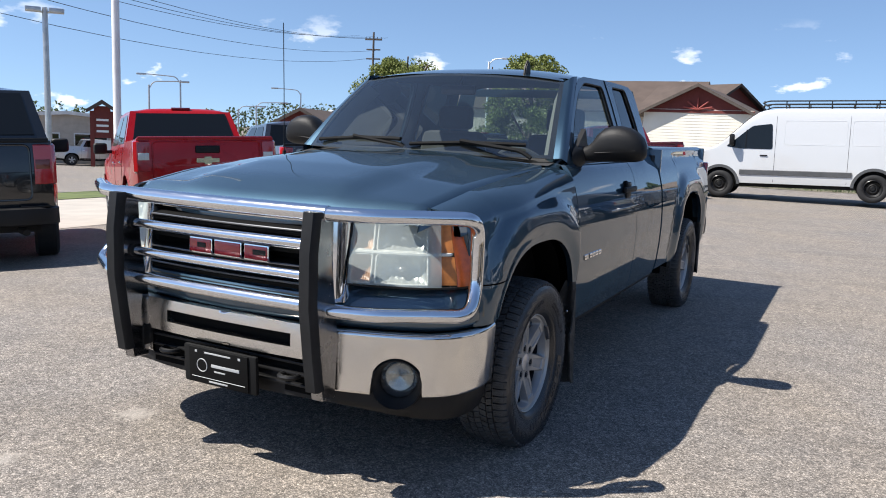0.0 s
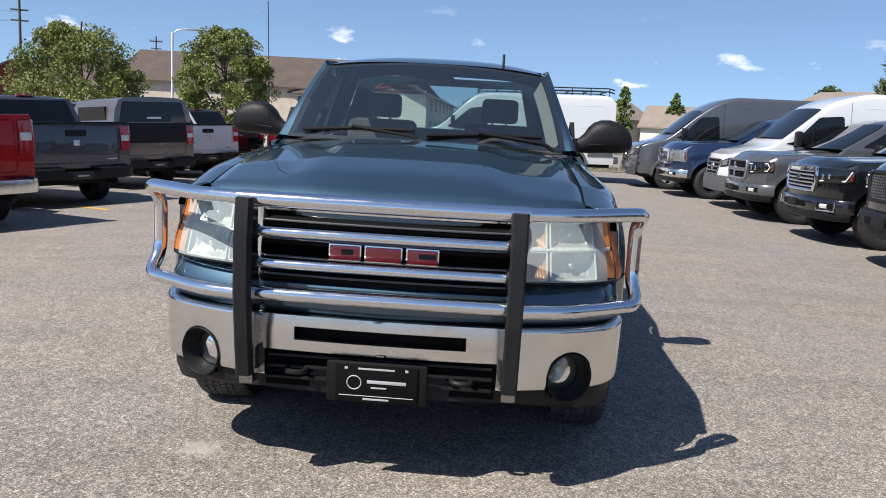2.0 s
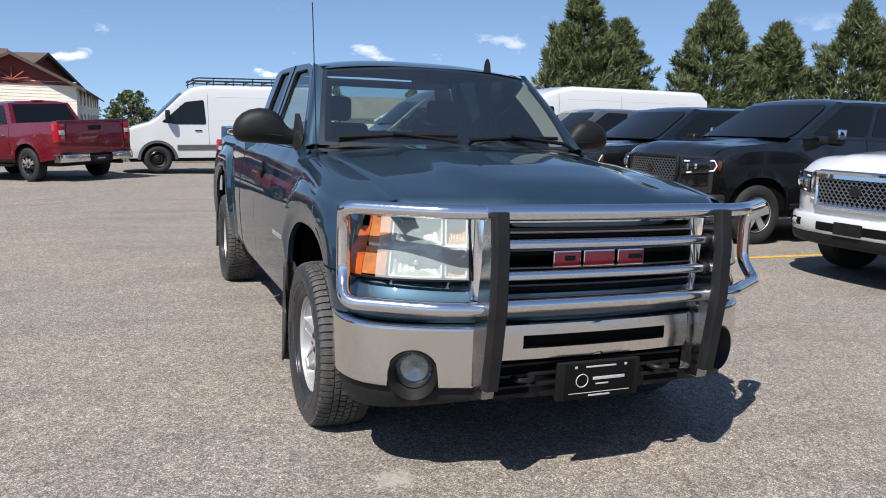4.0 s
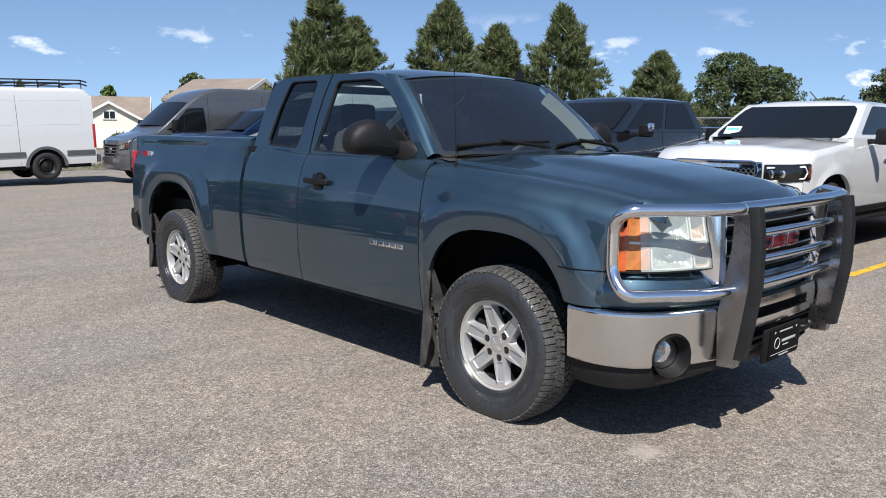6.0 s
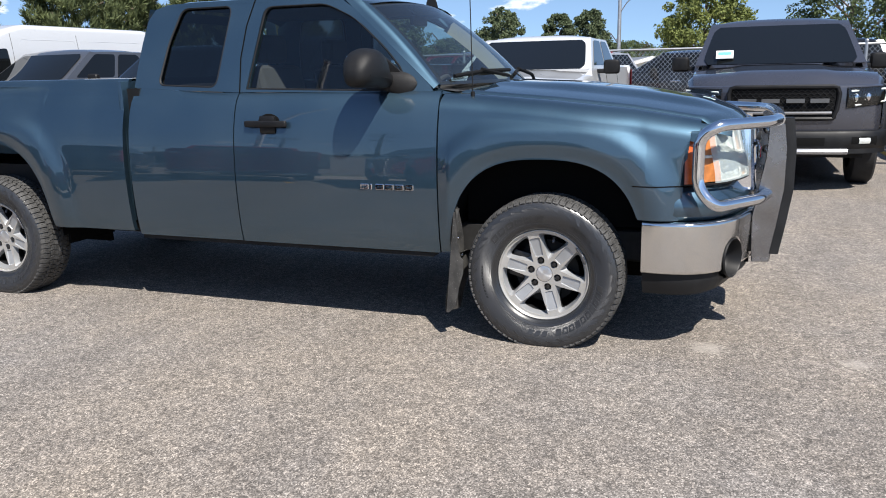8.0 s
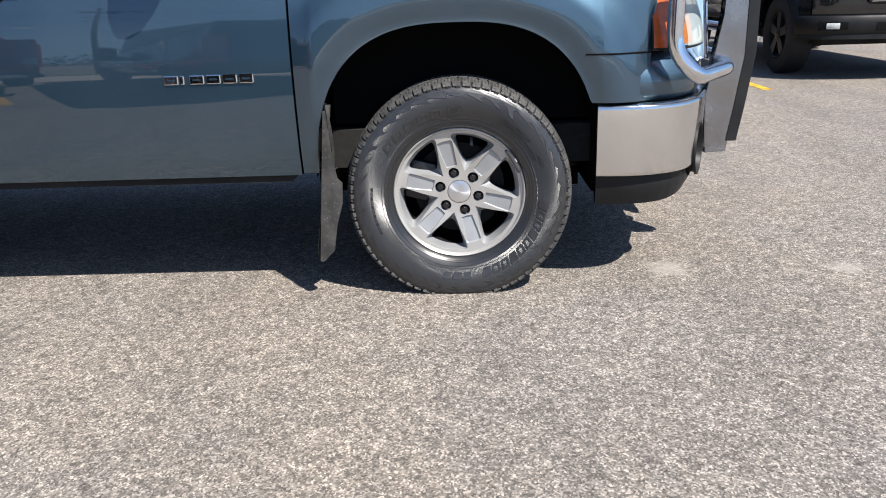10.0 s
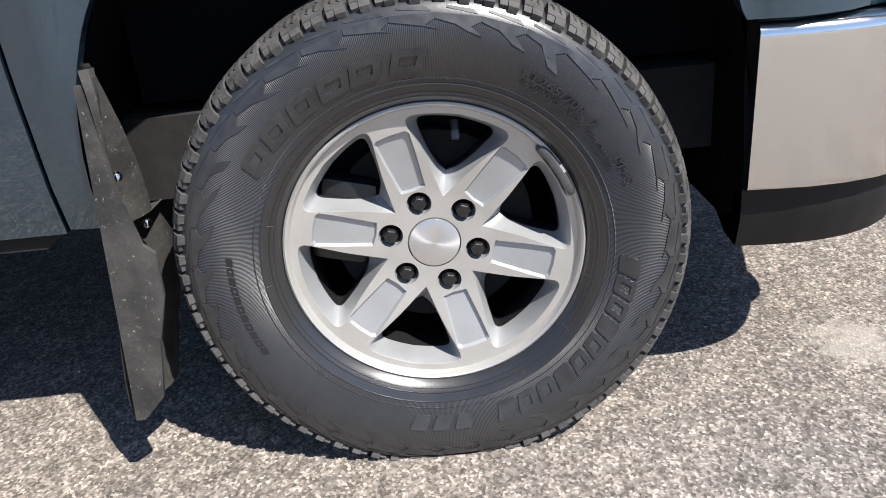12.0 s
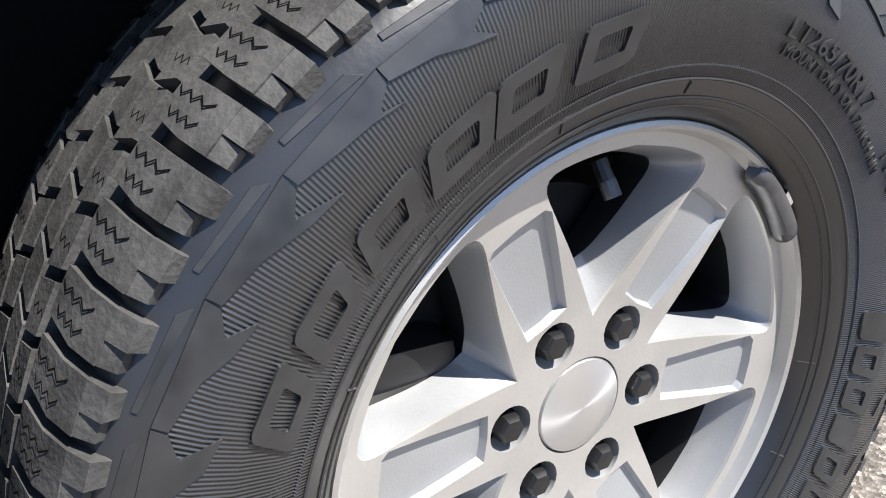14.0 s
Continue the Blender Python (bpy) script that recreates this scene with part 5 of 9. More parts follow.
def tread_mesh():
    """Stepped shoulder lugs and staggered middle blocks, with zigzag sipes."""
    bm = bmesh.new()
    N = 72
    pitch = 2 * math.pi / N

    def lug(cells):
        rings = [[bm.verts.new(polar(a, r, x)) for a, r, x in ring] for ring in cells]
        for p, q in zip(rings, rings[1:]):
            for k in range(4):
                bm.faces.new((p[k], p[(k + 1) % 4], q[(k + 1) % 4], q[k]))
        bm.faces.new(rings[0])
        bm.faces.new(rings[-1][::-1])

    def ring_(a0, a1, r0, r1, x0, x1):
        return [(a0, r0, x0), (a1, r0, x0), (a1, r1, x1), (a0, r1, x1)]

    # flat strips on the blocks; the slits' shade is their near-black colour
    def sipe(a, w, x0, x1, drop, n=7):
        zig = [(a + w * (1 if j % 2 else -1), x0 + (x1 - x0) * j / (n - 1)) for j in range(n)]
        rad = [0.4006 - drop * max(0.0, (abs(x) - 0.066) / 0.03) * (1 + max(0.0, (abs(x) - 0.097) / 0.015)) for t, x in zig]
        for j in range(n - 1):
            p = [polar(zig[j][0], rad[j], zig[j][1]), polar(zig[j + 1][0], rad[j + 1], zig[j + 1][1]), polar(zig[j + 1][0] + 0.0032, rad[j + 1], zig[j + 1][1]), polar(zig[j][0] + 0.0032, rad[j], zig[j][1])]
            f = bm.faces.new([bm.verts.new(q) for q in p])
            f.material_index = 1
    for sgn in (-1, 1):
        for k in range(N):
            a = k * pitch + (0.5 * pitch if sgn < 0 else 0)
            w = pitch * 0.40
            step = 0.004 if k % 2 else 0.0
            lug([ring_(a - w, a + w * 0.8, 0.388, 0.4000, sgn * 0.066, sgn * 0.068),
                 ring_(a - w, a + w, 0.382, 0.3960, sgn * 0.097, sgn * 0.097),
                 ring_(a - w, a + w, 0.378, 0.3890, sgn * 0.111, sgn * 0.1150)])
            # the long half runs on down the shoulder, the short half stops
            lug([ring_(a - w, a + w * 0.10, 0.378, 0.3886, sgn * 0.111, sgn * 0.1150),
                 ring_(a - w, a + w * 0.10, 0.372, 0.3815, sgn * 0.1195, sgn * 0.1255),
                 ring_(a - w * 0.95, a + w * 0.05, 0.372 - step, 0.3765 - step, sgn * wall_x(0.374), sgn * (wall_x(0.376) + 0.0045))])
            lug([ring_(a + w * 0.16, a + w, 0.378, 0.3878, sgn * 0.111, sgn * 0.1150),
                 ring_(a + w * 0.16, a + w * 0.95, 0.374, 0.3805, sgn * 0.1175, sgn * 0.1225)])
            sipe(a - w * 0.45, w * 0.14, sgn * 0.070, sgn * 0.104, 0.0038)
            sipe(a + w * 0.35, w * 0.14, sgn * 0.074, sgn * 0.102, 0.0038)
            b = a + 0.35 * pitch
            for x0, x1, q in ((0.036, 0.061, 0.18), (0.002, 0.030, -0.2)):
                lug([ring_(b - w + q * pitch, b + w + q * pitch, 0.389, 0.4008, sgn * x0, sgn * x0),
                     ring_(b - w, b + w, 0.389, 0.4008, sgn * x1, sgn * x1)])
                sipe(b + 0.1 * pitch, w * 0.16, sgn * x0, sgn * x1, 0.0, 6)
    return bm


def jag_mesh():
    """Smooth shards with long tips on the outer band of the tyre wall, and low slanted plates beyond them."""
    bm = bmesh.new()
    rng = random.Random(9)
    n = 36
    p = 2 * math.pi / n
    for k in range(n):
        a = p * k
        deg = math.degrees(a) % 360
        tip = rng.uniform(0.334, 0.343) if 96 < deg < 166 or 10 < deg < 80 else rng.uniform(0.322, 0.336)
        q = rng.uniform(0.85, 1.15)
        wall_plate(bm, [(a, 0.3615), (a, 0.3545), (a - p * 0.42, 0.3485), (a - p * 0.80 * q, tip + 0.004), (a - p * 1.15 * q, tip), (a - p * 0.78, 0.3465), (a - p * 0.97, 0.3540), (a - p * 0.985, 0.3615)], 0.0016)
        t0, t1 = a + p * 0.1, a + p * rng.uniform(0.75, 0.95)
        wall_plate(bm, [(t0, 0.3632), (t1, 0.3678), (t1, 0.3705), (t0 + p * 0.1, 0.3685)], 0.001)
    return bm


def ring_block(bm, a, w, r0, r1, slant, hole=(0.30, 0.30), lift=0.0023):
    """A slanted, round-cornered block on the tyre wall, with or without an opening."""
    def loop(w_, lo, hi, n=5):
        out = []
        c = 0.26
        for cx, cz, st in ((1, -1, -90), (1, 1, 0), (-1, 1, 90), (-1, -1, 180)):
            for j in range(n):
                t = radians(st + 90 * j / (n - 1))
                u = cx * (1 - c) + c * math.cos(t)
                v = cz * (1 - c) + c * math.sin(t)
                f = (v + 1) / 2
                out.append((a + w_ * u + slant * (lo + (hi - lo) * f - 0.5), r0 + (r1 - r0) * (lo + (hi - lo) * f)))
        return out
    o = loop(w, 0.0, 1.0)
    top = [bm.verts.new(polar(t, r, wall_x(r) + lift)) for t, r in o]
    foot = [bm.verts.new(polar(t, r, wall_x(r) - 0.001)) for t, r in o]
    m = len(o)
    for k in range(m):
        bm.faces.new((foot[k], foot[(k + 1) % m], top[(k + 1) % m], top[k]))
    if not hole:
        bm.faces.new(top)
        return
    i = loop(w * (1 - 2 * hole[0]), hole[1], 1 - hole[1])
    itop = [bm.verts.new(polar(t, r, wall_x(r) + lift)) for t, r in i]
    ifoot = [bm.verts.new(polar(t, r, wall_x(r) - 0.001)) for t, r in i]
    for k in range(m):
        j = (k + 1) % m
        bm.faces.new((top[k], top[j], itop[j], itop[k]))
        bm.faces.new((itop[k], itop[j], ifoot[j], ifoot[k]))


def bent_text(text, size, r, a_start, per=1.0):
    """Characters set clockwise round the wheel, feet towards the hub."""
    cu = bpy.data.curves.new("moulded_text", "FONT")
    cu.body = text
    cu.size = size
    cu.extrude = 0.0008
    cu.resolution_u = 2
    ob = bpy.data.objects.new("moulded_text", cu)
    scene.collection.objects.link(ob)
    dg = bpy.context.evaluated_depsgraph_get()
    me = bpy.data.meshes.new_from_object(ob.evaluated_get(dg))
    bpy.data.objects.remove(ob)
    for v in me.vertices:
        a = a_start - v.co.x * per / r
        rr = r + v.co.y
        v.co = polar(a, rr, wall_x(rr) + 0.0012 + v.co.z)
    me.materials.clear()
    me.materials.append(M["tyre_letter"])
    return me


FACE = 0.080


DISH = [(0.0, -0.022), (0.085, -0.020), (0.187, -0.004), (0.2145, -0.001), (0.24, 0.002)]


def dished(bm, floor=-1.0):
    """Sink the middle of a wheel face below its rim."""
    for v in bm.verts:
        if v.co.x > floor:
            v.co.x += lerp(DISH, math.hypot(v.co.y, v.co.z))
    return bm


def rim_mesh():
    """Six-spoke alloy face: windows with sloping sides between the spokes, shallow panels on them, sunk nut seats."""
    bm = bmesh.new()
    edges = []

    def loop_verts(loop, x):
        return [bm.verts.new(polar(a, r, x)) for a, r in loop]

    def add_loop(vs):
        for k in range(len(vs)):
            edges.append(bm.edges.new((vs[k], vs[(k + 1) % len(vs)])))

    def skirt(a, b, mat):
        n = len(a)
        for k in range(n):
            f = bm.faces.new((a[k], a[(k + 1) % n], b[(k + 1) % n], b[k]))
            f.material_index = mat
    hub = [(2 * math.pi * k / 48, 0.0425) for k in range(48)]

    def xy(s, u, v):
        y, z = u * math.cos(s) - v * math.sin(s), u * math.sin(s) + v * math.cos(s)
        return (math.atan2(z, y), math.hypot(y, z))
    side = [(0.0, 0.0785), (7.0, 0.098), (14.5, 0.135)]
    HALF, R_WIN = 23.2, 0.2145
    flat = [(r * math.cos(radians(d)), r * math.sin(radians(d)), 0) for d, r in side + [(HALF * t, R_WIN) for t in np.linspace(1, 0, 3)]]
    # one half of a window's edge with rounded corners, as (degrees, radius) from the hub to the rim
    half = [(math.degrees(math.atan2(p.y, p.x)), math.hypot(p.x, p.y)) for p in rounded(flat, 0.020, 5)]
    flat = [(r * math.cos(radians(d)), r * math.sin(radians(d)), 0) for d, r in [(0.0, 0.112), (7.5, 0.122), (14.0, 0.150)] + [(18.6 * t, 0.2015) for t in np.linspace(1, 0, 3)]]
    hole = [(math.degrees(math.atan2(p.y, p.x)), math.hypot(p.x, p.y)) for p in rounded(flat, 0.020, 5)]
    for k in range(6):
        w = radians(30 + 60 * k)      # middle of a window; spokes stand at 0, 60, ...
        win = [(w + radians(d), r) for d, r in half] + [(w - radians(d), r) for d, r in half[-2:0:-1]]
        low = [(w + radians(d), r) for d, r in hole] + [(w - radians(d), r) for d, r in hole[-2:0:-1]]
        a = loop_verts(win, FACE)
        b = loop_verts([(p[0] + (q[0] - p[0]) * 0.06, p[1] + (q[1] - p[1]) * 0.06) for p, q in zip(win, low)], FACE - 0.0025)
        c = loop_verts(low, FACE - 0.036)
        d = loop_verts(low, FACE - 0.075)
        skirt(a, b, 0)
        skirt(b, c, 1)
        # deep window walls take the nut black, shade put into the colour
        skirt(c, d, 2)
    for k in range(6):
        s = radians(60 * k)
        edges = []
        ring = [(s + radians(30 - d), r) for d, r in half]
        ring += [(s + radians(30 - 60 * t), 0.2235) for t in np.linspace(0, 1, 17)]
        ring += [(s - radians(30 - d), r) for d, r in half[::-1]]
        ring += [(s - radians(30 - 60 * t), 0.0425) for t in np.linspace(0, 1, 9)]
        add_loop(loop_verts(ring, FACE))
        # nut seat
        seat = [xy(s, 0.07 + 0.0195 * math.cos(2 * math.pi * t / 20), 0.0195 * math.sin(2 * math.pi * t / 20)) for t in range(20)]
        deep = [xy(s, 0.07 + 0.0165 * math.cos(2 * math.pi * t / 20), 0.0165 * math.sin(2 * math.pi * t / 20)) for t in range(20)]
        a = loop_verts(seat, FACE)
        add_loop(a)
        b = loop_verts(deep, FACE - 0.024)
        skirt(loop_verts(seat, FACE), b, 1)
        # seat floor blackened to stand for the shade in the well
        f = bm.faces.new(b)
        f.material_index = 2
        # shallow panel along the spoke
        pan = [xy(s, 0.0945, -0.020), xy(s, 0.150, -0.0255), xy(s, 0.185, -0.028), xy(s, 0.190, -0.023), xy(s, 0.1915, 0.0), xy(s, 0.190, 0.023), xy(s, 0.185, 0.028), xy(s, 0.150, 0.0255), xy(s, 0.0945, 0.020), xy(s, 0.0925, 0.0)]
        low = [xy(s, 0.0975, -0.017), xy(s, 0.150, -0.0225), xy(s, 0.183, -0.0248), xy(s, 0.187, -0.020), xy(s, 0.188, 0.0), xy(s, 0.187, 0.020), xy(s, 0.183, 0.0248), xy(s, 0.150, 0.0225), xy(s, 0.0975, 0.017), xy(s, 0.0955, 0.0)]
        add_loop(loop_verts(pan, FACE))
        b = loop_verts(low, FACE - 0.006)
        skirt(loop_verts(pan, FACE), b, 1)
        f = bm.faces.new(b)
        f.material_index = 1
        bmesh.ops.triangle_fill(bm, use_beauty=True, edges=edges, normal=(1, 0, 0))
    hub_v = loop_verts(hub, FACE)
    # hub well, rim lip and barrel
    inner = loop_verts(hub, FACE - 0.02)
    skirt(hub_v, inner, 0)
    lip = [(FACE, 0.2235), (FACE + 0.004, 0.2255), (FACE + 0.0105, 0.2275), (FACE + 0.0125, 0.2305), (FACE + 0.0105, 0.2335), (FACE + 0.003, 0.2345), (FACE - 0.01, 0.2335)]
    revolve(bm, lip, 96)
    # silver barrel coloured black for the shade inside the windows
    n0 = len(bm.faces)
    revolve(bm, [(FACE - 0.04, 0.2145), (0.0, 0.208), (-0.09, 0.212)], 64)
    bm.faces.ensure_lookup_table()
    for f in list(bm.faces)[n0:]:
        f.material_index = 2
    return dished(bm, 0.02)


def nut_mesh():
    bm = bmesh.new()
    revolve(bm, [(-0.022, 0.0155), (-0.012, 0.0155), (-0.008, 0.0135)], 20)
    hexa = [(-0.008, 0.0128), (0.004, 0.0122), (0.0075, 0.0095), (0.008, 0.0002)]
    revolve(bm, hexa, 6)
    return bm


def build_wheel(truck_, m, turn, front=True):
    wheel = new("wheel", None)
    wheel.parent = truck_
    wheel.matrix_basis = m @ Matrix.Rotation(radians(turn), 4, "X")
    tyre_bm, tread_bm = tyre_mesh(), tread_mesh()
    settle(tyre_bm, turn, 0.367)
    settle(tread_bm, turn, 0.367)
    part("tyre", tyre_bm, M["tyre"], wheel, "black all-terrain tyre with moulded wall pattern", angle=28)
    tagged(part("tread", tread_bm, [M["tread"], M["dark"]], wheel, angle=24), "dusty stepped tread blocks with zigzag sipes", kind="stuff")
    for r, w in ((0.2645, 0.0012), (0.2515, 0.0011), (0.2455, 0.0007), (0.2735, 0.0009)):
        bm = bmesh.new()
        tube(bm, [polar(2 * math.pi * k / 120, r, wall_x(r) + 0.0002) for k in range(120)], w, 5, closed=True)
        part("wall_ridge", bm, M["tyre"], wheel)
    part("wall_pattern", jag_mesh(), [M["tyre_letter"], M["dark"]], wheel, angle=20)
    for a, w in ((142.6, 3.5), (132.8, 3.7), (122.6, 3.7), (112.6, 4.0), (103.6, 3.9), (92.2, 4.0)):
        bm = bmesh.new()
        ring_block(bm, radians(a - turn), radians(w + 0.4), 0.2845, 0.3155, -0.035, (0.24, 0.27))
        part("moulded_block", bm, M["tyre_letter"], wheel, angle=20)
    for k in range(10):
        a = -8.0 - 7.1 * k
        bm = bmesh.new()
        ring_block(bm, radians(a - turn), radians(2.9), 0.2810, 0.3120, -0.03, (0.25, 0.24) if k % 3 else None)
        part("moulded_block", bm, M["tyre_letter"], wheel, angle=20)
    for a in (-86, -93, -100):
        bm = bmesh.new()
        ring_block(bm, radians(a - turn), radians(2.6), 0.284, 0.309, -0.03, None)
        part("moulded_block", bm, M["tyre_letter"], wheel, angle=20)
    for text, size, r, a in (("LT265/70R17", 0.0178, 0.2995, 62.4), ("MOUNT ONLY ON 17 INCH RIM", 0.0108, 0.2885, 61.2), ("M+S", 0.019, 0.2990, 27.0)):
        me = bent_text(text, size, r, radians(a - turn), 1.35 if len(text) < 20 else 1.18)
        ob = new("moulded_size_text", me)
        ob.parent = wheel
    for k in range(11):
        a = radians(204 - k * 3.0 - turn)
        bm = bmesh.new()
        ring_block(bm, a, radians(1.15), 0.3025, 0.3115, -0.012, (0.25, 0.25) if k % 2 else None, 0.0012)
        part("moulded_block", bm, M["lug"], wheel, angle=20)
    for a, r0, r1 in ((163, 0.247, 0.256), (185, 0.255, 0.264), (141, 0.246, 0.255), (119.6, 0.256, 0.265), (98, 0.255, 0.263), (74.5, 0.254, 0.262), (-15.4, 0.237, 0.248), (-37.5, 0.24, 0.25), (-61, 0.25, 0.26)):
        bm = bmesh.new()
        wall_plate(bm, [(radians(a - turn), r0), (radians(a - turn + 0.18), r0), (radians(a - turn + 0.18), r1), (radians(a - turn), r1)], 0.0012)
        part("mould_mark", bm, M["tread"], wheel)
    part("rim", rim_mesh(), [M["alloy"], M["alloy_paint"], M["lug"]], wheel, "six-spoke silver alloy rim with machined face", angle=30)
    bm = bmesh.new()
    revolve(bm, [(FACE - 0.012, 0.0425), (FACE - 0.003, 0.0418), (FACE + 0.001, 0.040), (FACE + 0.0035, 0.03), (FACE + 0.005, 0.015), (FACE + 0.0055, 0.0002)], 48)
    dished(bm)
    part("centre_cap", bm, M["brushed"], wheel, "brushed round centre cap")
    nut = nut_mesh()
    finish(nut)
    me = bpy.data.meshes.new("lug_nut")
    nut.to_mesh(me)
    nut.free()
    me.materials.append(M["lug"])
    for k in range(6):
        s = radians(60 * k)
        ob = new("lug_nut", me)
        ob.parent = wheel
        ob.matrix_basis = Matrix.Translation((FACE - 0.024, 0.07 * math.cos(s), 0.07 * math.sin(s)))
    bm = bmesh.new()
    a = radians(76 + 15)
    p = Vector(polar(a, 0.197, FACE - 0.032))
    q = Vector(polar(a - 0.03, 0.172, FACE - 0.018))
    tube(bm, [p, p.lerp(q, 0.62)], 0.0062, 10)
    stem = part("valve_stem", bm, M["lug"], wheel)
    bm = bmesh.new()
    tube(bm, [p.lerp(q, 0.55), q], 0.0066, 8)
    part("valve_cap", bm, M["lead"], stem)
    bm = bmesh.new()
    arc = [radians(30 + 15 + d) for d in np.linspace(12.5, -12.5, 15)]
    rows = []
    for i, t in enumerate(np.linspace(arc[0], arc[-1], 25)):
        e = max(0.0, 1 - abs(2 * i / 24 - 1) ** 7) ** 0.5
        mid = 0.2235
        rows.append([polar(t, mid + (r - mid) * (0.35 + 0.65 * e), FACE + 0.004 + (x - 0.002) * e) for r, x in ((0.2150, 0.001), (0.2158, 0.008), (0.2185, 0.0135), (0.2240, 0.0165), (0.2290, 0.0160), (0.2320, 0.0125), (0.2325, 0.006))])
    grid(bm, rows)
    part("balance_weight", bm, M["lead"], wheel, "grey clip-on balance weight")
    bm = bmesh.new()
    grid(bm, [[polar(t, 0.224, FACE + 0.0185), polar(t, 0.233, FACE + 0.0175), polar(t, 0.2365, FACE + 0.009)] for t in arc[6:9]])
    part("weight_clip", bm, M["silver_letter"], wheel)
    bm = bmesh.new()
    revolve(bm, [(0.012, 0.0005), (0.012, 0.085), (-0.004, 0.09), (-0.008, 0.165), (-0.03, 0.165)], 48)
    part("brake_disc", bm, M["under"], wheel)
    bm = bmesh.new()
    box(bm, -0.03, 0.03, -0.19, -0.10, -0.07, 0.07, 0.012)
    part("brake_caliper", bm, M["lug"], wheel)
    # near-black disc closing the wheel, added to darken the windows
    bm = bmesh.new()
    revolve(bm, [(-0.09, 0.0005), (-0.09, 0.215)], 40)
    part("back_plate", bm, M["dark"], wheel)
    return wheel


wheel_fp = build_wheel(truck, pose(-0.870, 0.0, 0.389, 0, 0, 180), -15)
for x, y, turn in ((-0.860, 3.655, -15), (0.870, 0.0, -15), (0.860, 3.655, -15)):
    w = copy_thing(wheel_fp, pose(x, y, 0.389, 0, 0, 180 if x < 0 else 0) @ Matrix.Rotation(radians(turn), 4, "X"))


# ---- parked vehicles: local front at y = 0, length along +y ----
def car_wheel(parent, m, r=0.39, rim_r=0.24, width=0.25, style="silver"):
    wheel = new("wheel", None)
    wheel.parent = parent
    wheel.matrix_basis = m
    bm = bmesh.new()
    h = width / 2
    revolve(bm, [(h - 0.02, rim_r), (h, rim_r + 0.03), (h + 0.004, (rim_r + r) / 2), (h - 0.006, r - 0.03), (h - 0.03, r - 0.006), (0, r), (-h + 0.03, r - 0.006), (-h, r - 0.04), (-h, rim_r)], 36)
    part("tyre", bm, M["car_tyre"], wheel)
    bm = bmesh.new()
    revolve(bm, [(h - 0.01, rim_r + 0.004), (h - 0.004, rim_r - 0.005), (h - 0.02, rim_r - 0.02), (h - 0.11, rim_r - 0.03), (h - 0.115, 0.0005)], 36)
    part("rim_barrel", bm, M["lug"] if style == "steel" else M["under"], wheel)
    n = 5 if style != "chrome" else 8
    mat = {"silver": M["alloy_paint"], "chrome": M["chrome"], "black": M["lug"], "steel": M["lug"], "milled": M["lug"]}[style]
    if style == "steel":
        bm = bmesh.new()
        revolve(bm, [(h - 0.03, rim_r - 0.02), (h - 0.055, rim_r - 0.06), (h - 0.02, 0.10), (h - 0.03, 0.07), (h - 0.005, 0.05), (h - 0.005, 0.0005)], 24)
        part("steel_disc", bm, M["black"], wheel)
    else:
        for k in range(n):
            bm = bmesh.new()
            a = 2 * math.pi * k / n + 0.3
            w0, w1 = 0.035 + 0.02 * (5 / n), 0.022 + 0.02 * (5 / n)
            c, s = math.cos(a), math.sin(a)
            pts = [(0.04, -w1), (rim_r - 0.008, -w0), (rim_r - 0.008, w0), (0.04, w1)]
            prism(bm, [(u * c - v * s, u * s + v * c) for u, v in pts], h - 0.05, h - 0.018)
            part("spoke", bm, mat, wheel)
            if style == "milled":
                bm = bmesh.new()
                tube(bm, [(h - 0.014, u * c - q * v_ * s, u * s + q * v_ * c) for u, v_, q in ((0.06, w1, 0.5), (rim_r - 0.015, w0, 1.0))], 0.006, 5)
                part("milled_edge", bm, M["silver_letter"], wheel)
        bm = bmesh.new()
        revolve(bm, [(h - 0.05, 0.075), (h - 0.014, 0.07), (h - 0.008, 0.04), (h - 0.008, 0.0005)], 24)
        part("hub_cap", bm, mat, wheel)
        bm = bmesh.new()
        revolve(bm, [(h - 0.012, rim_r + 0.003), (h - 0.006, rim_r - 0.008), (h - 0.02, rim_r - 0.018)], 36)
        part("rim_lip", bm, mat, wheel)
    return wheel


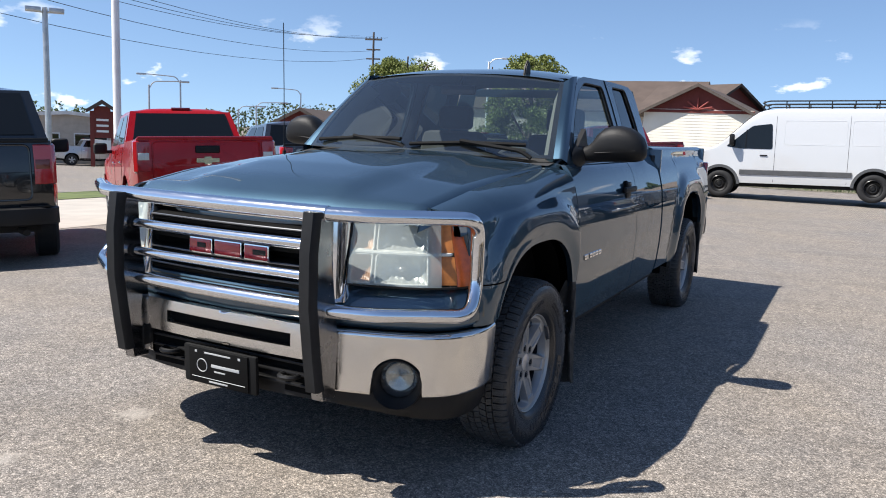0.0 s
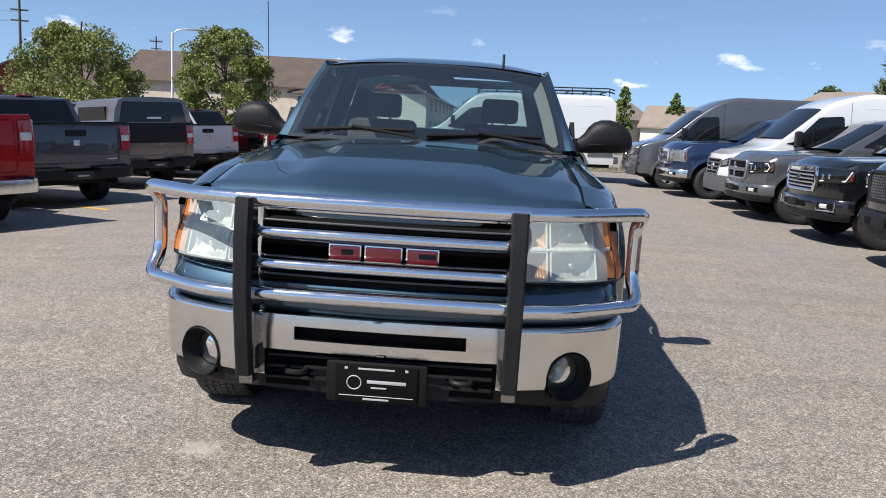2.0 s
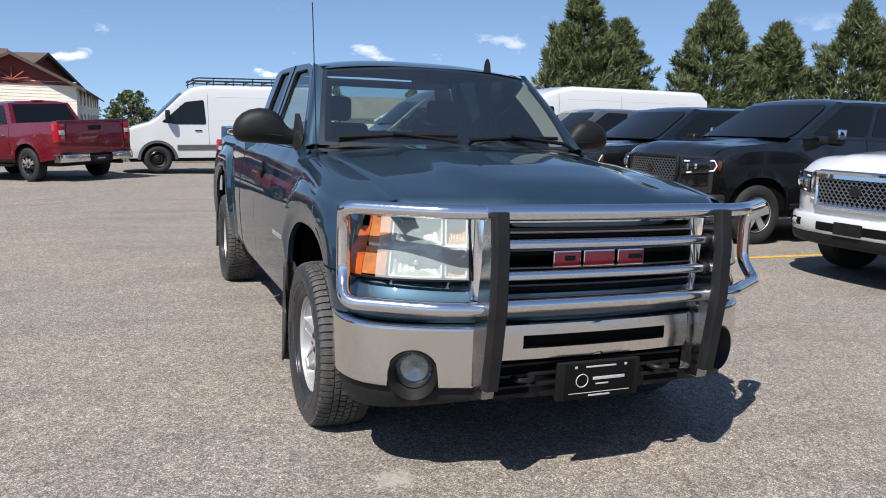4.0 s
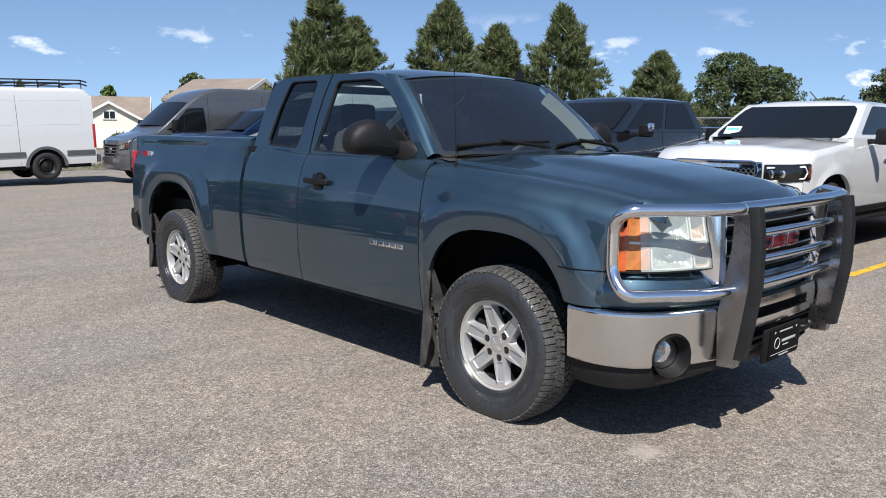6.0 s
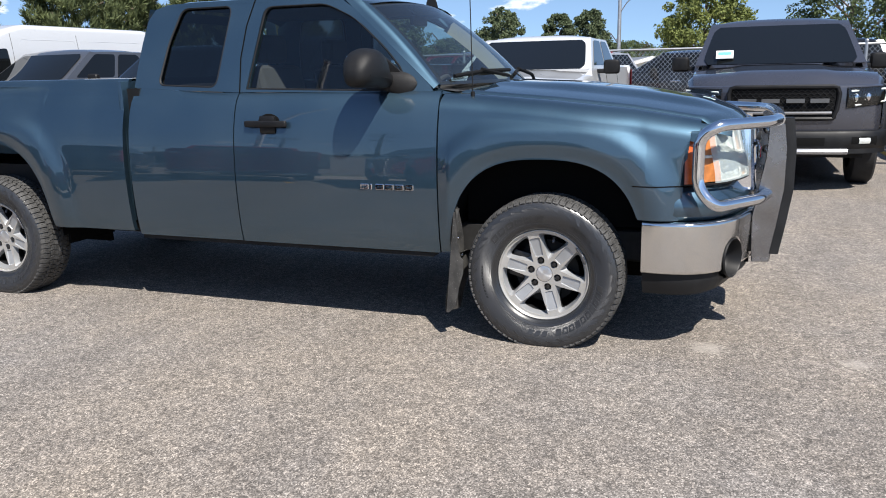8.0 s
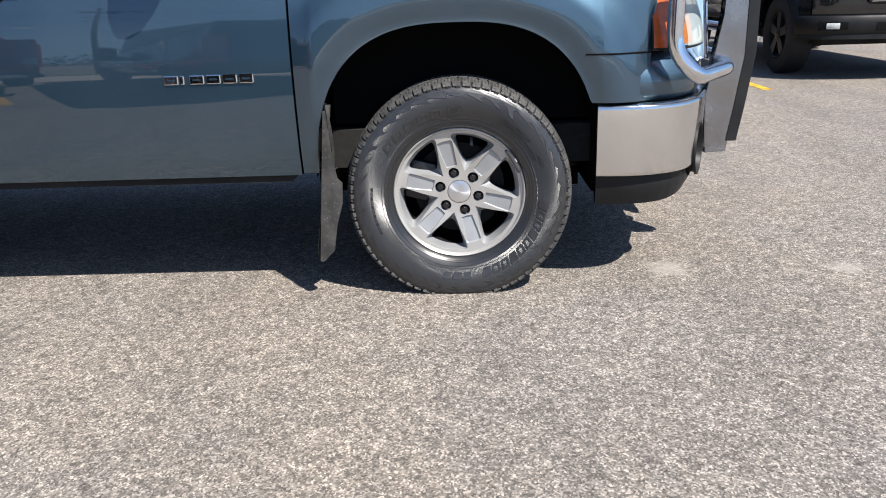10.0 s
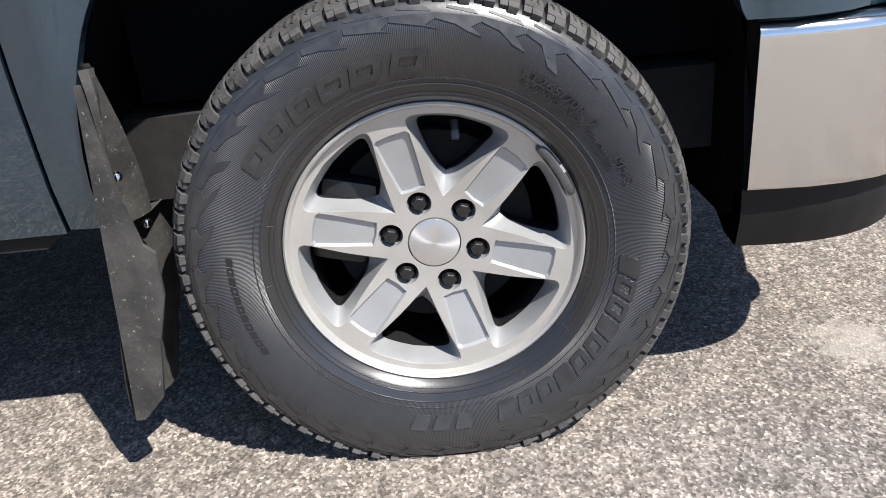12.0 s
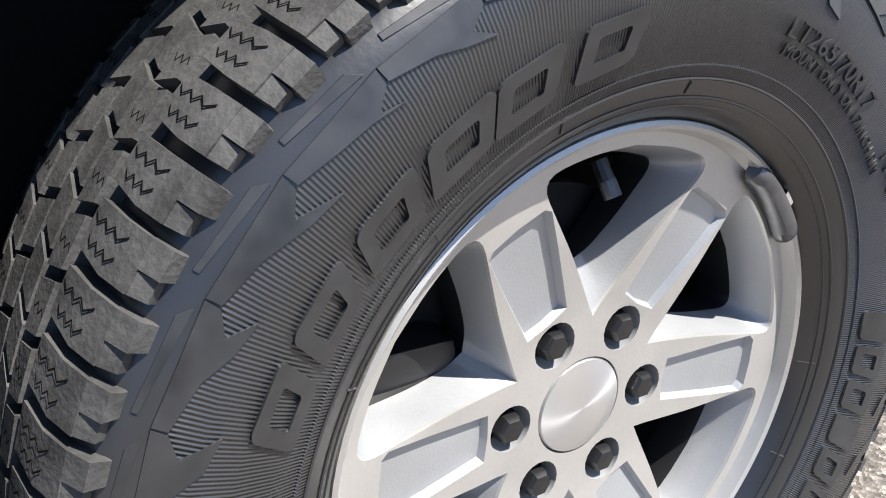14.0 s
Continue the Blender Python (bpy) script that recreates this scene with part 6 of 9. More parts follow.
def vehicle(label, category, m, paint_, L=5.9, W=1.0, hood=(1.0, 1.18, 1.27), cowl=1.55, belt=1.30, top=1.92, cab=(2.45, 3.75, 4.1), bed=1.38, axles=(0.98, 4.62), wheel_r=0.40, arch_r=0.50, style="silver", nose_="chrome", open_bed=True, floor=0.46, taper=0.16, trim="chrome", front_detail=True, rear_detail=True, tail_name=None, group="parked pickups", flare=0.02, cladding=False, lamp="stack", doors=2, grille="bars", painted_bumper=False, skid=False, tow_mirror=False):
    """A parked pickup or estate: body sides with wheel arches, bonnet, glasshouse with panes, lamps, bumpers, wheels.
    hood: heights at the nose, behind it and at the screen; cab: y of the screen's top, roof's end and cab's end."""
    v = thing(name_of(category), label, category, group, m)

    nose_plan = [(0, -0.02), (0.30 * W, -0.010), (0.55 * W, 0.03), (0.74 * W, 0.09), (0.87 * W, 0.175), (0.932 * W, 0.26), (0.966 * W, 0.37), (0.982 * W, 0.50)]

    def nose_y(x):
        return float(np.interp(abs(x), [p[0] for p in nose_plan], [p[1] for p in nose_plan]))

    def hood_z(y, y0):
        """Rounded lip at the nose, then a gentle rise to the screen."""
        k = (y - y0) / (cowl - y0)
        return hood[0] + (hood[1] - hood[0]) * (1 - (1 - min(1, max(0, k) / 0.26)) ** 2.4) + (hood[2] - hood[1]) * smoothstep(0.1, 1.0, k)

    def zt(y):
        if y < cowl:
            return hood_z(y, 0.24 if front_detail else 0.02) - 0.06
        if y < cab[2]:
            return belt
        return bed if open_bed else belt

    def sx(y, z):
        x = W * lerp([(0, 0.86), (0.12, 0.90), (0.24, 0.94), (0.4, 0.972), (0.9, 0.99), (1.5, 0.985), (L - 0.5, 0.985), (L - 0.1, 0.97), (L, 0.95)], y)
        x *= lerp([(0.3, 0.94), (0.5, 0.975), (0.8, 1.0), (1.05, 0.995), (1.25, 0.965), (1.45, 0.93)], z)
        for ay in axles:
            d = math.hypot(y - ay, max(0, z - wheel_r)) - arch_r
            x += flare * (1 - smoothstep(0.0, 0.13, d))
        return x

    def zb(y):
        b = floor + 0.10 * smoothstep(0.25, 0.0, y) + 0.08 * smoothstep(L - 0.9, L, y)
        for ay in axles:
            if abs(y - ay) < arch_r:
                b = max(b, wheel_r + (arch_r ** 2.4 - abs(y - ay) ** 2.4) ** (1 / 2.4))
        return b
    ys = sorted(set(np.linspace(0.24 if front_detail else 0.02, L - 0.02, 34)) | {a + arch_r * 0.9999 * math.cos(t) for a in axles for t in np.linspace(0, math.pi, 19)} | {cowl, cowl + 0.001, cab[2], cab[2] + 0.001})
    for sgn in (-1, 1):
        bm = bmesh.new()
        rows = []
        for y in ys:
            b, t = zb(y), zt(y)
            col = [(sgn * (sx(y, b) - 0.05), y, b + 0.003)] + [(sgn * sx(y, b + (t - b) * k / 10), y, b + (t - b) * k / 10) for k in range(11)]
            col.append((sgn * (sx(y, t) - 0.06), y, t + 0.05 if y < cowl else t + 0.012))
            rows.append(col)
        grid(bm, rows)
        part("body_side", bm, paint_, v, angle=50)
        for ay in axles:
            # solid block filling the arch, its near-black colour standing for shade
            bm = bmesh.new()
            box(bm, sgn * 0.35, sgn * (W - 0.06), ay - arch_r - 0.02, ay + arch_r + 0.02, wheel_r + 0.05, wheel_r + arch_r + 0.01)
            part("wheel_house", bm, M["dark"], v)
            if flare > 0.03 or cladding:
                bm = bmesh.new()
                rows = []
                for t in np.linspace(0.0, math.pi, 22):
                    row = []
                    for dr, dx in ((-0.005, -0.03), (-0.005, 0.012), (0.03, 0.016), (0.07, 0.003), (0.075, -0.01)):
                        y, z = ay + (arch_r + dr) * math.cos(t), wheel_r + (arch_r + dr) * math.sin(t)
                        row.append((sgn * (sx(y, z) + dx), y, z))
                    rows.append(row)
                grid(bm, rows)
                part("arch_moulding", bm, M["black"], v)
        for d in range(doors):
            yd = cowl + 0.08 + (cab[2] - cowl - 0.2) * (d + 1) / doors
            bm = bmesh.new()
            box(bm, sgn * (sx(yd, 1.0) - 0.01), sgn * (sx(yd, 1.0) + 0.02), yd - 0.30, yd - 0.10, 1.08, 1.11, 0.008)
            part("door_handle", bm, paint_ if trim != "chrome" else M["chrome"], v)
            bm = bmesh.new()
            tube(bm, [(sgn * (sx(yd, z) + 0.001), yd, z) for z in np.linspace(floor + 0.03, belt, 8)], 0.004, 5)
            part("door_seam", bm, M["dark"], v)
        bm = bmesh.new()
        box(bm, sgn * (W - 0.10), sgn * (W + 0.02), axles[0] + arch_r + 0.12, axles[1] - arch_r - 0.12, floor - 0.10, floor - 0.055, 0.015)
        part("running_board", bm, M["black"], v)
        bm = bmesh.new()
        rows = [[(sgn * (sx(y, z) + dx), y, z) for z, dx in ((floor + 0.0, -0.02), (floor + 0.01, 0.012), (floor + 0.07, 0.014), (floor + 0.085, -0.01))] for y in np.linspace(axles[0] + arch_r + 0.04, axles[1] - arch_r - 0.04, 8)]
        grid(bm, rows)
        part("sill_moulding", bm, M["black"] if trim != "paint" else paint_, v)
        mir = new("door_mirror", None)
        mir.parent = v
        if tow_mirror:
            bm = bmesh.new()
            box(bm, sgn * (W + 0.20), sgn * (W + 0.26), cowl + 0.40, cowl + 0.52, belt + 0.0, belt + 0.14, 0.02, 2)
            part("mirror_cap", bm, M["chrome"], mir)
        bm = bmesh.new()
        box(bm, sgn * (W + 0.02), sgn * (W + 0.25), cowl + 0.42, cowl + 0.54, belt - 0.08, belt + 0.12, 0.055, 3)
        part("housing", bm, M["black"] if trim != "paint" else paint_, mir)
        bm = bmesh.new()
        box(bm, sgn * (W - 0.14), sgn * (W + 0.06), cowl + 0.44, cowl + 0.50, belt - 0.07, belt - 0.01, 0.015)
        part("arm", bm, M["black"], mir)
    # bonnet
    bm = bmesh.new()
    rows = []
    for k in [0, 0.012, 0.03, 0.06, 0.1, 0.15, 0.2, 0.26] + list(np.linspace(0.34, 1, 9)):
        row = []
        for u in np.linspace(-1, 1, 19):
            y0 = (nose_y(u * 0.90 * W) if front_detail else 0.0) + 0.02
            y = y0 + (cowl - y0) * k
            hw = sx(max(0.02, y), zt(max(0.02, y))) - 0.05
            row.append((u * hw, y, hood_z(y, y0) - 0.012 + (0.03 * (1 - abs(u) ** 3) + 0.018 * (1 - smoothstep(0.42, 0.6, abs(u)))) * smoothstep(0, 0.15, k)))
        rows.append(row)
    grid(bm, rows)
    part("bonnet", bm, paint_, v, angle=60)
    # glasshouse
    ws0, ws1, r1, c1 = cowl, cab[0], cab[1], cab[2]
    wb, wt = W * 0.93, W * (0.93 - taper)

    def gh(u, y, z):
        k = (z - belt) / (top - belt)
        return u * (wb + (wt - wb) * k)

    def edge_y(k, front):
        return (ws0 + (ws1 - ws0) * k) if front else (c1 + (r1 - c1) * k)
    bm = bmesh.new()
    rows = []
    for u in np.linspace(-1, 1, 15):
        col = []
        for k in np.linspace(0, 0.91, 8):
            z = belt + (top - belt) * k
            col.append((gh(u, 0, z), edge_y(k, True) - 0.16 * (1 - u * u) * (1 - k * 0.6), z))
        for t in np.linspace(0.05, 0.95, 11):
            z = top + 0.012 - 0.062 * abs(u) ** 4 - 0.02 * (2 * t - 1) ** 2
            col.append((gh(u, 0, top), ws1 + (r1 - ws1) * t - 0.06 * (1 - u * u) * (1 - t), z))
        for k in np.linspace(0.91, 0, 8):
            z = belt + (top - belt) * k
            col.append((gh(u, 0, z), edge_y(k, False), z))
        rows.append(col)
    grid(bm, rows)
    for sgn in (-1, 1):
        loop = [(edge_y(k, True), belt + (top - belt) * k) for k in np.linspace(0, 0.91, 8)] + [(ws1 + (r1 - ws1) * t, top - 0.05 - 0.02 * (2 * t - 1) ** 2) for t in np.linspace(0.05, 0.95, 11)] + [(edge_y(k, False), belt + (top - belt) * k) for k in np.linspace(0.91, 0, 8)]
        bm.faces.new([bm.verts.new((gh(sgn, 0, min(z, top)), y, z)) for y, z in loop])
    part("cab_shell", bm, paint_, v, angle=45)
    bm = bmesh.new()
    def pane_w(k):
        return 0.915 - 0.07 * ((k - 0.41) / 0.41) ** 8
    grid(bm, [[(gh(u * pane_w(k), 0, belt + (top - belt) * k), edge_y(k, True) - 0.16 * (1 - (u * pane_w(k)) ** 2) * (1 - k * 0.6) - 0.012, belt + (top - belt) * k + 0.008) for u in np.linspace(-1, 1, 15)] for k in np.linspace(0.0, 0.82, 10)])
    part("windscreen", bm, M["car_glass"], v)
    bm = bmesh.new()
    grid(bm, [[(gh(u * 0.88, 0, belt + (top - belt) * k), edge_y(k, False) + 0.012, belt + (top - belt) * k) for u in np.linspace(-1, 1, 7)] for k in np.linspace(0.12, 0.86, 5)])
    part("rear_window", bm, M["car_glass"], v)
    k0, k1 = 0.10, 0.83
    for sgn in (-1, 1):
        cuts = np.linspace(0, 1, doors + 1)
        for i in range(doors):
            bm = bmesh.new()
            quad = []
            for k, order in ((k0, (cuts[i], cuts[i + 1])), (k1, (cuts[i + 1], cuts[i]))):
                f, b = edge_y(k, True) + 0.14, edge_y(k, False) - 0.14
                for j, t in enumerate(order):
                    off = 0.045 * ((1 if (j == 0) == (k == k0) else -1))
                    z = belt + (top - belt) * k
                    quad.append((gh(sgn, 0, z) + sgn * 0.006, f + (b - f) * t + off, z))
            loop = rounded([Vector(quad[0]).lerp(Vector(quad[1]), 0.5)] + [Vector(q) for q in quad[1:]] + [Vector(quad[0]), Vector(quad[0]).lerp(Vector(quad[1]), 0.5)], 0.07, 4)[:-1]
            bm.faces.new([bm.verts.new(p) for p in loop])
            part("side_window", bm, M["car_glass"], v)
    # load bed or boot, tail
    bm = bmesh.new()
    if open_bed:
        box(bm, -W + 0.12, W - 0.12, cab[2], L - 0.06, 0.75, 0.85)
        part("load_floor", bm, M["black"], v)
        bm = bmesh.new()
    zt_ = (bed if open_bed else belt) + 0.01
    box(bm, -W * 0.95, W * 0.95, L - 0.07, L, 0.62, zt_, 0.02)
    gate = part("tailgate", bm, paint_, v)
    if rear_detail:
        # pressed edges of the gate, its handle, stepped bumper with corner pads
        bm = bmesh.new()
        ring = rounded([(0, L + 0.001, zt_ - 0.05), (W * 0.74, L + 0.001, zt_ - 0.05), (W * 0.74, L + 0.001, 0.72), (-W * 0.74, L + 0.001, 0.72), (-W * 0.74, L + 0.001, zt_ - 0.05), (0, L + 0.001, zt_ - 0.05)], 0.07, 4)[:-1]
        tube(bm, ring, 0.011, 6, closed=True)
        part("gate_pressing", bm, paint_, gate)
        bm = bmesh.new()
        box(bm, -W * 0.93, W * 0.93, L - 0.05, L + 0.018, zt_ - 0.025, zt_ + 0.022, 0.012)
        part("gate_cap", bm, paint_ if trim == "chrome" else M["black"], gate)
        bm = bmesh.new()
        box(bm, -0.17, 0.17, L - 0.004, L + 0.016, zt_ - 0.215, zt_ - 0.11, 0.018, 3)
        part("gate_handle", bm, M["black"], gate)
        rb = new("rear_bumper", None)
        rb.parent = v
        bmat = M["bumper_chrome"] if trim == "chrome" else M["black"]
        for sgn in (-1, 1):
            bm = bmesh.new()
            rows = []
            for x, y in ((0.30, 0.155), (0.60, 0.15), (0.80, 0.13), (0.92, 0.08), (0.985, -0.02), (0.99, -0.16)):
                rows.append([(sgn * (x - 0.03) * W, L + y - 0.04, 0.45), (sgn * x * W, L + y - 0.006, 0.46), (sgn * x * W, L + y + 0.006, 0.54), (sgn * x * W, L + y, 0.625), (sgn * (x - 0.015) * W, L + y - 0.02, 0.64), (sgn * (x - 0.1) * W, L - 0.06, 0.645)])
            grid(bm, rows)
            part("corner", bm, bmat, rb, angle=40)
            bm = bmesh.new()
            box(bm, sgn * 0.62 * W, sgn * 0.90 * W, L - 0.02, L + 0.10, 0.642, 0.655, 0.004)
            part("step_pad", bm, M["black"], rb)
        bm = bmesh.new()
        box(bm, -W * 0.305, W * 0.305, L - 0.04, L + 0.15, 0.44, 0.58, 0.02)
        part("step", bm, M["black"], rb)
        bm = bmesh.new()
        box(bm, -0.18, 0.18, L + 0.148, L + 0.158, 0.46, 0.57, 0.004)
        part("plate_panel", bm, M["lug"], rb)
        bm = bmesh.new()
        box(bm, -0.10, 0.10, L + 0.158, L + 0.163, 0.50, 0.525)
        part("printed_bar", bm, M["plate_print"], rb)
        bm = bmesh.new()
        tube(bm, [(-0.55, L - 0.9, 0.40), (-0.60, L - 0.2, 0.38), (-0.66, L + 0.02, 0.37)], 0.035, 10)
        part("exhaust_pipe", bm, M["under"], v)
        bm = bmesh.new()
        box(bm, -0.15, 0.15, cab[1] - 0.06, cab[1] + 0.0, top - 0.022, top + 0.012, 0.008)
        part("high_brake_lamp", bm, M["red_lens"], v)
        if tail_name == "emblem":
            bm = bmesh.new()
            prism(bm, [(-0.16, -0.03), (-0.05, -0.03), (-0.05, -0.055), (0.05, -0.055), (0.05, -0.03), (0.16, -0.03), (0.16, 0.03), (0.05, 0.03), (0.05, 0.055), (-0.05, 0.055), (-0.05, 0.03), (-0.16, 0.03)], L, L + 0.014, "y")
            bmesh.ops.translate(bm, verts=bm.verts, vec=(0, 0, zt_ - 0.32))
            part("emblem", bm, M["brass"], gate)
            for k in range(9):
                bm = bmesh.new()
                x = W * 0.70 - 0.07 * k
                box(bm, x - 0.05, x, L, L + 0.008, 0.745, 0.79, 0.002, 1)
                part("name_bar", bm, M["silver_letter"], gate)
        elif tail_name:
            bm = bmesh.new()
            box(bm, -0.055, 0.055, L, L + 0.012, zt_ - 0.37, zt_ - 0.27, 0.02)
            part("emblem", bm, M["silver_letter"], gate)
            bm = bmesh.new()
            box(bm, -W * 0.70, -W * 0.52, L, L + 0.006, 0.76, 0.785, 0.002, 1)
            part("name_bar", bm, M["silver_letter"], gate)
    for sgn in (-1, 1):
        zl = zt_ - 0.035
        tl = new("tail_lamp", None)
        tl.parent = v
        bm = bmesh.new()
        rows = []
        for x, y in ((0.775, 0.012), (0.86, 0.018), (0.945, 0.010), (0.982, -0.03), (0.988, -0.10), (0.985, -0.15)):
            rows.append([(sgn * (x - 0.015) * W, L + y - 0.03, zl - 0.44), (sgn * x * W, L + y, zl - 0.425), (sgn * (x + 0.004) * W, L + y + 0.005, zl - 0.22), (sgn * x * W, L + y, zl - 0.02), (sgn * (x - 0.015) * W, L + y - 0.03, zl)])
        grid(bm, rows)
        part("lens", bm, M["red_lens"], tl, angle=40)
        bm = bmesh.new()
        box(bm, sgn * W * 0.79, sgn * W * 0.93, L + 0.012, L + 0.026, zl - 0.27, zl - 0.17, 0.008)
        part("reversing_lens", bm, M["reflector"] if open_bed else M["marker"], tl)
    # front: fascia, grille, lamps and bumper follow one plan curve from the middle round to the side
    zn = hood[0]
    if front_detail:
        plan = nose_plan
        run = [0.0]
        for p, q in zip(plan, plan[1:]):
            run.append(run[-1] + math.hypot(q[0] - p[0], q[1] - p[1]))

        def at_x(x):
            return float(np.interp(x, [p[0] for p in plan], run))

        def fp(s_, out, sgn):
            def raw(q):
                return Vector((np.interp(q, run, [p[0] for p in plan]), np.interp(q, run, [p[1] for p in plan])))
            p = (raw(max(0, s_ - 0.015)) + 2 * raw(s_) + raw(s_ + 0.015)) / 4
            if s_ < 0.04:
                p.x = s_
            d = (raw(s_ + 0.03) - raw(max(0, s_ - 0.03))).normalized()
            p = p + Vector((d.y, -d.x)) * out
            return sgn * p.x, p.y

        def patch(name, s0, s1, rows_, mat, parent_, sides=(-1, 1), n=14, label="", mirror_=False):
            """A strip along the plan curve; rows_ gives (height, outwards) pairs, or a function of the place along it."""
            bm = bmesh.new()
            ss = [(q, 1) for q in np.linspace(s0, s1, n)]
            if mirror_:
                ss = [(q, -1) for q in np.linspace(s1, 0, n)][:-1] + [(q, 1) for q in np.linspace(0, s1, n)]
            grid(bm, [[(*fp(q, o, g if mirror_ else sides[0]), z) for z, o in (rows_(q) if callable(rows_) else rows_)] for q, g in ss])
            return part(name, bm, mat, parent_, label, angle=45)

        def rail(name, pts, r, mat, parent_, n=6, closed=False):
            bm = bmesh.new()
            tube(bm, [(*fp(abs(q), o, -1 if q < 0 else 1), z) for q, z, o in pts], r, n, closed=closed)
            return part(name, bm, mat, parent_)
        s_cor = at_x(0.932 * W)
        bright = M["chrome"] if nose_ == "chrome" else M["black"] if nose_ == "black" else M["satin"]
        patch("fascia", 0, s_cor, lambda q: [(0.62, -0.02), (0.68, 0.0), (0.80, 0.004), (zn - 0.10, 0.004), (zn - 0.045, 0.0), (zn - 0.018, -0.008), (zn - 0.008, -0.03)], paint_, v, n=18, mirror_=True)
        # grille
        sg = at_x(0.50 * W)
        z0, z1 = zn - 0.36, zn - 0.035
        gr = new("grille", None)
        gr.parent = v
        patch("well", 0, sg, [(z0, 0.006), ((z0 + z1) / 2, 0.010), (z1, 0.004)], M["grille_black"], gr, n=10, mirror_=True)
        loop = [(q, z0, 0.016) for q in np.linspace(-sg * 0.93, sg * 0.93, 13)] + [(sg, z0 + 0.10, 0.016), (sg * 1.03, z1 - 0.06, 0.014), (sg * 0.99, z1, 0.008)] + [(q, z1 + 0.012, 0.008) for q in np.linspace(sg * 0.9, -sg * 0.9, 13)] + [(-sg * 0.99, z1, 0.008), (-sg * 1.03, z1 - 0.06, 0.014), (-sg, z0 + 0.10, 0.016)]
        if nose_ == "chrome":
            # broad bright band over and beside the grille
            patch("top_band", 0, sg * 1.12, [(z1 - 0.055, 0.012), (z1 - 0.045, 0.034), (z1 + 0.005, 0.030), (z1 + 0.022, 0.004)], bright, gr, n=12, mirror_=True)
            for sgn in (-1, 1):
                patch("side_band", sg * 0.98, sg * 1.14, lambda q: [(z0 + 0.05, 0.008), (z0 + 0.07, 0.030), (z1 - 0.03, 0.032), (z1 + 0.01, 0.026)], bright, gr, (sgn,), 5)
        rail("surround", loop, 0.030 if nose_ == "chrome" else 0.024, bright, gr, 8, True)
        if grille == "bars":
            for z in np.linspace(z0 + 0.055, z1 - 0.05, 5):
                rail("bar", [(q, z, 0.022) for q in np.linspace(-sg * 0.95, sg * 0.95, 13)], 0.014, bright, gr)
        elif grille == "cross":
            for z in (z0 + 0.15, z0 + 0.18):
                rail("bar", [(q, z, 0.022) for q in np.linspace(-sg * 0.95, sg * 0.95, 13)], 0.020, bright, gr)
            rail("bar", [(0.0, z0 + 0.02, 0.024), (0.0, z1 - 0.02, 0.02)], 0.026, bright, gr)
        if grille in ("mesh", "cross"):
            rows_n = 9
            for k in range(rows_n):
                zz = z0 + 0.03 + (z1 - z0 - 0.06) * k / (rows_n - 1)
                pts = [(q, zz + 0.012 * (1 if (j + k) % 2 else -1), 0.014) for j, q in enumerate(np.linspace(-sg * 0.96, sg * 0.96, 35))]
                rail("mesh_wire", pts, 0.0045 if nose_ != "chrome" else 0.0065, M["satin"] if nose_ in ("chrome", "black") else M["black"], gr, 4)
        if grille == "letters":
            for k in range(9):
                zz = z0 + 0.03 + (z1 - z0 - 0.06) * k / 8
                rail("mesh_wire", [(q, zz + 0.012 * (1 if (j + k) % 2 else -1), 0.012) for j, q in enumerate(np.linspace(-sg * 0.96, sg * 0.96, 35))], 0.005, M["black"], gr, 4)
            for x0, x1 in ((-0.42, -0.25), (-0.20, -0.03), (0.03, 0.20), (0.25, 0.42)):
                rail("name_bar", [(q * W, z0 + 0.19, 0.026) for q in np.linspace(x0, x1, 4)], 0.030, M["cladding"], gr, 4)
            rail("bar", [(q, z0 + 0.06, 0.026) for q in np.linspace(-sg * 0.9, sg * 0.9, 13)], 0.016, M["satin"], gr)
        else:
            bm = bmesh.new()
            revolve(bm, [(-0.055, 0.0005), (-0.055, 0.052), (-0.03, 0.062)], 20, "y")
            bmesh.ops.translate(bm, verts=bm.verts, vec=(0, 0, (z0 + z1) / 2 + 0.01))
            part("emblem", bm, M["lug"], gr)
        # bumper, with its intake, fog lamps and black lower edge
        s_end = at_x(0.968 * W)
        bmat = M["bumper_chrome"] if nose_ == "chrome" and not painted_bumper else (paint_ if nose_ == "paint" or painted_bumper else M["black"])
        bp = new("front_bumper", None)
        bp.parent = v
        patch("shell", 0, s_end, [(0.47, 0.0), (0.475, 0.045), (0.50, 0.062), (0.58, 0.066), (0.645, 0.060), (0.665, 0.045), (0.67, -0.01)], bmat, bp, n=18, mirror_=True)
        patch("valance", 0, s_end * 0.97, [(0.36 + (floor - 0.46), -0.02), (0.38 + (floor - 0.46), 0.03), (0.43, 0.052), (0.48, 0.05), (0.50, 0.0)], M["black"], bp, n=14, mirror_=True)
        patch("intake", 0, at_x(0.40 * W), [(0.515, 0.066), (0.56, 0.070), (0.60, 0.066)], M["grille_black"], bp, n=8, mirror_=True)
        if skid:
            rail("skid_bar", [(q, 0.455, 0.075) for q in np.linspace(-at_x(0.6 * W), at_x(0.6 * W), 15)], 0.035, M["satin"], bp, 8)
        bm = bmesh.new()
        box(bm, -0.16, 0.16, -0.105, -0.082, 0.50, 0.62, 0.006)
        part("plate_panel", bm, M["black"], bp)
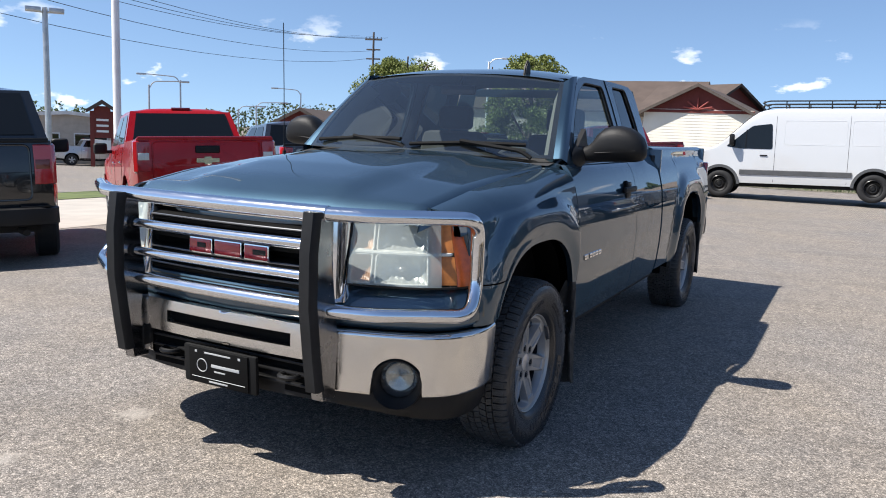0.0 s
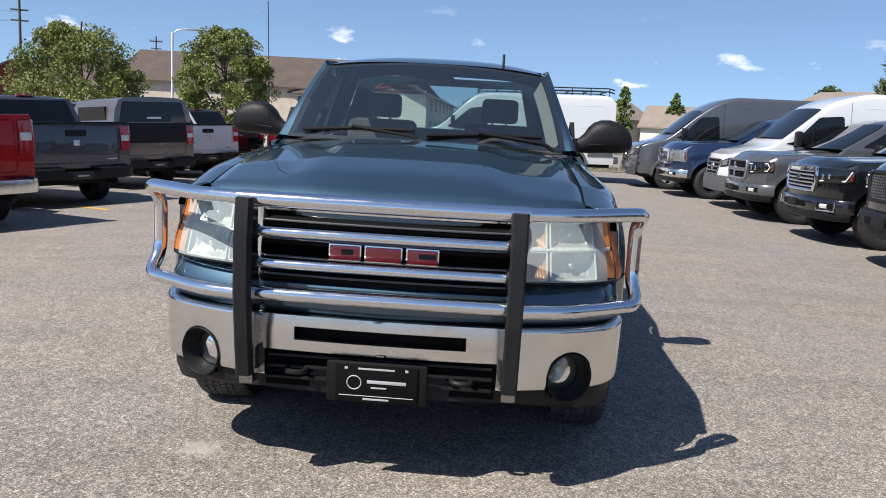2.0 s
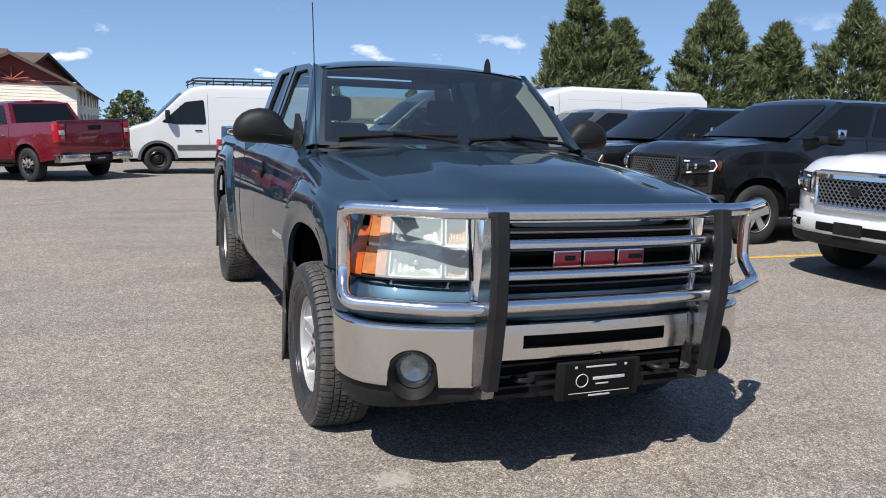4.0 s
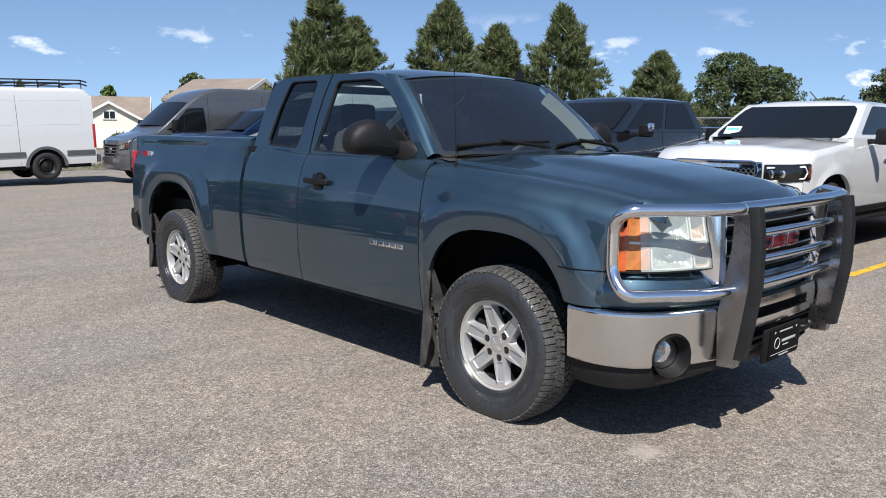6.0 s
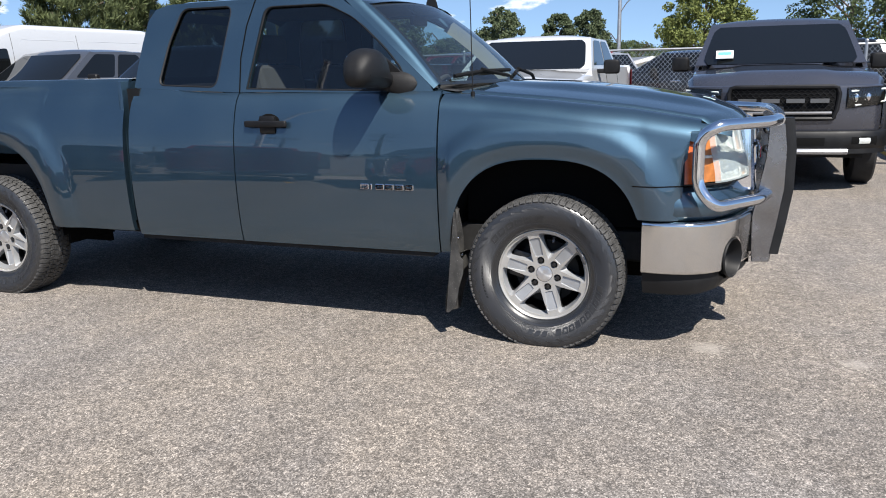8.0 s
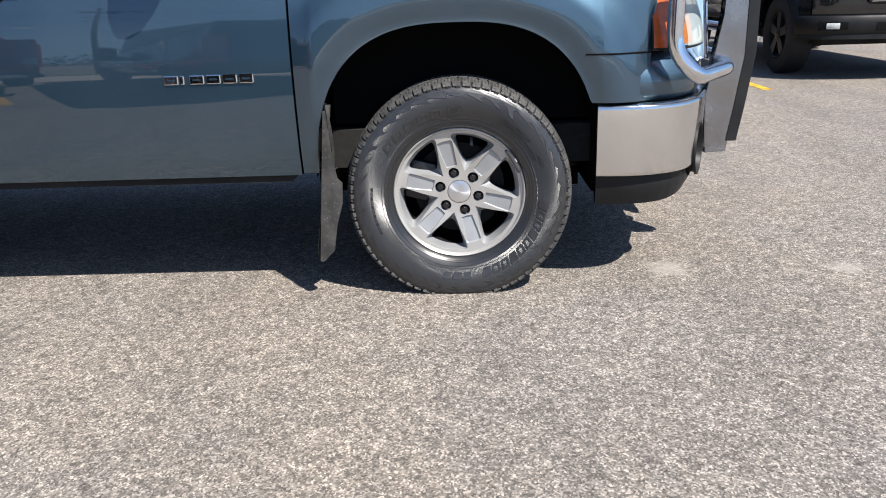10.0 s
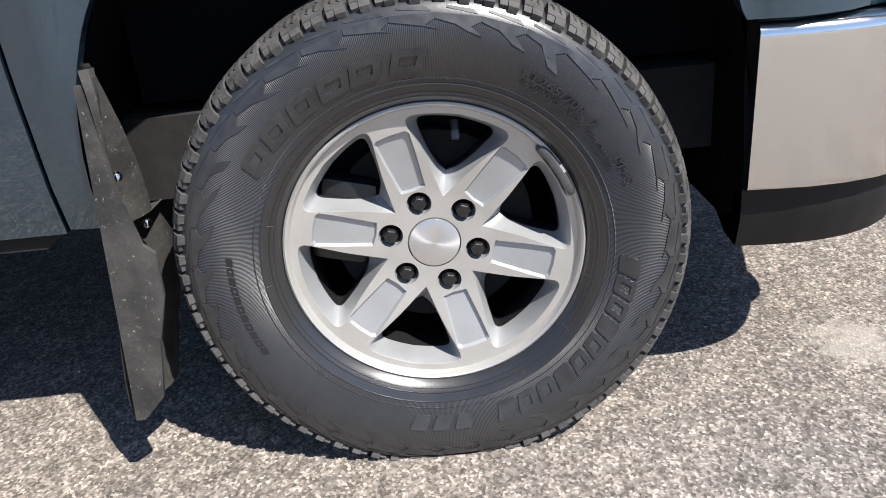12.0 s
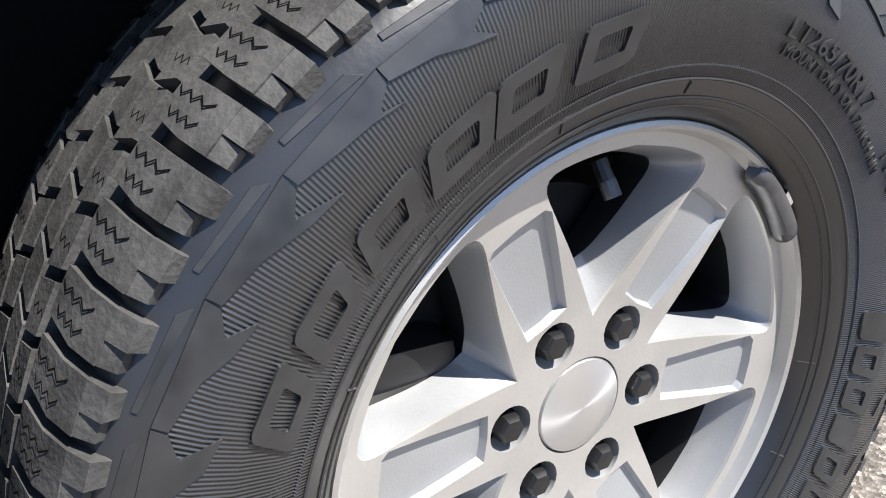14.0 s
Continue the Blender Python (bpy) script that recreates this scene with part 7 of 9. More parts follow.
        for sgn in (-1, 1):
            patch("fog_recess", at_x(0.64 * W), at_x(0.86 * W), [(0.515, 0.060), (0.565, 0.072), (0.615, 0.062)], M["grille_black"], bp, (sgn,), 6)
            patch("fog_lamp", at_x(0.71 * W), at_x(0.80 * W), [(0.535, 0.066), (0.565, 0.078), (0.595, 0.066)], M["reflector"], bp, (sgn,), 5)
            if lamp == "hook":
                rail("fog_trim", [(sgn * at_x(x * W), z, 0.074) for x, z in ((0.66, 0.63), (0.66, 0.50), (0.88, 0.50), (0.88, 0.63))], 0.012, M["chrome"], bp)
            hl = new("headlamp", None)
            hl.parent = v
            h0, h1 = zn - (0.30 if lamp == "stack" else 0.25), zn - 0.045
            sa, sb = at_x(0.585 * W), at_x(0.958 * W)

            def lampz(q, f):
                t = (q - sa) / (sb - sa)
                lo, hi = h0 + 0.05 * t * (lamp != "stack"), h1 + 0.012 * t
                return lo + (hi - lo) * f
            patch("housing", sa, sb, lambda q: [(lampz(q, 0) - 0.012, -0.01), (lampz(q, 0), 0.018), (lampz(q, 0.5), 0.022), (lampz(q, 1), 0.014), (lampz(q, 1) + 0.01, -0.01)], M["fog_reflector"] if lamp == "stack" else M["grille_black"], hl, (sgn,), 10)
            for f in ((0.28, 0.72) if lamp == "stack" else (0.5,)):
                for x in ((0.66, 0.76) if lamp != "stack" else (0.70,)):
                    bm = bmesh.new()
                    px, py = fp(at_x(x * W), 0.026, sgn)
                    bmesh.ops.create_uvsphere(bm, u_segments=12, v_segments=8, radius=1, matrix=Matrix.Translation((px, py, lampz(at_x(x * W), f))) @ Matrix.Diagonal((0.055 if lamp == "stack" else 0.035, 0.016, 0.045, 1)))
                    part("projector", bm, M["chrome"], hl)
            q0, q1 = sa + 0.03, sb - 0.10
            strip = [(q0, lampz(q0, 0.85)), (q1, lampz(q1, 0.88)), (q1 + 0.03, lampz(q1, 0.5)), (q1, lampz(q1, 0.14)), (q0 + 0.05, lampz(q0, 0.12))]
            if lamp == "hook":
                strip = [(q0, lampz(q0, 0.2)), (q1, lampz(q1, 0.12)), (sb - 0.03, lampz(sb - 0.03, 0.9))]
            if lamp != "stack":
                rail("light_strip", [(sgn * q, z, 0.030) for q, z in strip], 0.010, M["card"], hl)
            patch("side_marker", sb - 0.055, sb - 0.012, lambda q: [(lampz(q, 0.12), 0.024), (lampz(q, 0.5), 0.030), (lampz(q, 0.88), 0.022)], M["marker"], hl, (sgn,), 5)
            g = patch("lens", sa, sb, lambda q: [(lampz(q, 0.0), 0.024), (lampz(q, 0.5), 0.046), (lampz(q, 1.0), 0.020)], M["lens"], hl, (sgn,), 10)
            g.visible_shadow = False
    bm = bmesh.new()
    box(bm, -W * 0.8, W * 0.8, 0.25, L - 0.2, 0.36, 0.62)
    part("underbody", bm, M["under"], v)
    for sgn in (-1, 1):
        for ay in axles:
            car_wheel(v, Matrix.Translation((sgn * (W - 0.145), ay, wheel_r)) @ (Matrix.Identity(4) if sgn > 0 else Matrix.Rotation(math.pi, 4, "Z")), wheel_r, wheel_r * 0.60, 0.26, style)
    return v


def name_of(category):
    return {"pickup": "parked_pickup", "suv": "parked_suv", "van": "cargo_van"}.get(category, category)


def van(label, m, paint_, L=5.93, W=1.0, H=2.45, high=False, rack=False, group="parked vans", style="silver"):
    """A cargo van with a short bonnet, raked screen and panelled sides."""
    v = thing("cargo_van", label, "van", group, m)
    ax = (1.0, L - 1.26)
    wr, ar = 0.365, 0.45
    prof = [(0.0, 0.95), (0.06, 1.10), (0.35, 1.22), (0.85, 1.36), (1.05, 1.50)] + ([(1.78, 2.14), (2.0, 2.30), (2.3, H - 0.12), (2.7, H - 0.02)] if high else [(1.72, H - 0.22), (1.95, H - 0.06), (2.4, H)]) + [(L - 0.25, H - 0.01), (L - 0.03, H - 0.06), (L, H - 0.25)]

    def sx(y, z):
        x = W * lerp([(0, 0.78), (0.1, 0.88), (0.4, 0.95), (0.9, 0.985), (1.4, 1.0), (L, 0.985)], y)
        return x * lerp([(0.3, 0.96), (0.6, 1.0), (1.3, 0.985), (2.0, 0.94), (2.5, 0.875), (2.9, 0.80)], z)

    def zb(y):
        b = 0.40 + 0.08 * smoothstep(0.2, 0, y)
        for ay in ax:
            if abs(y - ay) < ar:
                b = max(b, wr + math.sqrt(ar * ar - (y - ay) ** 2))
        return b
    def nose_point(x, z, out=0.0):
        """A point of the rounded nose; x in half widths."""
        y = -0.05 + 0.36 * max(0.0, abs(x) - 0.25) ** 2.2 + 0.20 * max(0.0, z - 0.72) ** 1.3 - out
        return (x * W * 0.97, y, z)
    ys = sorted(set(np.linspace(0.10, L - 0.01, 40)) | {a + ar * 0.9999 * math.cos(t) for a in ax for t in np.linspace(0, math.pi, 17)})
    for sgn in (-1, 1):
        bm = bmesh.new()
        rows = []
        for y in ys:
            b, t = zb(y), lerp(prof, y)
            r = 0.10 if y > 1.6 else 0.05
            col = [(sgn * (sx(y, b) - 0.04), y, b)] + [(sgn * sx(y, b + (t - r - b) * k / 12), y, b + (t - r - b) * k / 12) for k in range(13)]
            for a in (0.35, 0.8, 1.2, 1.57):
                col.append((sgn * (sx(y, t - r) - r * 1.4 * (1 - math.cos(a))), y, t - r + r * math.sin(a)))
            col.append((0, y, t + 0.012))
            rows.append(col)
        grid(bm, rows)
        part("body_side", bm, paint_, v, angle=40)
        # cab door window, mirror, mouldings, lamps
        loop = [(1.12, 1.36), (1.30, 1.50), (1.76, H - 0.46), (2.24, H - 0.40), (2.28, 1.30), (1.5, 1.30)]
        if high:
            loop = [(1.08, 1.42), (1.25, 1.46), (1.72, 1.98), (2.20, 2.02), (2.26, 1.40), (1.5, 1.36)]
        loop = [(p.x, p.y) for p in rounded([(1.7, loop[5][1] + 0.005, 0)] + [(a, b, 0) for a, b in (loop[5], loop[0], loop[1], loop[2], loop[3], loop[4])] + [(1.7, loop[5][1] + 0.005, 0)], 0.06, 3)][:-1]
        bm = bmesh.new()
        bm.faces.new([bm.verts.new((sgn * (sx(y, z) + 0.008), y, z)) for y, z in loop])
        part("side_window", bm, M["car_glass"], v)
        bm = bmesh.new()
        tube(bm, [(sgn * (sx(1.62, z) + 0.01), 1.62, z) for z in np.linspace(1.33, 1.80, 5)], 0.012, 5)
        part("window_divider", bm, M["black"], v)
        for y0, y1, z0, z1 in ((2.55, 4.0, 1.42, H - 0.32), (4.12, L - 0.3, 1.42, H - 0.32)):
            bm = bmesh.new()
            ring = rounded([(0, (y0 + y1) / 2, z0), (0, y1, z0), (0, y1, z1), (0, y0, z1), (0, y0, z0), (0, (y0 + y1) / 2, z0)], 0.08, 4)[:-1]
            tube(bm, [(sgn * (sx(p.y, p.z) - 0.002), p.y, p.z) for p in ring], 0.006, 5, closed=True)
            part("panel_pressing", bm, paint_, v)
        for y0, y1 in ((ax[0] + ar + 0.05, ax[1] - ar - 0.05), (ax[1] + ar + 0.05, L - 0.05)):
            bm = bmesh.new()
            rows = [[(sgn * (sx(y, z) + dx), y, z) for z, dx in ((0.62, -0.01), (0.63, 0.02), (0.74, 0.024), (0.76, -0.01))] for y in np.linspace(y0, y1, 8)]
            grid(bm, rows)
            part("side_moulding", bm, M["cladding"], v)
        for ay in ax:
            bm = bmesh.new()
            rows = []
            for t in np.linspace(0, math.pi, 18):
                rows.append([(sgn * (sx(ay, 0.8) + dx), ay + (ar + dr) * math.cos(t), wr + (ar + dr) * math.sin(t)) for dr, dx in ((-0.01, -0.04), (-0.01, 0.016), (0.06, 0.016), (0.065, -0.01))])
            grid(bm, rows)
            part("arch_moulding", bm, M["cladding"], v)
            # block inside the arch with the shade put into its colour
            bm = bmesh.new()
            box(bm, sgn * 0.4, sgn * (W - 0.06), ay - ar, ay + ar, wr + 0.05, wr + ar + 0.02)
            part("wheel_house", bm, M["dark"], v)
            car_wheel(v, Matrix.Translation((sgn * (W - 0.15), ay, wr)) @ (Matrix.Identity(4) if sgn > 0 else Matrix.Rotation(math.pi, 4, "Z")), wr, 0.215, 0.24, style)
        mir = new("door_mirror", None)
        mir.parent = v
        bm = bmesh.new()
        box(bm, sgn * (W + 0.03), sgn * (W + 0.22), 1.22, 1.34, 1.38, 1.68, 0.04, 2)
        part("housing", bm, M["black"], mir)
        bm = bmesh.new()
        box(bm, sgn * (W - 0.06), sgn * (W + 0.06), 1.25, 1.31, 1.36, 1.42, 0.015)
        part("arm", bm, M["black"], mir)
        bm = bmesh.new()
        box(bm, sgn * (sx(2.1, 1.15) - 0.01), sgn * (sx(2.1, 1.15) + 0.025), 1.98, 2.16, 1.12, 1.15, 0.01)
        part("door_handle", bm, M["black"], v)
        for yd in (2.34, 4.06):
            bm = bmesh.new()
            tube(bm, [(sgn * (sx(yd, z) + 0.0005), yd, z) for z in np.linspace(0.45, H - 0.2, 8)], 0.004, 5)
            part("door_seam", bm, M["dark"], v)
        bm = bmesh.new()
        box(bm, sgn * (W * 0.90), sgn * (W * 0.99), L - 0.06, L + 0.012, 0.80, 1.42, 0.015)
        part("tail_lamp", bm, M["red_lens"], v)
        lampn = new("headlamp", None)
        lampn.parent = v
        for name, x0, x1, f0, f1, out, mat in (("housing", 0.50, 0.93, 0.0, 1.0, 0.008, "grille_black"), ("reflector", 0.56, 0.76, 0.18, 0.85, 0.016, "fog_reflector"), ("marker", 0.80, 0.90, 0.3, 0.8, 0.014, "marker"), ("lens", 0.50, 0.93, 0.0, 1.0, 0.024, "lens")):
            bm = bmesh.new()
            rows = []
            for x in np.linspace(x0, x1, 9):
                k = (x - 0.50) / 0.43
                lo, hi = 0.86 + 0.05 * k, 0.99 + 0.12 * k
                rows.append([nose_point(sgn * x, lo + (hi - lo) * f, out) for f in np.linspace(f0, f1, 5)])
            grid(bm, rows)
            g = part(name, bm, M[mat], lampn)
            if name == "lens":
                g.visible_shadow = False
    # screen, nose, bumpers, doors at the back
    bm = bmesh.new()
    rows = []
    for t in np.linspace(0.06, 0.96, 8):
        y = 0.99 + ((1.80 if high else 1.72) - 0.99) * t
        z = lerp(prof, y)
        rows.append([(u * (sx(y, z) - 0.085), y - 0.03 * (1 - u * u), z + 0.022 + 0.03 * (1 - u * u)) for u in np.linspace(-1, 1, 11)])
    grid(bm, rows)
    part("windscreen", bm, M["car_glass"], v)
    bm = bmesh.new()
    rows = []
    for x in np.linspace(-0.95, 0.95, 21):
        rows.append([nose_point(x, z) for z in np.linspace(0.64, 1.13, 9)] + [(x * W * 0.955, 0.24, 1.185), (x * W * 0.95, 0.36, 1.235)])
    grid(bm, rows)
    part("nose_panel", bm, paint_, v, angle=50)
    gr = new("grille", None)
    gr.parent = v

    def grille_half(z):
        return 0.40 + 0.10 * (z - 0.70) / 0.32
    bm = bmesh.new()
    grid(bm, [[nose_point(u * grille_half(z), z, 0.010) for z in np.linspace(0.70, 1.02, 6)] for u in np.linspace(-1, 1, 13)])
    part("well", bm, M["grille_black"], gr)
    bm = bmesh.new()
    tube(bm, [nose_point(u * grille_half(0.70), 0.70, 0.014) for u in np.linspace(-0.95, 0.95, 11)] + [nose_point(u * grille_half(1.02), 1.02, 0.014) for u in np.linspace(0.97, -0.97, 11)], 0.016, 6, closed=True)
    part("surround", bm, M["cladding"], gr)
    for z in (0.775, 0.86, 0.945):
        bm = bmesh.new()
        tube(bm, [nose_point(u * grille_half(z), z, 0.016) for u in np.linspace(-0.95, 0.95, 11)], 0.015, 6)
        part("bar", bm, M["satin"] if paint_ == M["white_paint"] else M["cladding"], gr)
    bm = bmesh.new()
    revolve(bm, [(-0.085, 0.0005), (-0.085, 0.085), (-0.05, 0.095)], 24, "y")
    bmesh.ops.translate(bm, verts=bm.verts, vec=(0, 0.03, 0.86))
    part("round_badge", bm, M["satin"], gr)
    bm = bmesh.new()
    rows = []
    for x in np.linspace(-1, 1, 15):
        y = -0.10 + 0.20 * abs(x) ** 3
        rows.append([(x * W * 0.94, y + 0.1, 0.34), (x * W * 0.95, y, 0.37), (x * W * 0.955, y - 0.015, 0.52), (x * W * 0.95, y, 0.68), (x * W * 0.93, y + 0.1, 0.71)])
    grid(bm, rows)
    part("front_bumper", bm, M["cladding"] if not high or paint_ == M["white_paint"] else paint_, v)
    bm = bmesh.new()
    box(bm, -W * 0.95, W * 0.95, L - 0.10, L + 0.13, 0.42, 0.62, 0.04)
    part("rear_bumper", bm, M["cladding"], v)
    bm = bmesh.new()
    bm.faces.new([bm.verts.new(p) for p in ((-W * 0.97, L - 0.01, 0.5), (W * 0.97, L - 0.01, 0.5), (sx(L, H - 0.25), L - 0.01, H - 0.22), (-sx(L, H - 0.25), L - 0.01, H - 0.22))])
    part("rear_door_panel", bm, paint_, v)
    bm = bmesh.new()
    box(bm, -0.8, 0.8, 0.3, L - 0.1, 0.30, 0.55)
    part("underbody", bm, M["under"], v)
    if rack:
        for sgn in (-1, 1):
            for dz in (0.10, 0.19):
                bm = bmesh.new()
                tube(bm, rounded([(sgn * 0.80, 1.95, H + dz - 0.06), (sgn * 0.80, 2.1, H + dz), (sgn * 0.80, L - 0.2, H + dz), (sgn * 0.80, L - 0.05, H + dz - 0.05)], 0.08), 0.018, 8)
                part("rack_rail", bm, M["black"], v)
        for y in np.linspace(2.0, L - 0.2, 8):
            bm = bmesh.new()
            tube(bm, [(-0.80, y, H + 0.12), (0.80, y, H + 0.12)], 0.016, 8)
            for sgn in (-1, 1):
                tube(bm, [(sgn * 0.80, y, H + 0.19), (sgn * 0.80, y, H - 0.03)], 0.014, 6)
            part("rack_bar", bm, M["black"], v)
    return v


def row_pose(x, yc):
    """Nose at x, facing -x, its middle at yc."""
    return ground_pose(x, yc, -90)


def card_in_screen(v, x, y, z, lean, yaw=0.0):
    """A pale price card standing inside a windscreen."""
    bm = bmesh.new()
    box(bm, -0.105, 0.105, -0.003, 0.003, -0.07, 0.07)
    c = part("price_card", bm, M["card"], v, "pale printed price card", at=pose(x, y, z, lean, 0, yaw))
    bm = bmesh.new()
    box(bm, -0.08, 0.08, -0.005, -0.003, -0.01, 0.04)
    part("printed_panel", bm, M["teal"], c)
    return c


# row facing the pickup's driver side
van("dark grey high-roof cargo van parked in the row", row_pose(4.2, 18.95), M["grey_paint"], 5.93, 1.0, 2.58, True)
vehicle("navy heavy pickup with chrome grille and bumper in the row", "pickup", row_pose(4.66, 16.3), M["navy_paint"], 6.1, 1.02, (1.16, 1.30, 1.38), 1.6, 1.42, 2.0, (2.5, 3.9, 4.2), 1.5, style="chrome", grille="cross")
van("white high-roof cargo van parked in the row", row_pose(5.2, 13.6), M["white_paint"], 6.6, 1.0, 2.52, True)
vehicle("grey crew pickup with dark grille in the row", "pickup", row_pose(5.02, 11.4), M["grey_paint"], 5.9, 1.01, (1.10, 1.22, 1.30), 1.55, 1.36, 1.95, nose_="paint", lamp="dark", grille="cross", style="milled", axles=(0.87, 4.5))
vehicle("glossy black suv with bright slatted grille in the row", "suv", row_pose(5.06, 8.35), M["black_paint"], 5.7, 1.02, (1.12, 1.22, 1.28), 1.45, 1.34, 1.93, (2.3, 5.15, 5.45), open_bed=False, axles=(0.87, 4.15), doors=3, group="parked suvs", lamp="hook", painted_bumper=True)
vehicle("black heavy pickup with tinted glass in the row", "pickup", row_pose(5.0, 5.5), M["black_paint"], 6.1, 1.02, (1.16, 1.30, 1.38), 1.6, 1.42, 2.0, (2.5, 3.9, 4.2), 1.5, nose_="black", grille="mesh", tow_mirror=True, lamp="dark")
titan = vehicle("white crew pickup with bright grille and black mirrors in the row", "pickup", row_pose(4.80, 1.95), M["white_paint"], 5.8, 1.01, (1.12, 1.25, 1.33), 1.6, 1.37, 1.86, lamp="dark", nose_="chrome", style="milled", grille="mesh", painted_bumper=True, wheel_r=0.435, arch_r=0.53)
card_in_screen(titan, -0.62, 1.62, 1.46, -46)
raptor = vehicle("charcoal off-road pickup with black mesh grille in the row", "pickup", row_pose(4.66, -1.35), M["charcoal_paint"], 5.9, 1.07, (1.16, 1.28, 1.34), 1.6, 1.38, 1.97, wheel_r=0.445, arch_r=0.55, style="black", nose_="black", flare=0.05, floor=0.56, lamp="dark", trim="none", grille="letters", skid=True)
card_in_screen(raptor, -0.64, 1.60, 1.51, -46)
vehicle("black off-road pickup with steel front bumper in the row", "pickup", row_pose(4.85, -4.75), M["black_paint"], 5.9, 1.07, (1.16, 1.28, 1.34), 1.6, 1.38, 1.97, wheel_r=0.445, arch_r=0.55, style="black", nose_="black", flare=0.05, floor=0.56, lamp="dark", trim="none", grille="letters")


# angled row with its tails towards the pickup
def tail_pose(x, y, L, heading):
    """Tail middle at (x, y), driving direction heading degrees from +x."""
    h = radians(heading)
    m = ground_pose(x + L / 2 * math.cos(h), y + L / 2 * math.sin(h), heading + 90)
    return m @ Matrix.Translation((0, -L / 2, 0))


H_ROW = 145
vehicle("black suv with red tail lamps in the angled row", "suv", tail_pose(-5.92, 1.42, 5.2, H_ROW), M["black_paint"], 5.2, 1.0, (1.05, 1.15, 1.2), 1.4, 1.34, 1.95, (2.2, 4.85, 5.12), open_bed=False, axles=(0.95, 4.05), doors=3, group="parked suvs", front_detail=False, trim="none")
vehicle("bright red pickup with chrome rear bumper in the angled row", "pickup", tail_pose(-5.95, 5.10, 5.85, H_ROW), M["red_paint"], 5.85, 1.01, bed=1.41, top=1.97, belt=1.33, front_detail=False, tail_name="emblem")
vehicle("charcoal crew pickup with bright tailgate emblem in the angled row", "pickup", tail_pose(-6.38, 8.75, 5.3, H_ROW), M["charcoal_paint"], 5.3, 0.99, cab=(2.4, 3.6, 3.8), front_detail=False, trim="none", axles=(0.95, 4.15), tail_name="plain", top=1.88, bed=1.36)
capped = vehicle("taupe pickup with matching load-bed canopy in the angled row", "pickup", tail_pose(-6.9, 13.0, 5.8, H_ROW), M["brown_paint"], 5.8, 1.01, front_detail=False, trim="none")
bm = bmesh.new()
rows = []
for y in np.linspace(4.05, 5.80, 8):
    rows.append([(-0.93, y, 1.38), (-0.88, y, 1.70), (-0.78, y, 1.90), (-0.6, y, 1.95), (0, y, 1.97), (0.6, y, 1.95), (0.78, y, 1.90), (0.88, y, 1.70), (0.93, y, 1.38)])
grid(bm, rows)
for row in (rows[0], rows[-1]):
    bm.faces.new([bm.verts.new(p) for p in row])
bm_gate = bmesh.new()
box(bm_gate, -0.80, 0.80, 5.795, 5.812, 0.98, 1.36, 0.01)
part("gate_panel", bm_gate, M["black"], capped, "black upper tailgate panel")
canopy = part("canopy", bm, M["brown_paint"], capped, "taupe load-bed canopy with dark windows", angle=40)
bm = bmesh.new()
prism(bm, [(-0.80, 1.43), (0.80, 1.43), (0.70, 1.86), (-0.70, 1.86)], 5.80, 5.812, "y")
part("canopy_rear_window", bm, M["car_glass"], canopy)
bm = bmesh.new()
box(bm, -0.17, 0.17, 5.812, 5.818, 1.50, 1.54)
part("name_bar", bm, M["card"], canopy)
for sgn in (-1, 1):
    bm = bmesh.new()
    prism(bm, [(4.3, 1.48), (5.5, 1.48), (5.45, 1.76), (4.35, 1.76)], sgn * 0.87, sgn * 0.925)
    part("canopy_side_window", bm, M["car_glass"], canopy)
vehicle("white pickup with covered load bed in the angled row", "pickup", tail_pose(-7.1, 16.8, 5.85, H_ROW), M["white_paint"], 5.85, 1.01, front_detail=False, tail_name="plain", trim="none")
vehicle("black pickup at the end of the angled row", "pickup", tail_pose(-7.5, 20.6, 5.85, H_ROW), M["black_paint"], 5.85, 1.01, front_detail=False)
vehicle("dark red pickup with chrome rear bumper near the white van", "pickup", tail_pose(-2.45, 16.9, 5.85, 128), M["maroon_paint"], 5.85, 1.01, front_detail=False, style="chrome")
fw, rw_ = Vector((-1.08, 19.95)), Vector((2.58, 20.05))
dv = (fw - rw_).normalized()
nose_v = fw + dv * 1.0
van("white low-roof cargo van with black roof rack and grey mouldings", ground_pose(nose_v.x, nose_v.y, math.degrees(math.atan2(-dv.y, -dv.x)) - 90), M["white_paint"], 5.93, 1.0, 2.36, False, True, style="steel")
# behind the fence and along the road
vehicle("black pickup with red tail lamp behind the mesh fence", "pickup", tail_pose(13.0, -3.4, 5.8, 10), M["black_paint"], 5.8, 1.0, front_detail=False)
vehicle("dark red suv behind the mesh fence", "suv", tail_pose(13.2, 3.2, 4.7, 75), M["maroon_paint"], 4.7, 0.95, (1.05, 1.15, 1.2), 1.4, 1.25, 1.80, (2.1, 4.3, 4.6), open_bed=False, axles=(0.9, 3.7), doors=3, group="parked suvs", front_detail=False)
vehicle("silver suv parked behind the mesh fence", "suv", tail_pose(19, -6.0, 4.7, 80), M["silver_paint"], 4.7, 0.95, (1.05, 1.15, 1.2), 1.4, 1.25, 1.75, (2.1, 4.3, 4.6), open_bed=False, axles=(0.9, 3.7), doors=3, group="parked suvs", front_detail=False)
vehicle("black suv with dark glass behind the mesh fence", "suv", tail_pose(13.5, -2.2, 4.8, 88), M["black_paint"], 4.8, 0.97, (1.05, 1.15, 1.2), 1.4, 1.25, 1.72, (2.1, 4.35, 4.7), open_bed=False, axles=(0.9, 3.8), doors=3, group="parked suvs", front_detail=False)
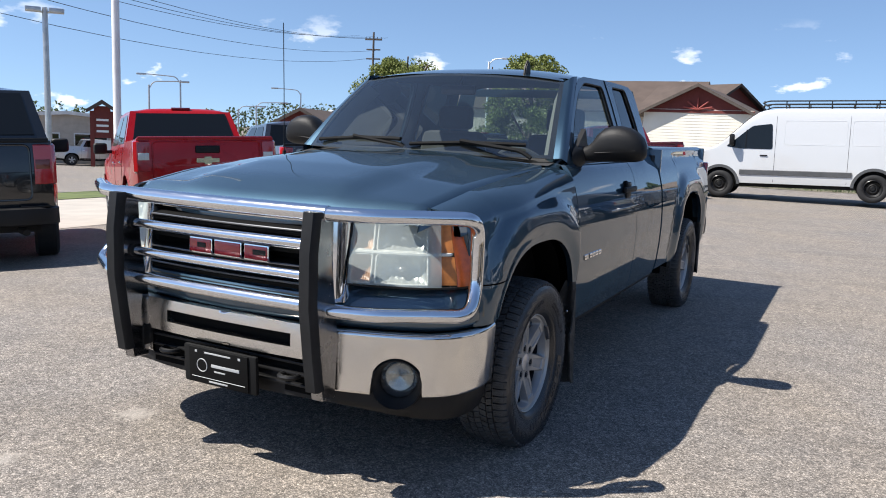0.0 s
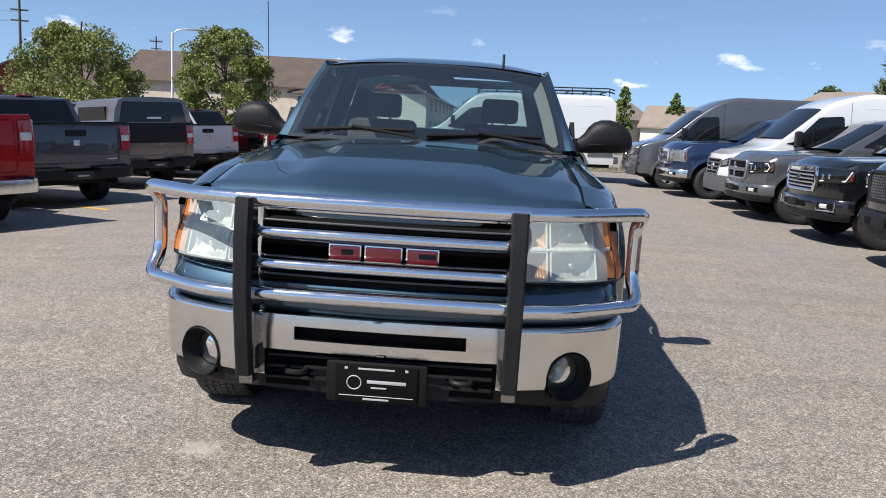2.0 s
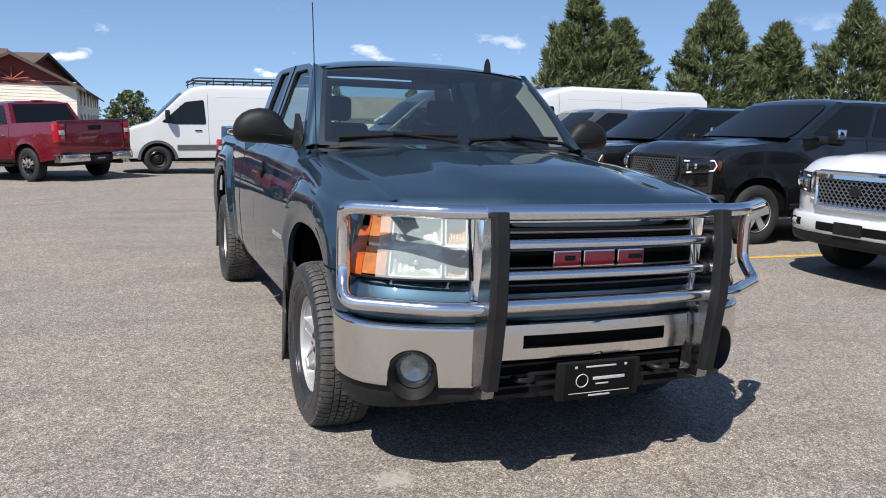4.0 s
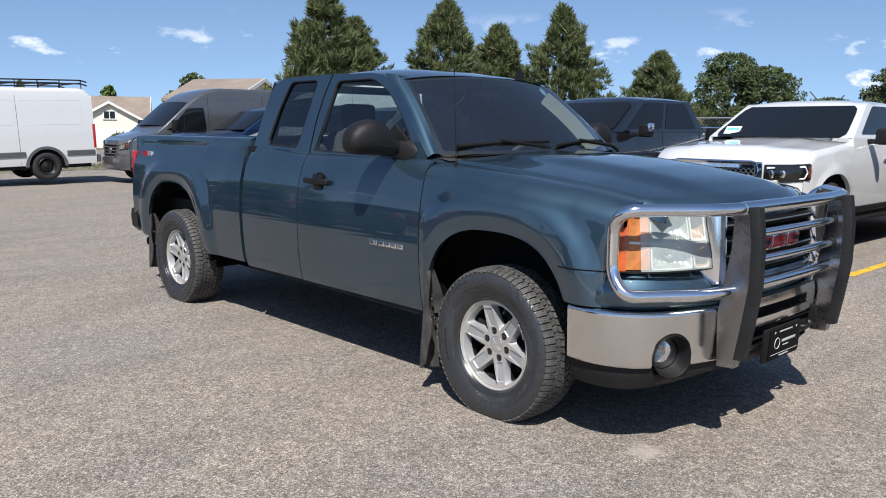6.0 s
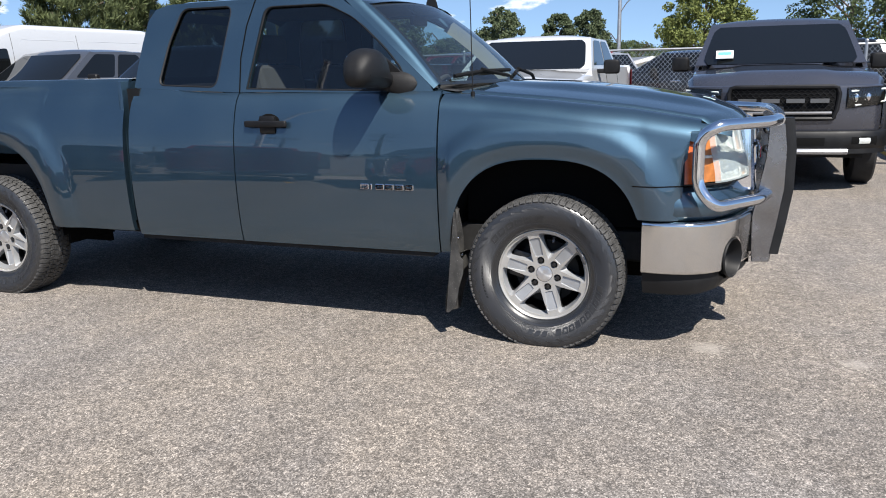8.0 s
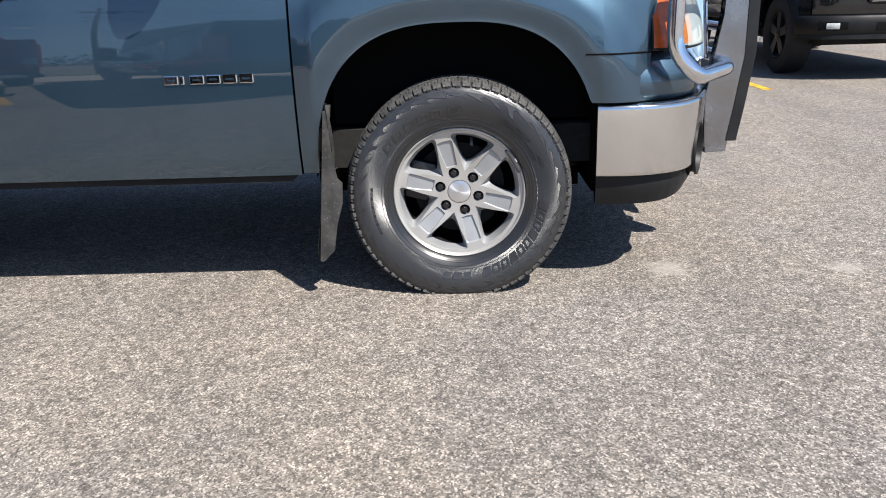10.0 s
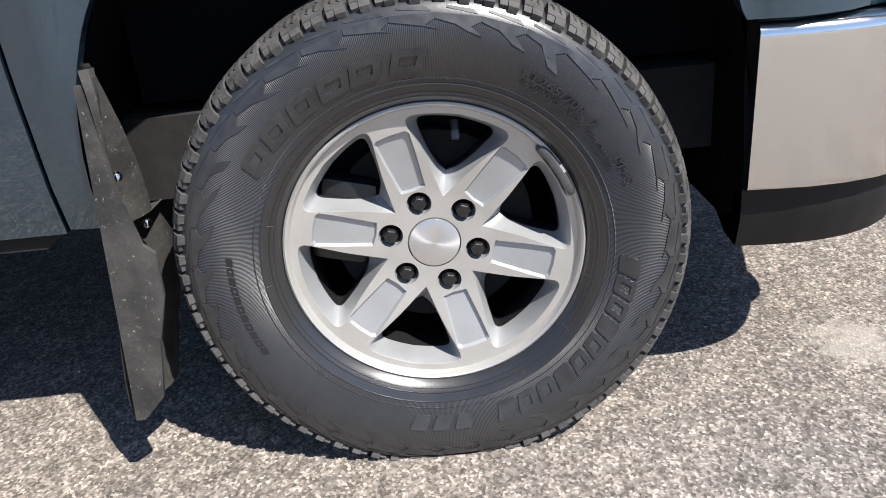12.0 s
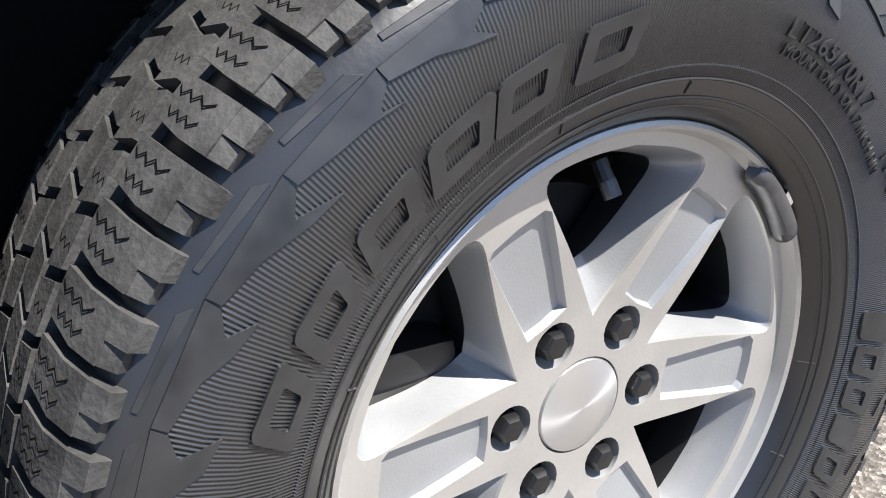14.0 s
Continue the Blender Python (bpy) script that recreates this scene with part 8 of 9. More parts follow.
vehicle("silver suv nose to tail behind the mesh fence", "suv", tail_pose(16.6, 1.9, 4.8, 60), M["silver_paint"], 4.8, 0.97, (1.05, 1.15, 1.2), 1.4, 1.25, 1.80, (2.1, 4.35, 4.7), open_bed=False, axles=(0.9, 3.8), doors=3, group="parked suvs", front_detail=False)
vehicle("silver pickup on the far road", "pickup", tail_pose(-49, 34, 5.8, 60), M["silver_paint"], 5.8, 1.0, front_detail=False)


# ---- trees ----
def leaf_material(name, color, light=0.35):
    mat = material(name, color, 0.75)
    v = coords(mat)
    isl = node(mat, "ShaderNodeNewGeometry")
    c = ramp(mat, isl.outputs["Random Per Island"], [(0.0, tuple(x * 0.7 for x in color)), (0.5, color), (1.0, tuple(x * 1.3 for x in color))])
    big = ramp(mat, noise_tex(mat, v, 0.9, 4), [(0.3, (0.75, 0.78, 0.72)), (0.7, (1.15, 1.12, 1.0))])
    col = mix(mat, c, big, 1.0, "MULTIPLY")
    into(mat, col, "Base Color")
    nt = mat.node_tree
    tr = nt.nodes.new("ShaderNodeBsdfTranslucent")
    nt.links.new(col, tr.inputs["Color"])
    mx = nt.nodes.new("ShaderNodeMixShader")
    mx.inputs[0].default_value = light
    nt.links.new(bsdf(mat).outputs[0], mx.inputs[1])
    nt.links.new(tr.outputs[0], mx.inputs[2])
    nt.links.new(mx.outputs[0], nt.nodes["Material Output"].inputs["Surface"])
    return mat


M["needles"] = leaf_material("pine_needles", (0.105, 0.13, 0.055), 0.18)
M["leaf_light"] = leaf_material("light_leaves", (0.13, 0.185, 0.05), 0.22)
M["leaf_yellow"] = leaf_material("yellow_green_leaves", (0.175, 0.205, 0.06), 0.22)
M["leaf_dark"] = leaf_material("dark_leaves", (0.075, 0.105, 0.042), 0.22)
M["leaf_grey"] = leaf_material("grey_green_leaves", (0.09, 0.118, 0.062), 0.22)
M["bark"] = varied(material("rough_bark", (0.14, 0.105, 0.08), 0.95), (0.14, 0.105, 0.08), 4, 0.35, None, 30, 0.7)


def blades_mesh(name, centres, dirs, length, width, rng):
    """Many small bent leaf blades in one mesh."""
    n = len(centres)
    side = rng.normal(size=(n, 3))
    side -= dirs * np.sum(side * dirs, axis=1, keepdims=True)
    side /= np.linalg.norm(side, axis=1, keepdims=True) + 1e-9
    ln = length * rng.uniform(0.6, 1.35, (n, 1))
    wd = width * rng.uniform(0.6, 1.35, (n, 1))
    a = centres - dirs * ln * 0.5
    b = centres + side * wd * 0.5
    c = centres + dirs * ln * 0.5
    d = centres - side * wd * 0.5
    verts = np.stack([a, b, c, d], axis=1).reshape(-1, 3)
    idx = np.arange(n * 4).reshape(n, 4)
    me = bpy.data.meshes.new(name)
    me.from_pydata(verts.tolist(), [], idx.tolist())
    return me


def branchy(bm, rng, h, spread, r0, n, low, curve=0.25):
    """Limbs out of the trunk, tapered, ending inside the crown."""
    for k in range(n):
        a = rng.uniform(0, 2 * math.pi)
        z = h * rng.uniform(low, 0.8)
        ln = spread * rng.uniform(0.45, 0.8) * (1 - 0.5 * z / h)
        p = Vector((0, 0, z))
        q = p + Vector((math.cos(a) * ln, math.sin(a) * ln, ln * curve + 0.2))
        m = p.lerp(q, 0.5) + Vector((0, 0, -0.08))
        tube(bm, [p, m, q], r0 * 0.3, 5)


def trunk_mesh(rng, h, r0):
    bm = bmesh.new()
    rings = []
    for k in range(9):
        t = k / 8
        cx, cy = 0.12 * math.sin(t * 3 + h), 0.1 * math.sin(t * 4)
        r = r0 * (1 - 0.85 * t) * (1.35 if k == 0 else 1)
        rings.append([(cx + r * math.cos(j * math.pi / 5), cy + r * math.sin(j * math.pi / 5), h * t - 0.05) for j in range(11)])
    grid(bm, rings)
    return bm


def pine(x, y, h, w, seed):
    rng = np.random.default_rng(seed)
    t = thing("pine_tree", "dense dark green pine tree with bare lower trunk", "tree", "pines beyond the row", pose(x, y, ground_z(x, y)))
    h -= ground_z(x, y)
    bm = trunk_mesh(rng, h * 0.97, 0.16)
    branchy(bm, rng, h, w * 0.5, 0.16, 26, 0.08, 0.15)
    part("trunk", bm, M["bark"], t)
    cs, ds = [], []
    nb = 480
    for k in range(nb):
        f = rng.uniform(0, 1) ** 1.15
        z = h * (0.07 + 0.90 * f)
        a = rng.uniform(0, 2 * math.pi)
        prof = (1 - f) ** 0.78 * (0.62 + 0.38 * min(1, f * 6))
        ragged = 0.84 + 0.16 * math.sin(3 * a + seed + z * 1.3) + rng.uniform(-0.34, 0.30)
        R = w * 0.56 * prof * ragged + 0.06
        tip = np.array([math.cos(a) * R, math.sin(a) * R, z + R * 0.22])
        root = np.array([math.cos(a) * R * 0.35, math.sin(a) * R * 0.35, z - R * 0.03])
        out = tip - root
        out /= np.linalg.norm(out)
        # two or three upturned tufts at the end, fewer along it
        for s, m in ((1.0, 24), (0.86, 19), (0.70, 14), (0.5, 9)):
            c0 = root + (tip - root) * s + rng.normal(0, 0.07, 3)
            up = out * 0.6 + np.array([0, 0, 0.75])
            d = up + rng.normal(0, 0.55, (m, 3))
            d /= np.linalg.norm(d, axis=1, keepdims=True)
            cs.append(c0 + d * 0.13 + rng.normal(0, 0.055, (m, 3)))
            ds.append(d)
    me = blades_mesh("crown", np.concatenate(cs), np.concatenate(ds), 0.40, 0.052, rng)
    me.materials.append(M["needles"])
    tagged(new("crown", me), "dark green tufts of pine needles").parent = t
    return t


def broadleaf(x, y, h, w, mat, seed, label, narrow=False, leaf=0.17, count=7000, base=0.22):
    rng = np.random.default_rng(seed)
    gz = ground_z(x, y)
    t = thing("tree", label, "tree", "", pose(x, y, gz))
    h -= gz
    bm = trunk_mesh(rng, h * 0.8, 0.05 + 0.018 * h)
    branchy(bm, rng, h, w * 0.5, 0.14, 16, 0.22, 0.8)
    part("trunk", bm, M["bark"], t)
    nc = 190 if not narrow else 110
    cs, ds = [], []
    for k in range(nc):
        f = rng.uniform(0, 1)
        q = (f - 0.42) / (0.60 if f > 0.42 else 0.47)
        prof = max(0.03, 1 - q * q) ** 0.5 if not narrow else max(0.04, math.sin(math.pi * (0.14 + 0.85 * f))) ** 0.75
        a = rng.uniform(0, 2 * math.pi)
        rr = w * 0.5 * prof * rng.uniform(0.12, 1) ** 0.4 * (0.88 + 0.1 * math.sin(3 * a + seed) * math.sin(5 * f + seed))
        c0 = np.array([math.cos(a) * rr, math.sin(a) * rr, 0.0])
        size = w * rng.uniform(0.05, 0.105) * (0.65 + 0.35 * prof) * (1.25 if narrow else 1)
        c0[2] = h * base + (h * (1 - base) - size * 0.8) * f
        m = count // nc
        d = rng.normal(size=(m, 3))
        d /= np.linalg.norm(d, axis=1, keepdims=True)
        shell = size * rng.uniform(0.55, 1.1, (m, 1))
        p = c0 + d * shell * np.array([1, 1, 0.85])
        cs.append(p)
        dd = d * 0.5 + rng.normal(0, 0.6, (m, 3)) + np.array([0, 0, -0.2])
        dd /= np.linalg.norm(dd, axis=1, keepdims=True)
        ds.append(dd)
    me = blades_mesh("crown", np.concatenate(cs), np.concatenate(ds), leaf * 1.3, leaf * 0.8, rng)
    me.materials.append(mat)
    new("crown", me).parent = t
    return t


def from_eye(ex, ey, az, d):
    return ex + d * math.cos(radians(az)), ey + d * math.sin(radians(az))


pine(16.75, 27.1, 7.4, 5.2, 11)
pine(23.5, 26.5, 7.6, 5.4, 12)
pine(26.3, 25.6, 6.6, 4.6, 13)
pine(28.4, 23.2, 7.5, 5.4, 14)
pine(21.2, 31.0, 7.0, 5.0, 16)
pine(38.4, 23.9, 6.0, 5.0, 15)
DARK = "dark green leafy tree beyond the mesh fence"
for k, (az, d, h, w) in enumerate(((27.0, 55, 6.4, 5.4), (24.6, 56, 5.6, 4.6), (21.0, 60, 3.7, 5.5))):
    broadleaf(*from_eye(-4.23, -2.35, az, d), h, w, M["leaf_dark"], 40 + k, DARK, count=19000, leaf=0.135)
for k, (az, d, h, w, m) in enumerate(((19.6, 66, 3.5, 5.0, "leaf_dark"), (16.3, 56, 5.5, 4.0, "leaf_grey"), (12.3, 56, 5.0, 3.2, "leaf_grey"), (10.2, 57, 5.3, 3.4, "leaf_grey"), (7.6, 70, 3.6, 7.0, "leaf_dark"), (-6.0, 46, 7.0, 6.5, "leaf_dark"), (-10.5, 48, 6.4, 6.0, "leaf_dark"))):
    broadleaf(*from_eye(-4.7, -1.37, az, d), h, w, M[m], 50 + k, "grey-green leafy tree beyond the mesh fence", count=17000, leaf=0.135, base=0.1)
broadleaf(*from_eye(-4.7, -1.37, 2.8, 45), 5.7, 5.2, M["leaf_yellow"], 60, "light yellow-green spreading tree beyond the fence", count=24000, leaf=0.125)
broadleaf(-20.1, 34.5, 5.3, 7.0, M["leaf_yellow"], 61, "light green rounded tree before the brown-roofed building", count=46000, leaf=0.11, base=0.05)
broadleaf(-13.4, 36.0, 5.6, 5.6, M["leaf_yellow"], 62, "light green rounded tree before the brown-roofed building", count=40000, leaf=0.11, base=0.05)
broadleaf(*from_eye(0.81, -3.86, 91.9, 72), 3.7, 4.4, M["leaf_dark"], 65, "dark green tree behind the white van", False, 0.2, 5000, 0.05)
broadleaf(*from_eye(0.81, -3.86, 87.7, 74), 3.5, 2.2, M["leaf_light"], 66, "slender green tree behind the white van", True, 0.2, 4000, 0.3)
broadleaf(*from_eye(0.81, -3.86, 83.5, 76), 4.5, 2.9, M["leaf_dark"], 67, "green tree behind the tan house", True, 0.2, 4500, 0.1)
broadleaf(*from_eye(-2.83, -3.24, 70.3, 112), 6.9, 3.6, M["leaf_light"], 68, "tall green columnar tree beside a far house", True, 0.28, 5000, 0.12)
broadleaf(*from_eye(-2.83, -3.24, 71.6, 118), 4.6, 4.2, M["leaf_dark"], 69, "dark green tree beside a far house", False, 0.28, 4000, 0.05)
broadleaf(*from_eye(-2.83, -3.24, 66.3, 128), 6.9, 4.0, M["leaf_light"], 70, "green tree behind a far house", True, 0.28, 4500, 0.2)
broadleaf(*from_eye(0.81, -3.86, 99.5, 95), 3.4, 9.0, M["leaf_dark"], 71, "dark green low trees far beyond the van", False, 0.3, 5000, 0.02)
for k, (az, d, h, w) in enumerate(((70.0, 84, 0.8, 2.4), (67.4, 86, 0.9, 2.0), (84.9, 60, 1.9, 3.0))):
    ex, ey = (-2.83, -3.24) if az < 75 else (0.81, -3.86)
    broadleaf(*from_eye(ex, ey, az, d), h, w, M["leaf_light"], 80 + k, "rounded green shrub before a far house", False, 0.16, 2200, 0.02)

# a far belt of woods all round
rng = np.random.default_rng(5)
cs, ds = [], []
for k in range(900):
    a = 2 * math.pi * (k + rng.uniform(0, 1)) / 900
    d = 150 + 14 * math.sin(5 * a) + rng.uniform(-6, 6)
    hgt = 3.6 + 1.1 * math.sin(9 * a + 1) + 0.9 * math.sin(23 * a) + rng.uniform(-0.7, 0.9)
    m = 120
    f = rng.uniform(0, 1, (m, 1))
    c = np.array([d * math.cos(a), d * math.sin(a), 0.0]) + np.concatenate([rng.normal(0, 0.9, (m, 2)) * (1.1 - 0.6 * f), f * (hgt + 2.6) - 3.2], axis=1)
    cs.append(c)
    dd = rng.normal(size=(m, 3))
    ds.append(dd / np.linalg.norm(dd, axis=1, keepdims=True))
me = blades_mesh("far_woods", np.concatenate(cs), np.concatenate(ds), 0.55, 0.36, rng)
me.materials.append(M["leaf_dark"])
tagged(new("far_woods", me), "dark belt of distant leafy woods", "trees", kind="stuff")
# low tan hill behind the pines
bm = bmesh.new()
rows = []
for i in range(9):
    v = i / 8
    row = []
    for j in range(41):
        az = radians(12 + 44 * j / 40)
        d = 260 + 160 * v
        top = 12.5 * math.sin(math.pi * j / 40) ** 0.7 * (0.9 + 0.12 * math.sin(j * 0.9))
        row.append((d * math.cos(az), d * math.sin(az), -3.7 + top * math.sin(math.pi * v * 0.9 + 0.02)))
    rows.append(row)
grid(bm, rows)
tagged(part("hill", bm, M["tan_field"]), "low tan grassy hill in the distance", "hill", kind="structure")


# ---- buildings ----
def plain(name, color, rough=0.85, scale=2.0, amount=0.12, fine=50, relief=0.1):
    return varied(material(name, color, rough), color, scale, amount, None, fine, relief)


M["white_siding"] = plain("cream_siding", (0.72, 0.68, 0.58), 0.6, 1.0, 0.05)
M["tan_siding"] = plain("tan_siding", (0.46, 0.40, 0.33), 0.7)
M["red_board"] = plain("barn_red_boards", (0.15, 0.028, 0.022), 0.75, 3.0, 0.15)
M["brown_shingle"] = plain("brown_shingles", (0.082, 0.060, 0.049), 0.9, 0.8, 0.15, 12, 0.5)
M["tan_shingle"] = plain("tan_shingles", (0.22, 0.18, 0.15), 0.9, 0.8, 0.15, 12, 0.5)
M["red_trim"] = plain("weathered_red_trim", (0.26, 0.05, 0.04), 0.7)
M["white_trim"] = plain("white_trim", (0.72, 0.71, 0.68), 0.5)
M["timber"] = plain("weathered_timber", (0.085, 0.069, 0.058), 0.9, 3, 0.2)
M["galvanised"] = varied(material("galvanised_steel", (0.5, 0.51, 0.52), 0.42, 0.8), (0.5, 0.51, 0.52), 6, 0.15)
M["white_pole"] = plain("white_painted_pole", (0.74, 0.74, 0.74), 0.4)


def small_window(parent, m, w, h):
    """A window with frame, sill and two panes; its face is the local -y side."""
    win = new("window", None)
    win.parent = parent
    win.matrix_basis = m
    bm = bmesh.new()
    for x0, x1, z0, z1 in ((-w / 2 - 0.08, w / 2 + 0.08, h, h + 0.09), (-w / 2 - 0.08, -w / 2, 0, h), (w / 2, w / 2 + 0.08, 0, h), (-0.03, 0.03, 0, h)):
        box(bm, x0, x1, -0.06, 0.03, z0, z1)
    part("frame", bm, M["white_trim"], win)
    bm = bmesh.new()
    box(bm, -w / 2 - 0.12, w / 2 + 0.12, -0.11, 0.03, -0.08, 0)
    part("sill", bm, M["white_trim"], win)
    for s in (-1, 1):
        bm = bmesh.new()
        box(bm, s * 0.03, s * w / 2, -0.02, 0.01, 0.0, h)
        part("pane", bm, M["car_glass"], win)
    return win


def gabled(label, m, W, L, eave, ridge, wall_mat, roof_mat, gable_mat, base, over=0.5, boards=0.0, star=False, windows=(), garage=None, category="building"):
    """A house with its gable end on the local -y side; x across, y along the ridge."""
    b = thing("building", label, category, "", m)
    bm = bmesh.new()
    prism(bm, [(-W / 2, base), (W / 2, base), (W / 2, eave), (-W / 2, eave)], 0, L, "y")
    part("wall", bm, wall_mat, b, smooth=False)
    if boards:
        z = base + 0.05
        bm = bmesh.new()
        while z < eave - 0.05:
            prism(bm, [(0.0, z), (-0.022, z), (-0.004, z + boards), (0.0, z + boards)], -W / 2, W / 2)
            z += boards
        part("siding", bm, wall_mat, b, "horizontal lapped siding", smooth=False, clean=False)
    for y0, y1 in ((0.0, 0.12), (L - 0.12, L)):
        bm = bmesh.new()
        prism(bm, [(-W / 2, eave), (W / 2, eave), (0, ridge - 0.1)], y0, y1, "y")
        part("gable", bm, gable_mat, b, smooth=False)
    slope = (ridge - eave) / (W / 2)
    for s in (-1, 1):
        bm = bmesh.new()
        xo = W / 2 + over
        prism(bm, [(0, ridge), (s * xo, ridge - slope * xo), (s * xo, ridge - slope * xo - 0.16), (0, ridge - 0.16)], -over, L + over, "y")
        part("roof", bm, roof_mat, b, smooth=False)
        bm = bmesh.new()
        prism(bm, [(0, ridge + 0.02), (s * (xo + 0.02), ridge - slope * xo + 0.01), (s * (xo + 0.02), ridge - slope * xo - 0.24), (0, ridge - 0.24)], -over - 0.05, -over, "y")
        part("bargeboard", bm, M["timber"] if star or roof_mat is M["brown_shingle"] else M["white_trim"], b, smooth=False)
    if star:
        bm = bmesh.new()
        box(bm, -W / 2 - 0.05, W / 2 + 0.05, -0.08, 0.0, eave - 0.12, eave + 0.12)
        part("fascia_board", bm, M["red_board"], b)
        bm = bmesh.new()
        for a in (0.22, 0.75, 1.57, 2.39, 2.92):
            p, q = Vector((0, -0.14, eave + 0.15)), Vector((1.15 * math.cos(a), -0.14, eave + 0.15 + 0.95 * math.sin(a)))
            tube(bm, [p, q], 0.07, 6)
        part("gable_ornament", bm, M["red_trim"], b, "red fan-shaped timber ornament")
    for x, y, z, turn, w, h in windows:
        small_window(b, pose(x, y, z, 0, 0, turn), w, h)
    if garage:
        x0, x1, z1 = garage
        bm = bmesh.new()
        for k in range(4):
            box(bm, x0, x1, -0.05, 0.02, base + (z1 - base) * k / 4 + 0.01, base + (z1 - base) * (k + 1) / 4 - 0.01)
        part("garage_door", bm, M["white_trim"], b, "pale panelled garage door")
    return b


g0 = ground_z(-10, 64)
wing_windows = [(4.36, 5 + 6 * k, z, 90, 1.5, 1.3) for k in range(7) for z in (0.2, 2.4)]
gabled("cream-sided motel wing with barn-red gable and brown roof", pose(-9.85, 64, 0), 8.7, 46, 3.8, 6.0, M["white_siding"], M["brown_shingle"], M["red_board"], g0 - 1.5, 0.7, 0.24, True, wing_windows)
gabled("long motel wing with steep brown shingle roof", pose(-9.0, 78.0, 0, 0, 0, 60), 11.0, 76, 4.0, 7.0, M["tan_siding"], M["brown_shingle"], M["red_board"], -4.5, 0.6, 0, False, [(s * 5.52, 4 + 5 * k, z, 90 * s, 1.4, 1.3) for s in (-1, 1) for k in range(14) for z in (-0.4, 2.0)])
gabled("taller motel block with brown roof behind the gable", pose(-13.0, 84.0, 0, 0, 0, 90), 12.0, 26, 4.4, 7.6, M["tan_siding"], M["brown_shingle"], M["tan_siding"], -4.5, 0.5)
x, y = from_eye(2.23, -3.41, 127.8, 60)
gabled("small building with red gable and brown roof", pose(x, y, 0, 0, 0, 24), 4.2, 11, 1.55, 2.65, M["red_board"], M["brown_shingle"], M["red_board"], -3.5, 0.4)
x, y = from_eye(0.92, -3.85, 122.2, 104)
gabled("red gabled end block of the motel with brown roof", pose(x, y, 0, 0, 0, 32), 9.6, 14, 3.3, 5.8, M["red_board"], M["brown_shingle"], M["red_board"], -4.5, 0.5)
x, y = from_eye(0.81, -3.86, 83.2, 95)
gabled("tan two-storey house with shingle roof", pose(x, y, 0, 0, 0, -30), 6.0, 11, 3.2, 5.2, M["tan_siding"], M["tan_shingle"], M["tan_siding"], -3.5, 0.4, 0.0, False, [(-2, 0, 0.6, 0, 1.2, 1.2), (2, 0, 0.6, 0, 1.2, 1.2)])
x, y = from_eye(0.39, -3.93, 78.4, 100)
gabled("tan garage house with gable roof and pale door", pose(x, y, 0, 0, 0, -14), 6.8, 8, 2.6, 4.5, M["tan_siding"], M["tan_shingle"], M["tan_siding"], -3.5, 0.4, 0.0, False, [(0, 0, 2.2, 0, 1.3, 1.0)], (-2.2, 2.2, 0.6))
x, y = 25.6, 77.0
gabled("tan house with front gable, garage door and shingle roof", pose(x, y, 0, 0, 0, -24), 6.0, 9, 2.2, 3.9, M["white_siding"], M["tan_shingle"], M["white_siding"], -3.5, 0.35, 0.0, False, [(0, 0, 2.2, 0, 1.0, 0.7)], (-2.0, 2.0, 1.2))
x, y = 31.5, 82.0
gabled("cream house wing with long tan shingle roof", pose(x, y, 0, 0, 0, 66), 7.0, 15, 2.4, 4.6, M["white_siding"], M["tan_shingle"], M["white_siding"], -3.6, 0.35)
gabled("tan house with shingle roof and white gable behind the vans", pose(23.4, 44.4, 0, 0, 0, 30), 6.4, 4.6, 3.4, 4.65, M["tan_siding"], M["tan_shingle"], M["white_siding"], -1.5, 0.4, 0.0, False, [(-3.22, 2.3, 1.4, -90, 1.3, 1.2), (0, 0, 1.2, 0, 1.3, 1.2)], None, "house")
broadleaf(*from_eye(0.28, -3.94, 81.0, 90), 6.4, 2.5, M["leaf_light"], 72, "tall green columnar tree beside a far house", True, 0.22, 5000, 0.12)
broadleaf(*from_eye(0.28, -3.94, 77.5, 92), 6.0, 2.2, M["leaf_light"], 73, "slender green tree behind a far house", True, 0.22, 4500, 0.2)
broadleaf(*from_eye(-4.19, -2.29, 63.9, 66), 5.7, 3.2, M["leaf_dark"], 74, "dark green tree behind a tan house", False, 0.22, 4000, 0.2)
x, y = from_eye(2.23, -3.41, 142.9, 66)
b = gabled("low grey commercial building with awnings across the road", pose(x, y, 0, 0, 0, 52), 16, 9, 1.0, 1.7, M["tan_siding"], M["galvanised"], M["tan_siding"], -3, 0.3, 0, False, [(-5 + 3.3 * k, 0, -1.4, 0, 2.2, 1.4) for k in range(4)])
x, y = from_eye(-4.7, -1.37, 6.0, 60)
gabled("pale shed with low roof beyond the fence", pose(x, y, 0, 0, 0, -70), 7, 12, 1.2, 2.1, M["white_siding"], M["galvanised"], M["white_siding"], -1.2, 0.3)


# ---- poles, lamps, wires, sign, fence ----
def pole_mesh(r0, r1, h, z0=-0.3):
    bm = bmesh.new()
    revolve(bm, [(z0, r0), (h * 0.5, (r0 + r1) / 2), (h, r1), (h + 0.01, 0.001)], 14, "z")
    return bm


